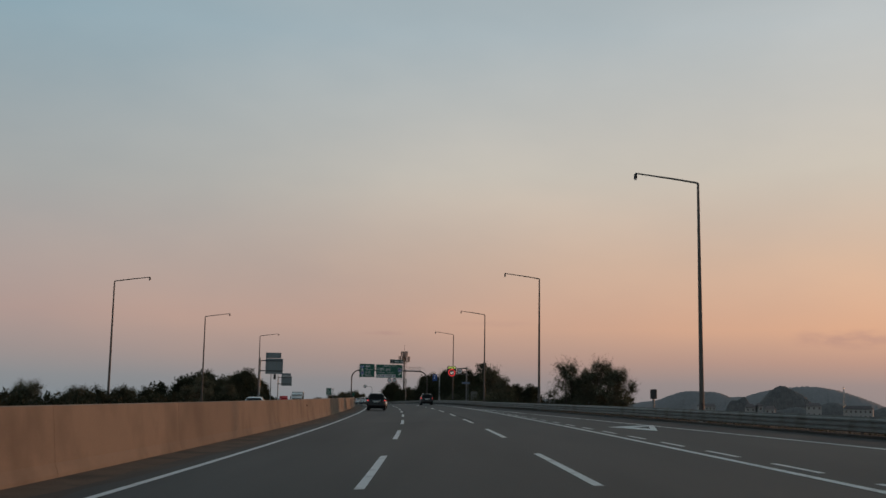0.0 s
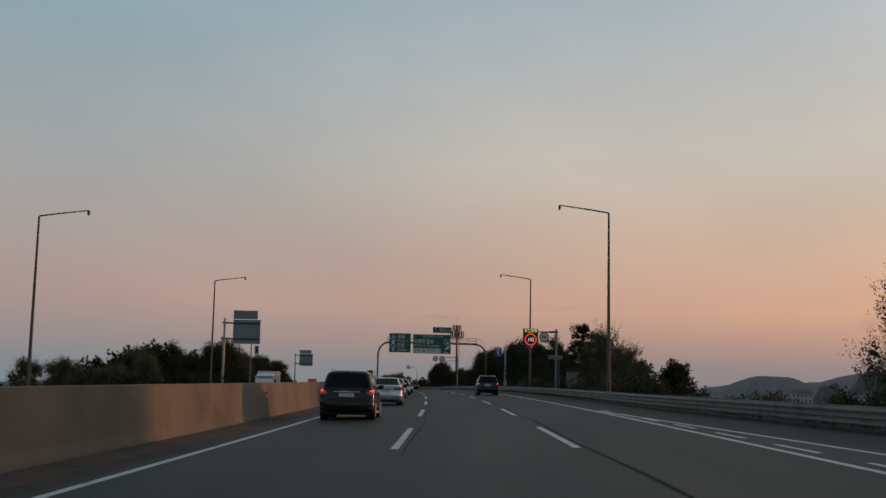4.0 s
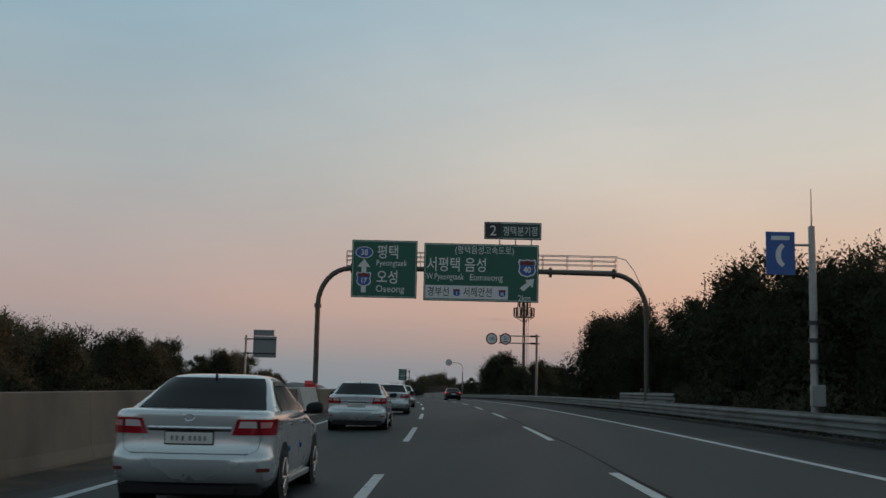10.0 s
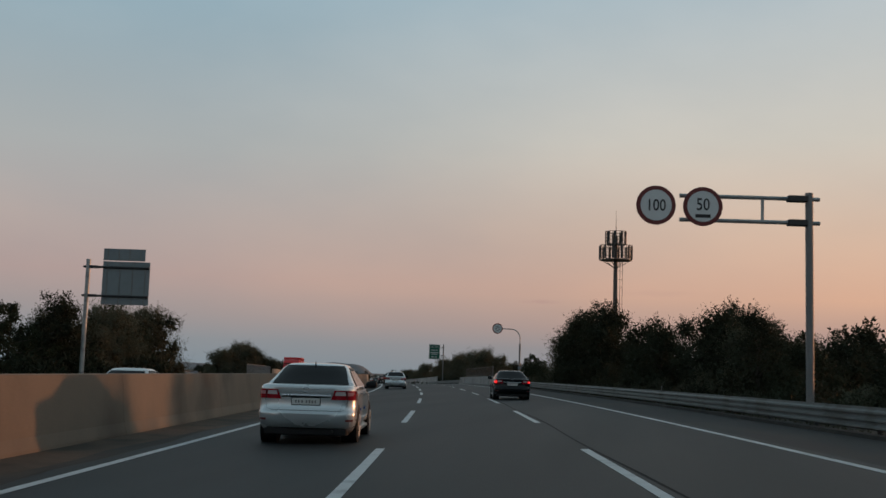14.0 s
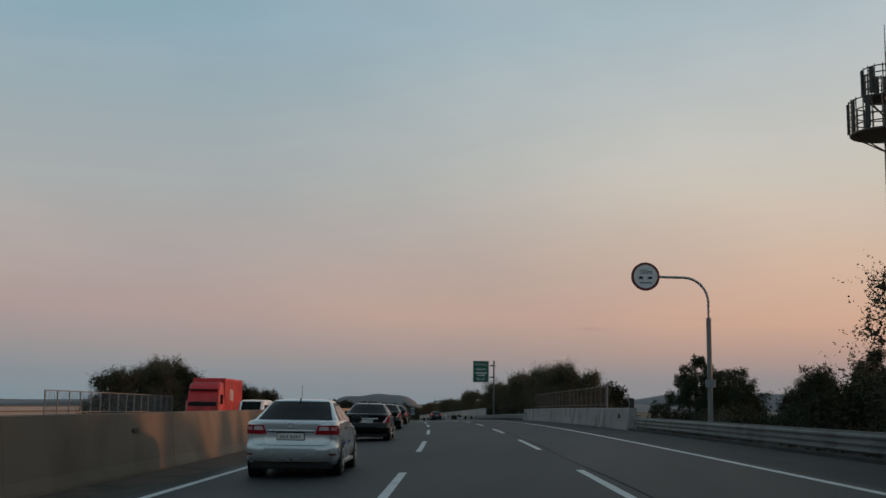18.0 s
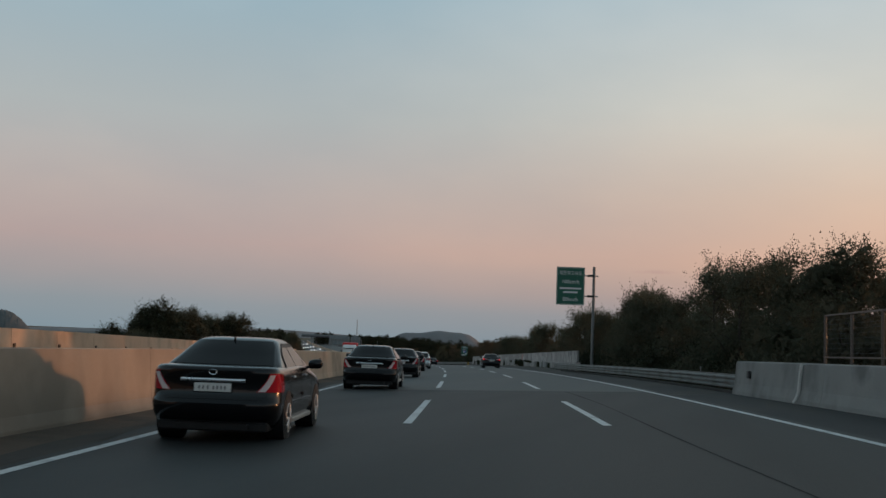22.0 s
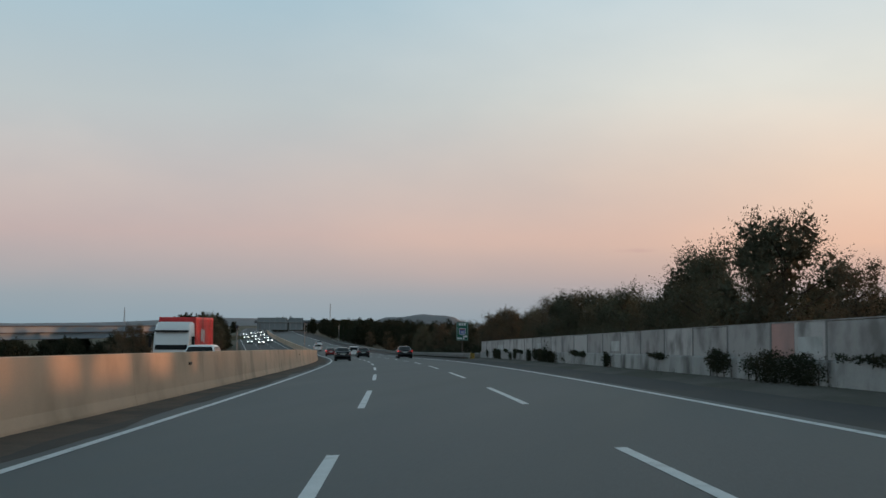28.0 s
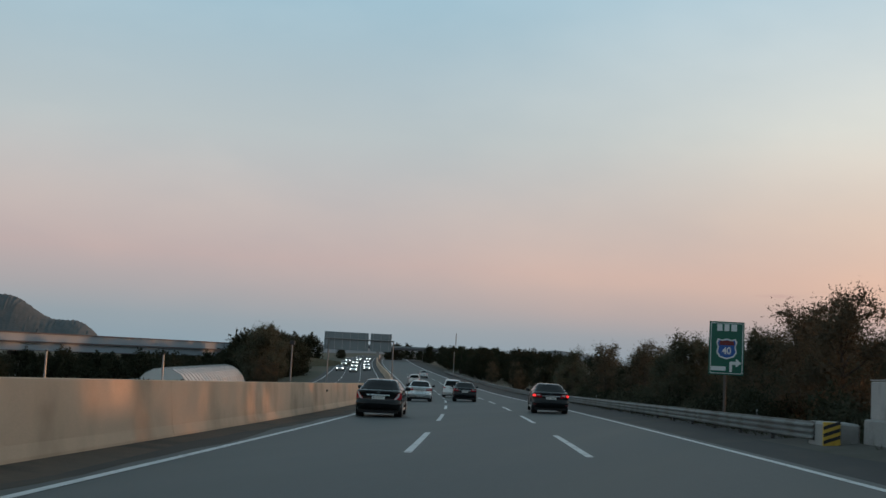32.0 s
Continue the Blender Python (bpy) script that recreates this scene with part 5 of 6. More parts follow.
    # Black band paints the shade that falls on the lower bumper.
    part("bumper_shade", skin(B, lambda z: -.55, lambda z: .55, kit["ride"] + .02, kit["shade_top"], .006, 10, 2), TRIM, body, "lower bumper, its shade put in as black")
    part("underbody", Geo().box(-.78, .16, kit["ride"] - .03, .78, kit["L"] - .4, kit["ride"] + .1, .02), TRIM, t)
    part("exhaust", Geo().tube([(.5, .02, .24), (.5, .3, .24)], .03, 8), TRIM, t)
    for y in kit["wheels"]:
        for f in (-1, 1):
            k = kit["hw"]
            # Black disc paints the shaded hollow round the wheel; nothing is cut out.
            part("arch_hollow_disc", Geo().tube([(f * (k - .30), y, kit["r"] + .02), (f * (k + .004), y, kit["r"] + .02)], kit["r"] + .055, 24), TRIM, body)
            wheel(t, f * (k - .095), y, kit["r"], f)
    hz = .70 if kit["name"] == "sedan" else .82
    for f in (-1, 1):
        part("headlamp", skin(B, lambda z: f * 2.35, lambda z: f * 2.72, hz - .08, hz + .08, .012, 5, 2), HEADLIGHT if lights else LENS_CLEAR, body, "lit headlamp" if lights else "")
    part("grille", Geo().box(-.4, kit["L"] - .12, .42, .4, kit["L"] + .01, .6, .02), TRIM, body)
    return t


silver = car(SEDAN, SILVER, stand(179.95, -4.02), "silver four-door sedan with tinted rear window and red tail lamps", None)
silver.scale.z = 1.03
for s, u in ((135.9, -4.0), (158.5, -4.25), (201.6, -3.6), (224.2, -3.6), (245.5, -3.4), (267.0, -3.3), (287.7, -3.3), (365.4, -3.95), (520.5, -3.9), (699.0, -3.8)):
    copy_thing(silver, stand(s, u))
black = car(SEDAN, BLACK_PAINT, stand(432.4, -4.3), "glossy black four-door sedan with red and clear tail lamps", None, slant=True)
for s, u in ((388.0, -4.15), (410.6, -4.4), (454.6, -4.1), (474.4, -4.1), (501.3, -4.3), (659.5, -4.3)):
    copy_thing(black, stand(s, u))
dark = car(SEDAN, DARK_PAINT, stand(324.0, 2.9), "dark grey sedan with its tail lamps lit", TAIL)
for s, u in ((536.0, 3.6), (672.0, 3.6)):
    copy_thing(dark, stand(s, u))
grey = car(SEDAN, DARK_PAINT, stand(703.0, -.3), "dark sedan far ahead in the middle lane", None)
suv = car(SUV, DARK_PAINT, stand(113.4, -4.25), "dark sport utility vehicle with lit tail lamps", TAIL, rails=True)
copy_thing(suv, stand(173.6, 3.75))
white = car(SUV, WHITE_PAINT, stand(722.0, -.9), "white car far ahead on the carriageway", None)
car(SEDAN, RED_PAINT, stand(745.0, -3.9), "dark red car far ahead in the inner lane", TAIL)
copy_thing(white, stand(800.0, -3.7))
copy_thing(silver, stand(850.0, .2))

# oncoming cars with their headlights on
oncoming = car(SEDAN, WHITE_PAINT, stand(893.0, -14.8, 0, 180), "white oncoming car with its headlights on", None, "oncoming cars", lights=True)
for s, u in ((902, -18.2), (915, -11.3), (938, -14.8), (955, -11.2), (972, -18.3), (990, -15.0), (1012, -11.3), (1035, -18.3), (1060, -14.8), (1085, -11.3)):
    copy_thing(oncoming, stand(s, u, 0, 180))
car(SEDAN, SILVER, stand(103.2, -14.9, 0, 180), "silver oncoming sedan seen over the median", None, "oncoming cars")
car(SEDAN, WHITE_PAINT, stand(306.4, -11.2, 0, 180), "white oncoming sedan seen over the median", None, "oncoming cars")
car(SUV, WHITE_PAINT, stand(596.0, -11.2, 0, 180), "pale oncoming people carrier near the lorry", None, "oncoming cars")
car(SUV, DARK_PAINT, stand(552.0, -15.0, 0, 180), "dark oncoming car seen over the median", None, "oncoming cars")


def van(m, label, tall=1.95):
    t = thing("van", m, label, "van", "oncoming cars")
    rings = []
    for y, w, zb, zt in ((0, .80, .5, tall - .15), (.12, .88, .3, tall), (3.2, .88, .3, tall + .02), (4.0, .84, .3, tall - .05), (4.7, .80, .32, 1.2), (5.0, .70, .42, .95)):
        half = [(0, zb), (.9 * w, zb), (w, zb + .15), (w, zb + .5 * (zt - zb)), (.93 * w, zt - .12), (.8 * w, zt), (0, zt + .02)]
        rings.append([(x, y, z) for x, z in half] + [(-x, y, z) for x, z in reversed(half[1:-1])])
    body = part("body", Geo().loft(rings), WHITE_PAINT, t, smooth=True)
    part("windscreen", panel((.62, 4.62, 1.24), (-.62, 4.62, 1.24), (-.60, 4.05, tall - .14), (.60, 4.05, tall - .14), 0, 1, 0, 1, .07, .08), GLASS, body)
    for f in (-1, 1):
        part("side_window", Geo().box(f * .86 - .03, 2.6, 1.2, f * .86 + .03, 3.9, tall - .3, .01), GLASS, body)
        part("headlamp", Geo().box(f * .6 - .14, 4.86, .66, f * .6 + .14, 5.0, .84, .02), LENS_CLEAR, body)
        for y in (.95, 4.1):
            wheel(t, f * .80, y, .33, f)
    return t


van(stand(421.5, -13.4, 0, 180), "white van beside the red lorry")


def lorry(m, label, box_paint, cab_paint, long=11.0):
    """A lorry with its rear at the origin, nose along +y."""
    t = thing("lorry", m, label, "lorry", "oncoming lorries")
    bx = part("container", Geo().box(-1.22, 0, 1.15, 1.22, long - 2.4, 3.85, .03), box_paint, t, "ribbed freight box")
    for f in (-1, 1):
        for y in steps(.4, long - 2.8, .55):
            part("rib", Geo().box(f * 1.23 - .015, y - .07, 1.3, f * 1.23 + .015, y + .07, 3.7), box_paint, bx)
    for f in (-1, 1):
        for y, z, w in ((4.9, 2.1, .4), (5.6, 2.2, .3), (6.2, 2.2, .3)):
            part("bar", Geo().box(f * 1.2585 - .0035, y, z, f * 1.2585 + .0035, y + w, z + .85), WHITE, bx)
    cabp = part("cab", Geo().loft([[(x * w, y, z) for x, z in ((-1.2, .5), (-1.2, 2.0), (-1.14, h - .15), (-1.0, h), (1.0, h), (1.14, h - .15), (1.2, 2.0), (1.2, .5))]
                                   for y, w, h in ((long - 2.2, 1, 3.55), (long - 1.0, 1, 3.5), (long - .35, .98, 3.0), (long - .08, .97, 2.2), (long, .95, 1.5))]), cab_paint, t, smooth=True)
    part("windscreen", panel((1.02, long - .02, 1.75), (-1.02, long - .02, 1.75), (-.98, long - .40, 2.85), (.98, long - .40, 2.85), 0, 1, 0, 1, .06, .07), GLASS, cabp)
    part("visor", Geo().box(-1.05, long - .5, 2.9, 1.05, long - .1, 3.0, .02), TRIM, cabp)
    part("bumper", Geo().box(-1.2, long - .1, .4, 1.2, long + .08, .95, .04), TRIM, cabp)
    for f in (-1, 1):
        part("headlamp", Geo().box(f * .9 - .18, long + .03, .7, f * .9 + .18, long + .1, .9, .02), LENS_CLEAR, cabp)
        part("mirror", Geo().box(f * 1.36 - .1, long - .3, 1.9, f * 1.36 + .1, long - .2, 2.6, .03), TRIM, cabp)
        for y in (1.0, 2.2, long - 1.2):
            wheel(t, f * 1.08, y, .5, f)
    part("chassis", Geo().box(-.5, .2, .7, .5, long - .4, 1.14, .02), TRIM, t)
    return t


lorry(stand(437.6, -18.4, 0, 180), "red box lorry with a red cab in the oncoming lanes", CONTAINER, CONTAINER)
lorry(stand(616.5, -14.9, 0, 180), "white-cab lorry with a red freight box in the oncoming lanes", CONTAINER, WHITE_PAINT)
lorry(stand(183.0, -16.5, 0, 180), "small white box lorry in the oncoming lanes", SHEET, WHITE_PAINT, 7.0).scale = (.72, .72, .60)
# ================= trees and shrubs =================
def raw_mesh(name, vs, fs, material):
    me = bpy.data.meshes.new(name)
    me.from_pydata(vs, [], fs)
    me.materials.append(material)
    return me


def spray(rng, p, out, size, up=.3):
    """Pointed leaf sprays at points p that fan outwards from out."""
    n = len(p)
    d = out * .7 + rng.normal(0, .6, (n, 3))
    d[:, 2] += up
    d /= np.linalg.norm(d, axis=1)[:, None] + 1e-9
    b = np.cross(d, rng.normal(0, 1, (n, 3)))
    b /= np.linalg.norm(b, axis=1)[:, None] + 1e-9
    s = size * rng.uniform(.6, 1.4, (n, 1))
    return np.stack([p - b * s * .32, p + d * s, p + b * s * .32], 1).reshape(-1, 3)


def crown_points(rng, lobes, leaves, size, core=.34, whisk=.22, shoots=.0):
    """Leaf sprays over rounded lobes, loose twigs at their outline, and large leaf clumps that close their inside."""
    out, area = [], sum(r * r for _, r in lobes)
    for c, r in lobes:
        n = max(30, int(leaves * r * r / area))
        d = rng.normal(0, 1, (n, 3))
        d /= np.linalg.norm(d, axis=1)[:, None]
        k = r * (1 - .5 * rng.random((n, 1)) ** 2.0)
        out.append(spray(rng, c + d * k * (1, 1, .92), d, size))
        w = max(6, int(n * whisk / 8))
        e = rng.normal(0, 1, (w, 3)) + (0, 0, 1.0)
        e /= np.linalg.norm(e, axis=1)[:, None]
        ln = r * rng.uniform(.16, .5 + shoots, (w, 1))
        for f in np.linspace(.1, 1, 8):
            q = c + e * (r * .95 + ln * f) + rng.normal(0, .035 + .05 * (1 - f), (w, 3))
            out.append(spray(rng, q, e, size * .8))
        m = max(24, int(core * 190 * r * r) + 12)
        d = rng.normal(0, 1, (m, 3))
        d /= np.linalg.norm(d, axis=1)[:, None]
        out.append(spray(rng, c + d * r * .62 * rng.random((m, 1)) ** .5, d * .2, .40 * r, 0))
    v = np.concatenate(out)
    return v.tolist(), [(3 * i, 3 * i + 1, 3 * i + 2) for i in range(len(v) // 3)]


def broad_tree(seed, h, spread, material, upright=.5, leaves=11000, size=.105, gaps=0.0):
    """A broad-leaved tree of height h: tapered trunk, limbs, and an uneven crown of leafy lobes. Returns two meshes."""
    rng = np.random.default_rng(seed)
    wood, lobes = Geo(), []
    lean = rng.normal(0, .03, 2)
    wood.tube([(lean[0] * z, lean[1] * z, z) for z in (0, h * .2, h * .4, h * .7)], [h * .022, h * .018, h * .014, h * .006], 8)
    n = int(26 - 8 * gaps)
    for i in range(n):
        f = (i + .5) / n
        a = 2.4 * i + rng.normal(0, .3)
        z = h * (.12 + .74 * f) + rng.normal(0, .02) * h
        wide = math.sin(math.pi * min(.97, .18 + .74 * f)) ** (.6 + .5 * upright)
        reach = spread * wide * rng.uniform(.45, .80) * (1 if i % 4 else .35)
        r = spread * rng.uniform(.27, .40) * (.62 + .42 * wide) * (1 - .25 * gaps)
        c = np.array((reach * math.cos(a) + lean[0] * z, reach * math.sin(a) + lean[1] * z, min(z, h * .985 - r)))
        lobes.append((c, r))
        z0 = max(h * .08, c[2] - .5 * reach - .25)
        p0 = Vector((lean[0] * z0, lean[1] * z0, z0))
        wood.tube([p0, p0.lerp(Vector(c), .5) + Vector((0, 0, -.06 * reach)), Vector(c)], [h * .008, h * .005, h * .002], 5)
    for i in range(5):
        a, q = 1.3 * i, spread * rng.uniform(.05, .4)
        r = spread * rng.uniform(.16, .24)
        c = np.array((q * math.cos(a), q * math.sin(a), h * rng.uniform(.80, .99) - r * .6))
        lobes.append((c, r))
        wood.tube([(lean[0] * h * .6, lean[1] * h * .6, h * .6), tuple(c + (0, 0, r))], [h * .004, h * .001], 4)
    vs, fs = crown_points(rng, lobes, leaves, size, .40 * (1 - .4 * gaps), .24 + .30 * upright, .25 + .6 * gaps)
    return wood.mesh("trunk", BARK), raw_mesh("crown", vs, fs, material)


def pine_tree(seed, h, spread):
    """A pine with a few long bent branches that carry flat pads of needle tufts, with open air between the tiers."""
    rng = np.random.default_rng(seed)
    wood, lobes = Geo(), []
    wood.tube([(0, 0, 0), (.02 * h, .01 * h, h * .5), (.035 * h, 0, h * .96)], [h * .022, h * .015, h * .005], 8)
    turn = rng.uniform(0, 6.28)
    for i in range(9):
        f = i / 8
        z = h * (.20 + .72 * f)
        for j in range(3 if i < 7 else 2):
            turn += 2.2 + rng.normal(0, .35)
            rad = (spread * (1.08 - .78 * f ** 1.3)) * rng.uniform(.62, 1.1)
            c, d = math.cos(turn), math.sin(turn)
            rise = rng.uniform(.04, .22) * rad
            wood.tube([(.035 * z, 0, z - .1), (rad * .5 * c, rad * .5 * d, z + rise * .3), (rad * c, rad * d, z + rise)], [.045, .03, .012], 4)
            for q in (.45, .62, .78, .92, 1.05):
                w = rng.normal(0, .16 * rad, 2)
                lobes.append((np.array((rad * q * c + w[0], rad * q * d + w[1], z + rise * q + .10 + rng.normal(0, .05))), rng.uniform(.17, .30) * (.7 + .5 * spread / 3)))
    for q in (.90, .95, 1.0):
        lobes.append((np.array((.035 * h + rng.normal(0, .1), rng.normal(0, .1), h * q - .15)), .24))
    vs, fs = crown_points(rng, lobes, 9000, .12, .55, .55, .15)
    return wood.mesh("trunk", BARK), raw_mesh("crown", vs, fs, NEEDLE)


def shrub_mesh(seed, w, h, material, leaves=3400, size=.11):
    rng = np.random.default_rng(seed)
    lobes = []
    wood = Geo()
    for i in range(15):
        a, q = 2.4 * i, math.sqrt((i + .3) / 15) * .78
        r = h * rng.uniform(.17, .27)
        z = max(r * .6, h * rng.uniform(.25, .98) * (1 - .5 * q * q) - r)
        c = np.array((w * q * math.cos(a), w * q * math.sin(a), z))
        lobes.append((c, r))
        wood.tube([(c[0] * .2, c[1] * .2, 0), tuple(c)], [.03, .008], 4)
    vs, fs = crown_points(rng, lobes, leaves, size, .5, .35)
    return wood.mesh("stem", BARK), raw_mesh("crown", vs, fs, material)


TREES = [broad_tree(11, 7.0, 2.9, LEAF, .4), broad_tree(12, 7.0, 2.5, LEAF, .7), broad_tree(13, 7.0, 3.1, LEAF_OLIVE, .5, 11000, .10, .25), broad_tree(14, 7.0, 2.4, LEAF_OLIVE, .9, 7500, .10, .7),
         broad_tree(15, 7.0, 2.7, LEAF_AUTUMN, .8, 7500, .10, .7), broad_tree(16, 7.0, 2.4, LEAF, 1.0, 9000, .10, .4),
         broad_tree(17, 7.0, 3.2, LEAF_OLIVE, .9, 5200, .10, 1.5)]
THIN_SHRUBS = [shrub_mesh(34, 1.6, 2.2, LEAF, 800, .2), shrub_mesh(35, 1.8, 2.0, LEAF, 800, .2)]
THIN = [broad_tree(11, 7.0, 3.1, LEAF, .4, 1300, .30), broad_tree(12, 7.0, 2.8, LEAF, .6, 1300, .30), broad_tree(13, 7.0, 3.2, LEAF_OLIVE, .5, 1300, .30)]
PINES = [pine_tree(21, 7.0, 3.0), pine_tree(22, 7.0, 2.6), pine_tree(23, 7.0, 3.4)]
SHRUBS = [shrub_mesh(31, 1.5, 2.2, LEAF), shrub_mesh(32, 1.8, 1.9, LEAF_OLIVE), shrub_mesh(33, 1.3, 2.4, LEAF)]
TREE_LABEL = ("dark broad-leaved roadside tree", "slender dark roadside tree", "olive-green spreading roadside tree", "thin upright tree with sparse leaves",
              "tree with leaves turning brown", "tall narrow dark roadside tree", "open roadside tree with thin leaves and bare limbs")


def plant(kit, name, s, u, top, spin, label, category, group, native):
    """A plant on the ground whose top stands so many metres over the asphalt."""
    z = ground_z(s, u) - .5
    k = (top - z) / native
    t = thing(name, stand(s, u, z, spin, k), label, category, group)
    for nm, me in zip(("trunk" if category == "tree" else "stem", "crown"), kit):
        o = new(nm, me)
        o.parent = t
    return t


rnd = random.Random(5)


def wood_row(s0, s1, step, u0, u1, top0, top1, kinds, pines=0.0, group="trees along the road"):
    """Trees along a stretch; tops between two heights over the asphalt."""
    s = s0
    while s < s1:
        u, top = rnd.uniform(u0, u1), rnd.uniform(top0, top1)
        if rnd.random() < pines:
            plant(rnd.choice(PINES), "pine", s, u, top, rnd.uniform(0, 360), "dark pine with layered branches", "tree", group, 7.0)
        else:
            i = rnd.choice(kinds)
            plant(TREES[i], "tree", s, u, top, rnd.uniform(0, 360), TREE_LABEL[i], "tree", group, 7.0)
        s += step * rnd.uniform(.7, 1.3)


def shrub_row(s0, s1, step, u0, u1, top0, top1, group="shrubs along the road"):
    s = s0
    while s < s1:
        i = rnd.randrange(3)
        plant(SHRUBS[i], "shrub", s, rnd.uniform(u0, u1), rnd.uniform(top0, top1), rnd.uniform(0, 360), "dense dark roadside shrub" if i != 1 else "olive-green leafy roadside shrub", "shrub", group, 2.3)
        s += step * rnd.uniform(.7, 1.3)


# right-hand side, from the start of the clip onwards
for s, u, top, i in ((111.0, 14.6, 5.0, 6), (113.5, 15.4, 4.6, 6), (109.0, 17.6, 5.1, 6), (110.5, 18.6, 4.7, 5), (112.5, 17.4, 4.2, 2), (114.5, 16.6, 3.6, 0), (107.0, 18.6, 4.2, 2)):
    plant(TREES[i], "tree", s, u, top, s * 41 % 360, TREE_LABEL[i], "tree", "trees along the road", 7.0)
for s, u, top, i in ((169.5, 13.2, 6.0, 6), (172.5, 14.0, 4.8, 6), (198, 13.0, 6.2, 5), (203, 14.2, 4.2, 1), (237, 14.2, 7.2, 5), (242, 13.6, 7.7, 0), (247.5, 14.4, 7.4, 1)):
    plant(TREES[i], "tree", s, u, top, s * 37 % 360, TREE_LABEL[i], "tree", "trees along the road", 7.0)
for s, u, top in ((181, 13.4, 6.5), (176.5, 14.4, 5.2), (187.5, 14.2, 5.3), (212.7, 14.0, 5.0), (217, 14.6, 5.2), (221.8, 14.2, 5.9)):
    plant(PINES[int(s) % 3], "pine", s, u, top, s * 53 % 360, "dark pine with layered branches", "tree", "trees along the road", 7.0)
shrub_row(100, 124, 2.4, 13.5, 17, .9, 2.2)
shrub_row(124, 150, 4.5, 13, 17, .5, 1.3)
wood_row(163, 170, 3.2, 13, 14.6, 3.4, 4.8, (6, 3))
wood_row(168, 196, 3.6, 12.6, 16, 2.8, 4.2, (0, 1, 5))
wood_row(196, 226, 3.0, 12.0, 16, 3.2, 4.5, (0, 1, 5), .1)
wood_row(226, 262, 2.8, 11.6, 16.0, 5.0, 6.8, (0, 1, 5), .30)
wood_row(258, 274, 2.6, 11.4, 13.5, 5.6, 7.2, (0, 1, 5), .15)
for s, u, top in ((276.5, 12.8, 7.0), (278.6, 13.4, 7.0), (281.4, 14.4, 7.4)):
    plant(TREES[5], "tree", s, u, top, s * 47 % 360, TREE_LABEL[5], "tree", "trees along the road", 7.0)
shrub_row(150, 280, 1.7, 11.2, 14.0, 1.4, 3.0)
shrub_row(280, 300, 4.0, 12, 16, .2, 1.4)
for s, u, top, i in ((284.5, 13.2, 2.4, 6), (287.5, 12.8, 2.0, 5), (290.0, 13.6, 2.2, 6)):
    plant(TREES[i], "tree", s, u, top, s * 31 % 360, TREE_LABEL[i], "tree", "trees along the road", 7.0)
wood_row(299, 311, 3.0, 11.6, 15.0, 2.2, 3.2, (0, 1, 2))
wood_row(311, 337, 3.0, 11.2, 15.0, 3.6, 5.0, (0, 1, 2, 5))
wood_row(337, 350, 3.0, 11.5, 14.0, 1.8, 3.0, (0, 1))
shrub_row(296, 342, 1.9, 11.0, 13.5, 1.0, 2.4)
for s, u, top, i in ((374.6, 11.9, 5.3, 6), (371.6, 12.4, 5.7, 6), (369.5, 12.3, 5.3, 5), (367.5, 12.3, 5.2, 5), (364.5, 12.0, 6.4, 5), (361.0, 12.4, 7.2, 1)):
    plant(TREES[i], "tree", s, u, top, s * 43 % 360, TREE_LABEL[i], "tree", "trees along the road", 7.0)
wood_row(356, 372, 3.4, 13.5, 16.5, 3.6, 5.0, (0, 1, 5))
wood_row(373, 384, 2.8, 12.6, 15.5, 2.3, 3.0, (0, 1), .4)
plant(TREES[0], "tree", 357.0, 11.8, 6.6, 40, "dark broad-leaved roadside tree", "tree", "trees along the road", 7.0)
plant(TREES[1], "tree", 353.0, 12.8, 7.4, 80, "slender dark roadside tree", "tree", "trees along the road", 7.0)
wood_row(382, 408, 3.2, 12.6, 16, 2.2, 3.1, (0, 1), .5)
plant(PINES[0], "pine", 404.3, 12.8, 3.8, 200, "dark pine with layered branches", "tree", "trees along the road", 7.0)
plant(PINES[2], "pine", 398.5, 13.2, 2.9, 80, "dark pine with layered branches", "tree", "trees along the road", 7.0)
shrub_row(344, 410, 2.0, 11.2, 14.0, .9, 2.4)
wood_row(456, 470, 3.0, 11.8, 15.5, 5.2, 6.0, (2, 6, 3))
wood_row(470, 486, 2.9, 11.8, 15.5, 6.2, 7.3, (2, 3, 6, 6))
wood_row(486, 499, 3.0, 11.8, 15.5, 5.3, 6.1, (2, 6, 3))
wood_row(500, 511, 2.9, 12.2, 15.5, 6.2, 7.3, (2, 6, 3))
wood_row(511, 523, 3.2, 12.2, 16, 4.8, 5.9, (2, 3, 4))
wood_row(523, 533, 3.2, 12.6, 15.5, 5.2, 6.4, (6, 3, 2))
wood_row(533, 541, 2.8, 12.6, 15.0, 6.2, 7.0, (6, 3))
wood_row(541, 562, 3.4, 12.4, 16, 4.2, 5.2, (6, 3, 4, 2))
wood_row(562, 576, 3.8, 12.8, 16, 3.2, 4.2, (3, 4, 6))
wood_row(576, 592, 2.9, 12.5, 16, 5.5, 6.7, (2, 6, 3))
wood_row(592, 601, 3.0, 12.5, 16, 4.0, 5.0, (2, 3))
wood_row(605, 618, 3.2, 13, 16.5, 3.8, 4.8, (2, 3, 4))
wood_row(618, 630, 3.0, 13, 16.5, 4.9, 5.8, (2, 3, 4))
wood_row(630, 642, 3.2, 13, 16.5, 4.1, 4.9, (2, 4))
wood_row(642, 668, 3.2, 12.5, 16.5, 4.8, 5.9, (2, 3, 4))
wood_row(668, 740, 4.0, 12.5, 20, 4.4, 5.7, (2, 3, 4, 0))
shrub_row(455, 514, 1.8, 11.2, 14.0, 1.6, 3.6)
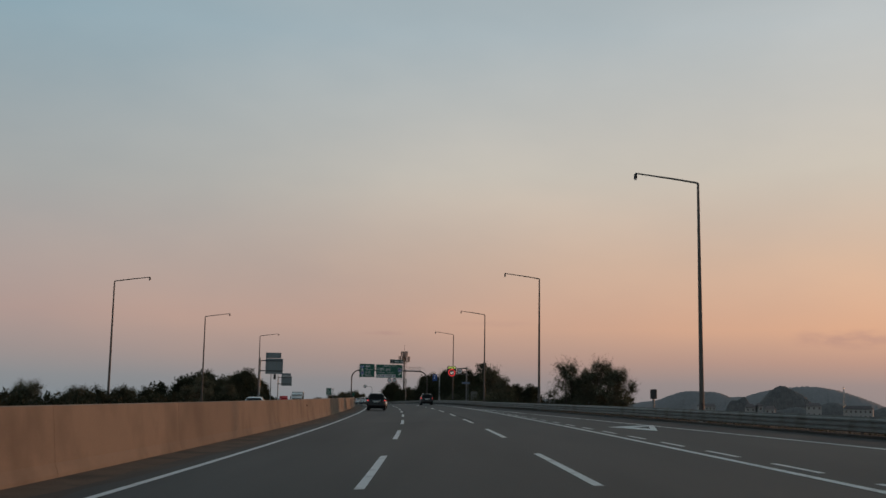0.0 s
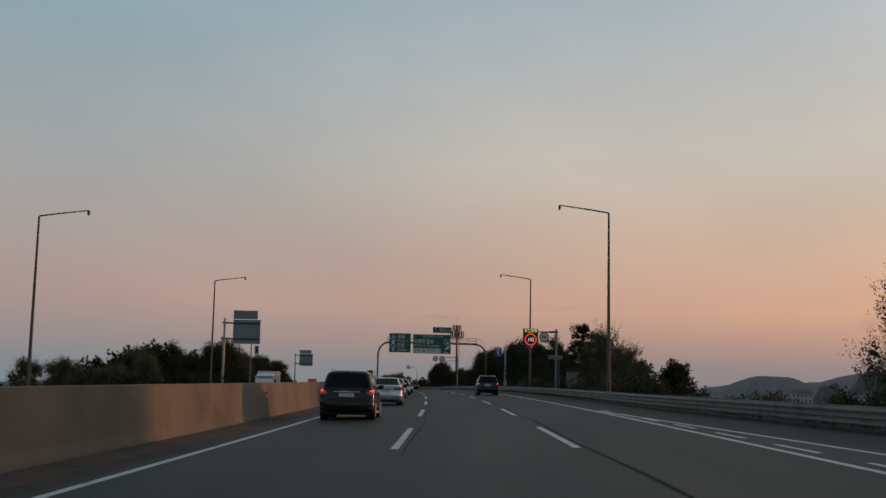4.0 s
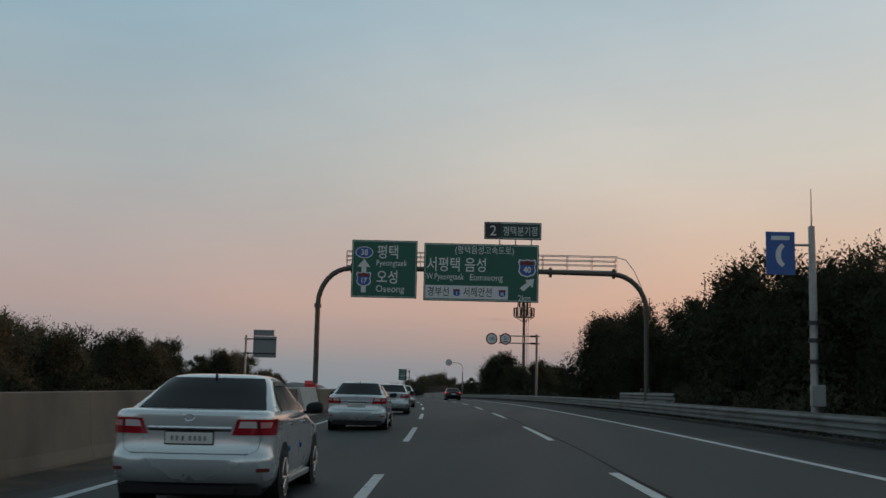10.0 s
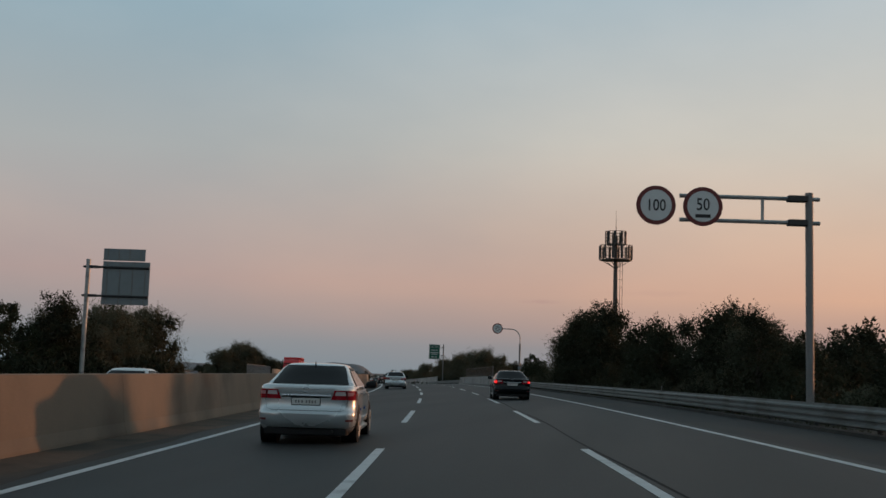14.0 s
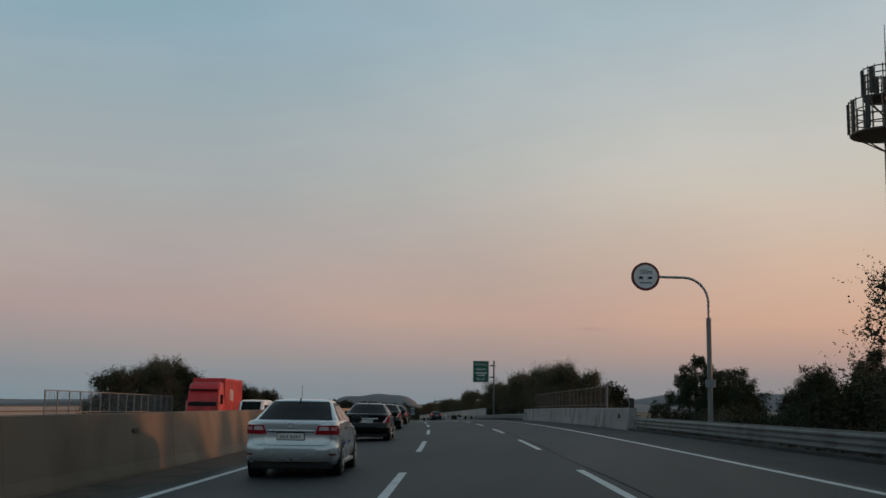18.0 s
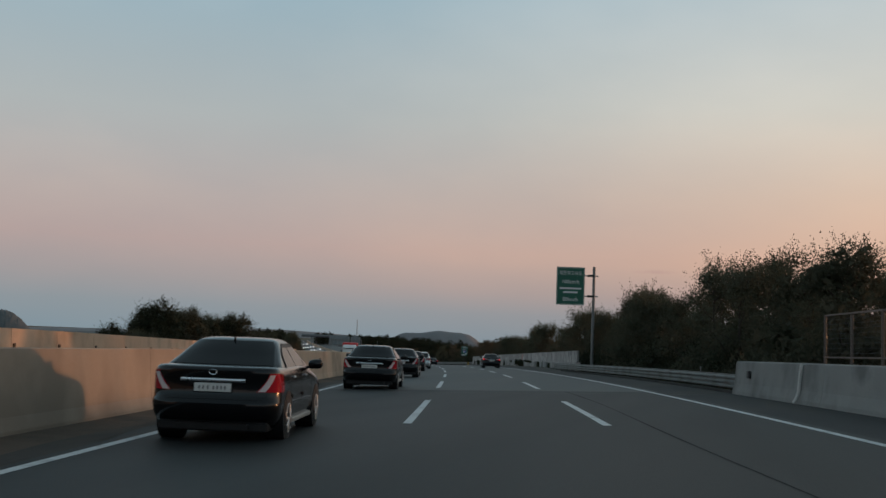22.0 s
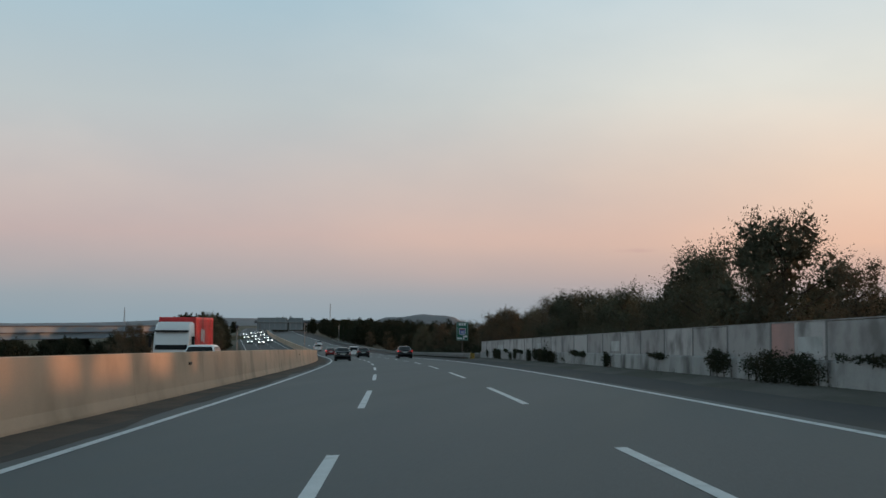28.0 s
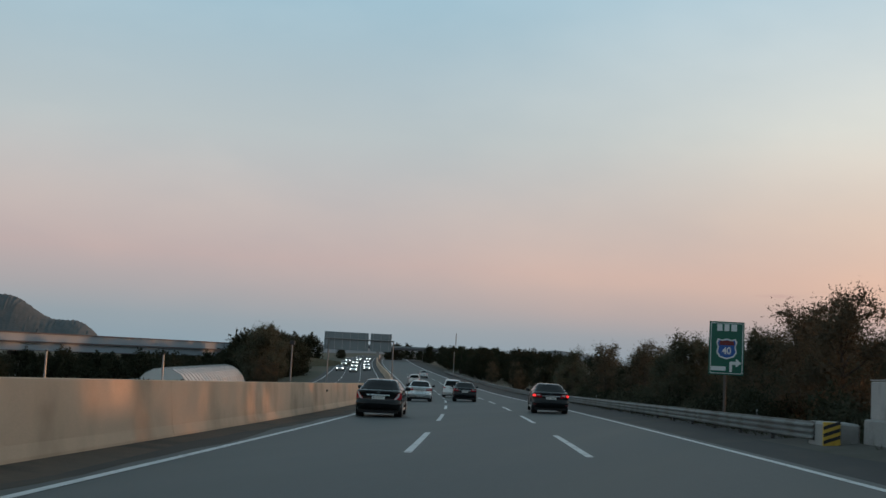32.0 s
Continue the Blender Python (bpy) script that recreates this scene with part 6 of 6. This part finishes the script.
shrub_row(514, 640, 3.2, 11.2, 15.0, 1.4, 3.0)
shrub_row(644, 760, 2.4, 10.8, 14.5, 1.0, 2.6)


def wall_plant(s0, s1, z0, z1, deep=.22):
    """A climbing plant on the face of the noise wall: stems and a cover of small leaf sprays with a ragged outline."""
    rng = np.random.default_rng(int(s0 * 10))
    long, mid = s1 - s0, (s0 + s1) / 2
    t = thing("wall_plant", stand(mid, 9.27), "dark climbing plant on the face of the noise wall", "climbing plant", "plants on the noise wall")
    for y in steps(-long / 2 + .2, long / 2 - .2, .7):
        q = y + rng.normal(0, .15)
        stem = Geo().tube([(-.02, y, .05 if z0 < .4 else z0 + .06), (-.05, (y + q) / 2, (z0 + z1) / 2), (-.04, q, z1 - .1)], [.018, .013, .006], 5)
        part("stem", stem, BARK, t)
    n = int(long * (z1 - z0) * 1300) + 80
    y, z = rng.uniform(-1, 1, n), rng.uniform(0, 1, n)
    lump = .62 + .30 * np.sin(y * long * 1.3 + s0) + .2 * np.sin(y * long * 3.1)
    keep = (np.abs(y) ** 4 + np.abs(2 * z - 1) ** 2.2 < lump + rng.normal(0, .13, n)) | (rng.random(n) < .04)
    y, z = y[keep] * long / 2 + rng.normal(0, .06, keep.sum()), z0 + z[keep] * (z1 - z0) + rng.normal(0, .03, keep.sum())
    p = np.stack([-np.abs(rng.normal(0, deep * .5, len(y))).clip(0, deep * .9), y, z], 1)
    v = spray(rng, p, np.tile((-.5, 0, 0), (len(p), 1)), .065, .1)
    part("leaves", raw_mesh("leaves", v.tolist(), [(3 * i, 3 * i + 1, 3 * i + 2) for i in range(len(p))], LEAF), None, t)


for row in ((599.8, 609.8, .1, .92), (627.4, 632.6, .12, 1.0), (566.2, 568.9, .25, .98), (558.6, 565.0, .05, .95, .3), (590.6, 595.8, .56, .86, .10), (549, 558.6, .62, .84, .10),
            (614.6, 618.9, .66, .88, .10), (618.5, 619.9, .2, 1.0, .14), (622.6, 625.8, .72, .92, .10), (610.8, 612.7, .1, .92, .18), (620.9, 622.3, .1, .75, .15), (627.5, 633, .6, .85, .1),
            (541, 543.2, .1, .7, .18), (531, 533, .1, .6, .15), (574, 577.5, .60, .82, .10), (584.5, 586.2, .1, .8, .14), (636.5, 637.6, .3, .9, .12)):
    wall_plant(*row)

# a second rank closes the mass behind: one thicket
belt_v, belt_f = [], []


def belt(s0, s1, step, u0, u1, top0, top1, kits=THIN, native=7.0):
    s = s0
    while s < s1:
        u, top = rnd.uniform(u0, u1), rnd.uniform(top0, top1)
        z = ground_z(s, u) - .5
        me = rnd.choice(kits)[1]
        co = np.empty(len(me.vertices) * 3)
        me.vertices.foreach_get("co", co)
        m = np.array(stand(s, u, z, rnd.uniform(0, 360), (top - z) / native))
        k = len(belt_v)
        belt_v.extend((co.reshape(-1, 3) @ m[:3, :3].T + m[:3, 3]).tolist())
        belt_f.extend([(k + 3 * i, k + 3 * i + 1, k + 3 * i + 2) for i in range(len(co) // 9)])
        s += step * rnd.uniform(.7, 1.3)


belt(166, 226, 4.6, 16.5, 20, 2.6, 3.9)
belt(226, 276, 4.2, 16, 20, 4.6, 6.0)
belt(312, 338, 4.4, 15, 19, 3.0, 4.4)
belt(362, 376, 4.4, 15, 20, 3.4, 4.6)
belt(376, 392, 4.0, 15, 19, 1.8, 2.6)
belt(472, 528, 4.4, 17, 22, 3.8, 5.0)
belt(584, 636, 5.2, 18, 24, 3.2, 4.6)
belt(680, 760, 5.0, 19, 28, 3.4, 4.8)
belt(740, 900, 6.5, 15, 30, 3.0, 5.0)
belt(850, 980, 6.0, -42, -29, 7.0, 9.6)
belt(730, 900, 4.5, -84, -66, 1.6, 2.8)
belt(860, 985, 7.0, 22, 60, 4.0, 8.0)
belt(880, 1090, 5.0, 13, 42, 4.6, 7.0)
belt(795, 900, 3.6, -62, -30, 2.4, 4.0)
belt(838, 900, 4.0, -40, -25, 5.0, 6.8)
belt(1095, 1180, 6.0, -60, 60, 4.0, 7.5)
belt(222, 350, 5.0, -48, -36, 4.2, 6.4)
belt(60, 190, 4.0, -32, -26, 1.2, 2.4, THIN_SHRUBS, 2.3)
belt(190, 372, 3.4, -28.5, -25.5, 1.5, 3.2, THIN_SHRUBS, 2.3)
belt(507, 600, 3.0, -27, -25, 1.8, 3.2, THIN_SHRUBS, 2.3)
belt(650, 740, 3.5, -31, -26, .2, 1.4, THIN_SHRUBS, 2.3)
tagged(new("tree_belt", raw_mesh("tree_belt", belt_v, belt_f, LEAF)), "dark belt of trees standing behind the roadside rows", "trees", kind="stuff")

# beyond the oncoming carriageway
LG = "trees beyond the oncoming lanes"
wood_row(96, 150, 6.5, -38, -30, 2.0, 3.2, (0, 1, 2), 0, LG)
wood_row(150, 176, 4.2, -36, -27, 2.2, 3.4, (0, 1, 2), 0, LG)
wood_row(176, 206, 4.6, -36, -27, 2.8, 4.2, (0, 1, 2, 5), 0, LG)
wood_row(206, 232, 4.2, -36, -27, 4.2, 6.0, (0, 1, 2, 5), 0, LG)
wood_row(232, 330, 4.0, -40, -29, 5.2, 8.4, (0, 1, 2, 5), 0, LG)
wood_row(330, 366, 4.2, -36, -27, 5.0, 7.6, (0, 1, 2), .1, LG)
wood_row(366, 384, 3.4, -33, -28, 6.4, 8.2, (0, 1, 2), 0, LG)
wood_row(448, 468, 2.4, -32, -26, 5.0, 7.7, (2, 0), 0, LG)
wood_row(507, 517, 2.8, -29, -26, 2.8, 3.8, (2, 0), 0, LG)
wood_row(517, 553, 2.6, -30, -26, 4.6, 6.3, (2, 0), 0, LG)
wood_row(553, 599, 3.4, -30, -26, 3.7, 5.2, (2, 0, 3), 0, LG)
plant(PINES[1], "pine", 607.0, -28.0, 4.6, 0, "small dark pine beyond the oncoming lanes", "tree", LG, 7.0)
plant(TREES[4], "tree", 661.0, -27.5, 4.6, 60, "tree with leaves turning brown", "tree", LG, 7.0)
plant(TREES[4], "tree", 671.0, -31.0, 4.2, 190, "tree with leaves turning brown", "tree", LG, 7.0)
for s, u, top, i in ((803, -29.0, 8.6, 2), (811, -30.0, 9.8, 2), (820, -29.5, 8.8, 4)):
    plant(TREES[i], "tree", s, u, top, s * 29 % 360, TREE_LABEL[i], "tree", LG, 7.0)
wood_row(828, 885, 5.0, -31, -27, 6.4, 8.0, (0, 2), .2, LG)
wood_row(880, 980, 8.0, 15, 30, 4.8, 7.0, (0, 1), .7, "trees far ahead")
for s, u, top in ((788, -27.5, 3.9), (796, -26.5, 3.2), (806, -28.5, 3.6), (770, 16, 3.4), (800, 17, 3.6), (812, 15, 3.0), (838, 18, 4.2), (862, 16, 3.8)):
    plant(TREES[4], "tree", s, u, top, s * 31 % 360, "low tree with leaves turning brown", "tree", LG if u < 0 else "trees far ahead", 7.0)

# dry grass on the verge
rng = np.random.default_rng(77)
gv, gfc = [], []
for i in range(9000):
    s = rng.uniform(-20, 760)
    if BRIDGE[0] < s < BRIDGE[1]:
        continue
    lo_u = 9.75 if NOISE[0] < s < NOISE[1] else rail_u(s) + .05
    u = lo_u + abs(rng.normal(0, 1.3))
    if rng.random() < .16 and NOISE[0] < s < NOISE[1]:
        u = 9.22 - abs(rng.normal(0, .18))
    p = at(s, u, -.08)
    for _ in range(4):
        h, a, w = rng.uniform(.10, .42), rng.uniform(0, 6.28), rng.uniform(.006, .016)
        dx, dy, ln = math.cos(a), math.sin(a), rng.normal(0, .12, 2)
        q = Vector((rng.normal(0, .09), rng.normal(0, .09), 0)) + p
        k = len(gv)
        gv += [(q.x - dx * w, q.y - dy * w, q.z), (q.x + dx * w, q.y + dy * w, q.z), (q.x + ln[0], q.y + ln[1], q.z + h)]
        gfc.append((k, k + 1, k + 2))
tagged(new("verge_grass", raw_mesh("verge_grass", gv, gfc, GRASS)), "thin dry grass tufts behind the guardrail", "grass", kind="stuff")
# ================= distance =================
def hill(x, y, length, depth, top, spin, seed, base=-9.0, cover=None, blunt=2.2, wave=1.0):
    """A wooded hill: a long mound with an uneven tree line."""
    rng = np.random.default_rng(seed)
    nu, nv = 170, 22
    ph = rng.uniform(0, 6.28, 6)
    rows = []
    for j in range(nv + 1):
        v = j / nv * 2 - 1
        row = []
        for i in range(nu + 1):
            w = i / nu * 2 - 1
            e = max(0.0, 1 - abs(w) ** blunt) * max(0.0, 1 - v * v)
            e *= .72 + (.18 * math.sin(w * 4 + ph[0]) + .10 * math.sin(w * 9 + ph[1])) * (wave if blunt < 3 else .3)
            z = base + (top - base) * e + (rng.normal(0, 1.0) * (top - base) * .007 if e > .03 else 0)
            row.append((w * length / 2, v * depth / 2, z))
        rows.append(row)
    g = Geo().loft(rows, False, False)
    o = tagged(part("hill", g, cover or HAZE_HILL, smooth=True), "low wooded hill with distance haze in its colour", "hill", "distant hills")
    o.matrix_basis = Matrix.Translation((x, y, 0)) @ Matrix.Rotation(radians(spin), 4, "Z")


# Hill covers carry the haze of distance in their colour.
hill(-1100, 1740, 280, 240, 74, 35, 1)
hill(-760, 2150, 1100, 300, 8, 5, 2, cover=HAZE_FAR_HILL)
hill(-462, 2100, 150, 120, 21, 12, 3, cover=HAZE_FAR_HILL, blunt=5)
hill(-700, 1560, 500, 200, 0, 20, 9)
hill(399, 1773, 190, 160, 51, -12, 4, cover=HAZE_FAR_HILL, wave=.2)
hill(555, 1730, 330, 240, 66, -18, 5, cover=HAZE_FAR_HILL, blunt=1.5, wave=.15)
hill(560, 2050, 700, 200, 42, -15, 12, cover=HAZE_FAR_HILL, wave=.3)
hill(297, 973, 62, 50, 36.5, -15, 6, cover=HAZE_KNOLL, wave=.2)
hill(234, 887, 30, 26, 22, -15, 13, cover=HAZE_KNOLL, wave=.3)
hill(250, 900, 130, 40, 12, -15, 14, cover=HAZE_KNOLL)
hill(330, 880, 120, 40, 16, -22, 15, cover=HAZE_KNOLL)
hill(900, 1500, 700, 300, 30, -30, 7, cover=HAZE_FAR_HILL)
hill(-160, 2300, 700, 300, 10, 0, 8, cover=HAZE_FAR_HILL)
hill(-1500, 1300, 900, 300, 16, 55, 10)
hill(120, 2500, 900, 300, 34, -4, 11, cover=HAZE_FAR_HILL)


def house(x, y, w, d, h, spin, z=-1.6):
    t = thing("house", Matrix.Translation((x, y, z)) @ Matrix.Rotation(radians(spin), 4, "Z"), "small pale house among the fields", "house", "far houses")
    part("wall", Geo().box(-w / 2, -d / 2, 0, w / 2, d / 2, h), HOUSE, t)
    part("roof", Geo().loft([[(-w / 2 - .4, -d / 2 - .4, h), (w / 2 + .4, -d / 2 - .4, h), (w / 2 + .4, d / 2 + .4, h), (-w / 2 - .4, d / 2 + .4, h)],
                             [(-w / 2 + 1, -.1, h + 1.8), (w / 2 - 1, -.1, h + 1.8), (w / 2 - 1, .1, h + 1.8), (-w / 2 + 1, .1, h + 1.8)]]), ROOF, t)
    for x0 in steps(-w / 2 + 1.2, w / 2 - 1.2, 2.4):
        for z0 in steps(1.2, max(1.3, h - 1.8), 2.8):
            part("window", Geo().box(x0 - .45, -d / 2 - .05, z0, x0 + .45, -d / 2 - .005, z0 + 1.1), ROOF, t)


for x, y, w, h, spin in ((162.7, 595.5, 5.0, 8.4, -12), (167.0, 594.7, 2.6, 9.0, 4), (172.5, 593, 5.0, 7.6, -18), (209, 633.4, 8.0, 9.8, -16), (214, 579, 14, 8.2, -24), (164, 699.6, 11, 9.0, -8)):
    house(x, y, w, 6, h, spin, -4.4)


def mast(x, y, h, z=-9):
    t = thing("lattice_mast", Matrix.Translation((x, y, z)), "slim far-off lattice mast", "mast", "far masts")
    for a in range(3):
        c, s = math.cos(a * 2.094), math.sin(a * 2.094)
        part("leg", Geo().tube([(c * 1.2, s * 1.2, 0), (c * .15, s * .15, h)], .12, 5), STEEL, t)
    for k in range(8):
        z0 = h * k / 8
        r = 1.2 - 1.05 * k / 8
        part("brace", Geo().tube([(r * math.cos(a), r * math.sin(a), z0) for a in (0, 2.094, 4.189, 0)], .06, 4), STEEL, t)


mast(-381, 1457, 27)
mast(250, 700, 27)
mast(-520, 1350, 22)

# viaduct beside the road near the end
p1, p0 = Vector((-242, 864, .2)), Vector((-247.6, 786, .1))
back_end = p0 + (p0 - p1) * 1.6
via = thing("viaduct", Matrix(), "pale steel-girder viaduct crossing the low fields", "bridge")
ax = (p1 - back_end)
run = ax.length
cross = Vector((ax.y, -ax.x, 0)).normalized()


def vp(k, off, z):
    return back_end + ax * k + cross * off + Vector((0, 0, z))


def beam_piece(off0, off1, z0, z1, ka=0.0, kb=1.0):
    return Geo().loft([[vp(k, off0, z0), vp(k, off1, z0), vp(k, off1, z1), vp(k, off0, z1)] for k in steps(ka, kb, .25)])


part("parapet", beam_piece(4.5, 4.8, -1.75, -.25), GIRDER, via, "pale parapet with dusk blue in its grey")
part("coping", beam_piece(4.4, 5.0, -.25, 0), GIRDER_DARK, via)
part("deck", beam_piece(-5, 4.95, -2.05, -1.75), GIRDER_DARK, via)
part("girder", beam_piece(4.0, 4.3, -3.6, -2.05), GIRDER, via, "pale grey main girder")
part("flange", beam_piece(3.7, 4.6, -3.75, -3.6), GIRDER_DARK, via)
part("girder", beam_piece(-3.9, -3.6, -3.6, -1.25), GIRDER, via)
for k in (0.12, .38, .64, .97):
    q = vp(k, 0, 0)
    part("pier", Geo().tube([(q.x, q.y, -12), (q.x, q.y, q.z - 3.7)], 1.1, 14), CONCRETE, via)
q = vp(1.0, 0, -2.4)
part("abutment", Geo().box(q.x - 3, q.y - 1, -12, q.x + 5, q.y + 6, q.z + 1.6, .1), CONCRETE, via)
part("bank", Geo().loft([[(q.x - 8, q.y + 5, -12), (q.x + 10, q.y + 5, -12), (q.x + 4, q.y + 5, q.z + 1), (q.x - 3, q.y + 5, q.z + 1)],
                         [(q.x - 16, q.y + 70, -12), (q.x + 16, q.y + 70, -12), (q.x + 6, q.y + 70, q.z - 2), (q.x - 5, q.y + 70, q.z - 2)]]), SOIL, via)

# greenhouse tunnels in the fields
for s, u, l in ((744, -33.5, 42), (738, -41, 34)):
    t = thing("greenhouse", stand(s, u, ground_z(s, u) - .3), "long white plastic greenhouse tunnel", "greenhouse", "greenhouses")
    arc = [(3.4 * math.cos(a), 4.3 * math.sin(a) ** .8) for a in [math.pi * i / 10 for i in range(11)]]
    part("cover", Geo().loft([[(x, y, z) for x, z in arc] for y in steps(0, l, 2)], False, True), SHEET, t)
    for y in steps(0, l, 2):
        part("hoop", Geo().tube([(x * 1.01, y, z * 1.01) for x, z in arc], .04, 5), STEEL, t)

# roadside poles far ahead
for s, u, h in ((697.4, -22.8, 3.0), (695.5, -30.8, 2.8), (902.0, 10.8, 5.4)):
    t = thing("roadside_pole", stand(s, u), "plain pale roadside pole far ahead", "pole", "poles far ahead")
    part("pole", Geo().tube([(0, 0, -1.4), (0, 0, h)], [.085, .07], 8), STEEL, t)
    part("cap", Geo().box(-.09, -.09, h, .09, .09, h + .12, .02), DARK, t)
t = thing("camera_pole", stand(780.0, -22.4), "dark pole with a camera head beyond the oncoming lanes", "camera pole")
part("pole", Geo().tube([(0, 0, -.8), (0, 0, 6.0)], [.13, .10], 10), POST, t, smooth=True)
part("camera_box", Geo().box(-.35, -.3, 5.9, .35, .3, 6.5, .04), DARK, t)
# crossing bridge far ahead
ob = thing("overbridge", stand(1090, 0), "low overbridge across the far carriageways", "bridge")
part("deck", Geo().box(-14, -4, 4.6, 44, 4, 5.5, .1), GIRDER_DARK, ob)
part("parapet", Geo().box(-14, -4.3, 5.5, 44, -4.0, 6.2), SIGN_BACK, ob)
for x in (-7.6, 12):
    part("pier", Geo().box(x - .6, -3, -3, x + .6, 3, 4.6, .05), CONCRETE, ob)
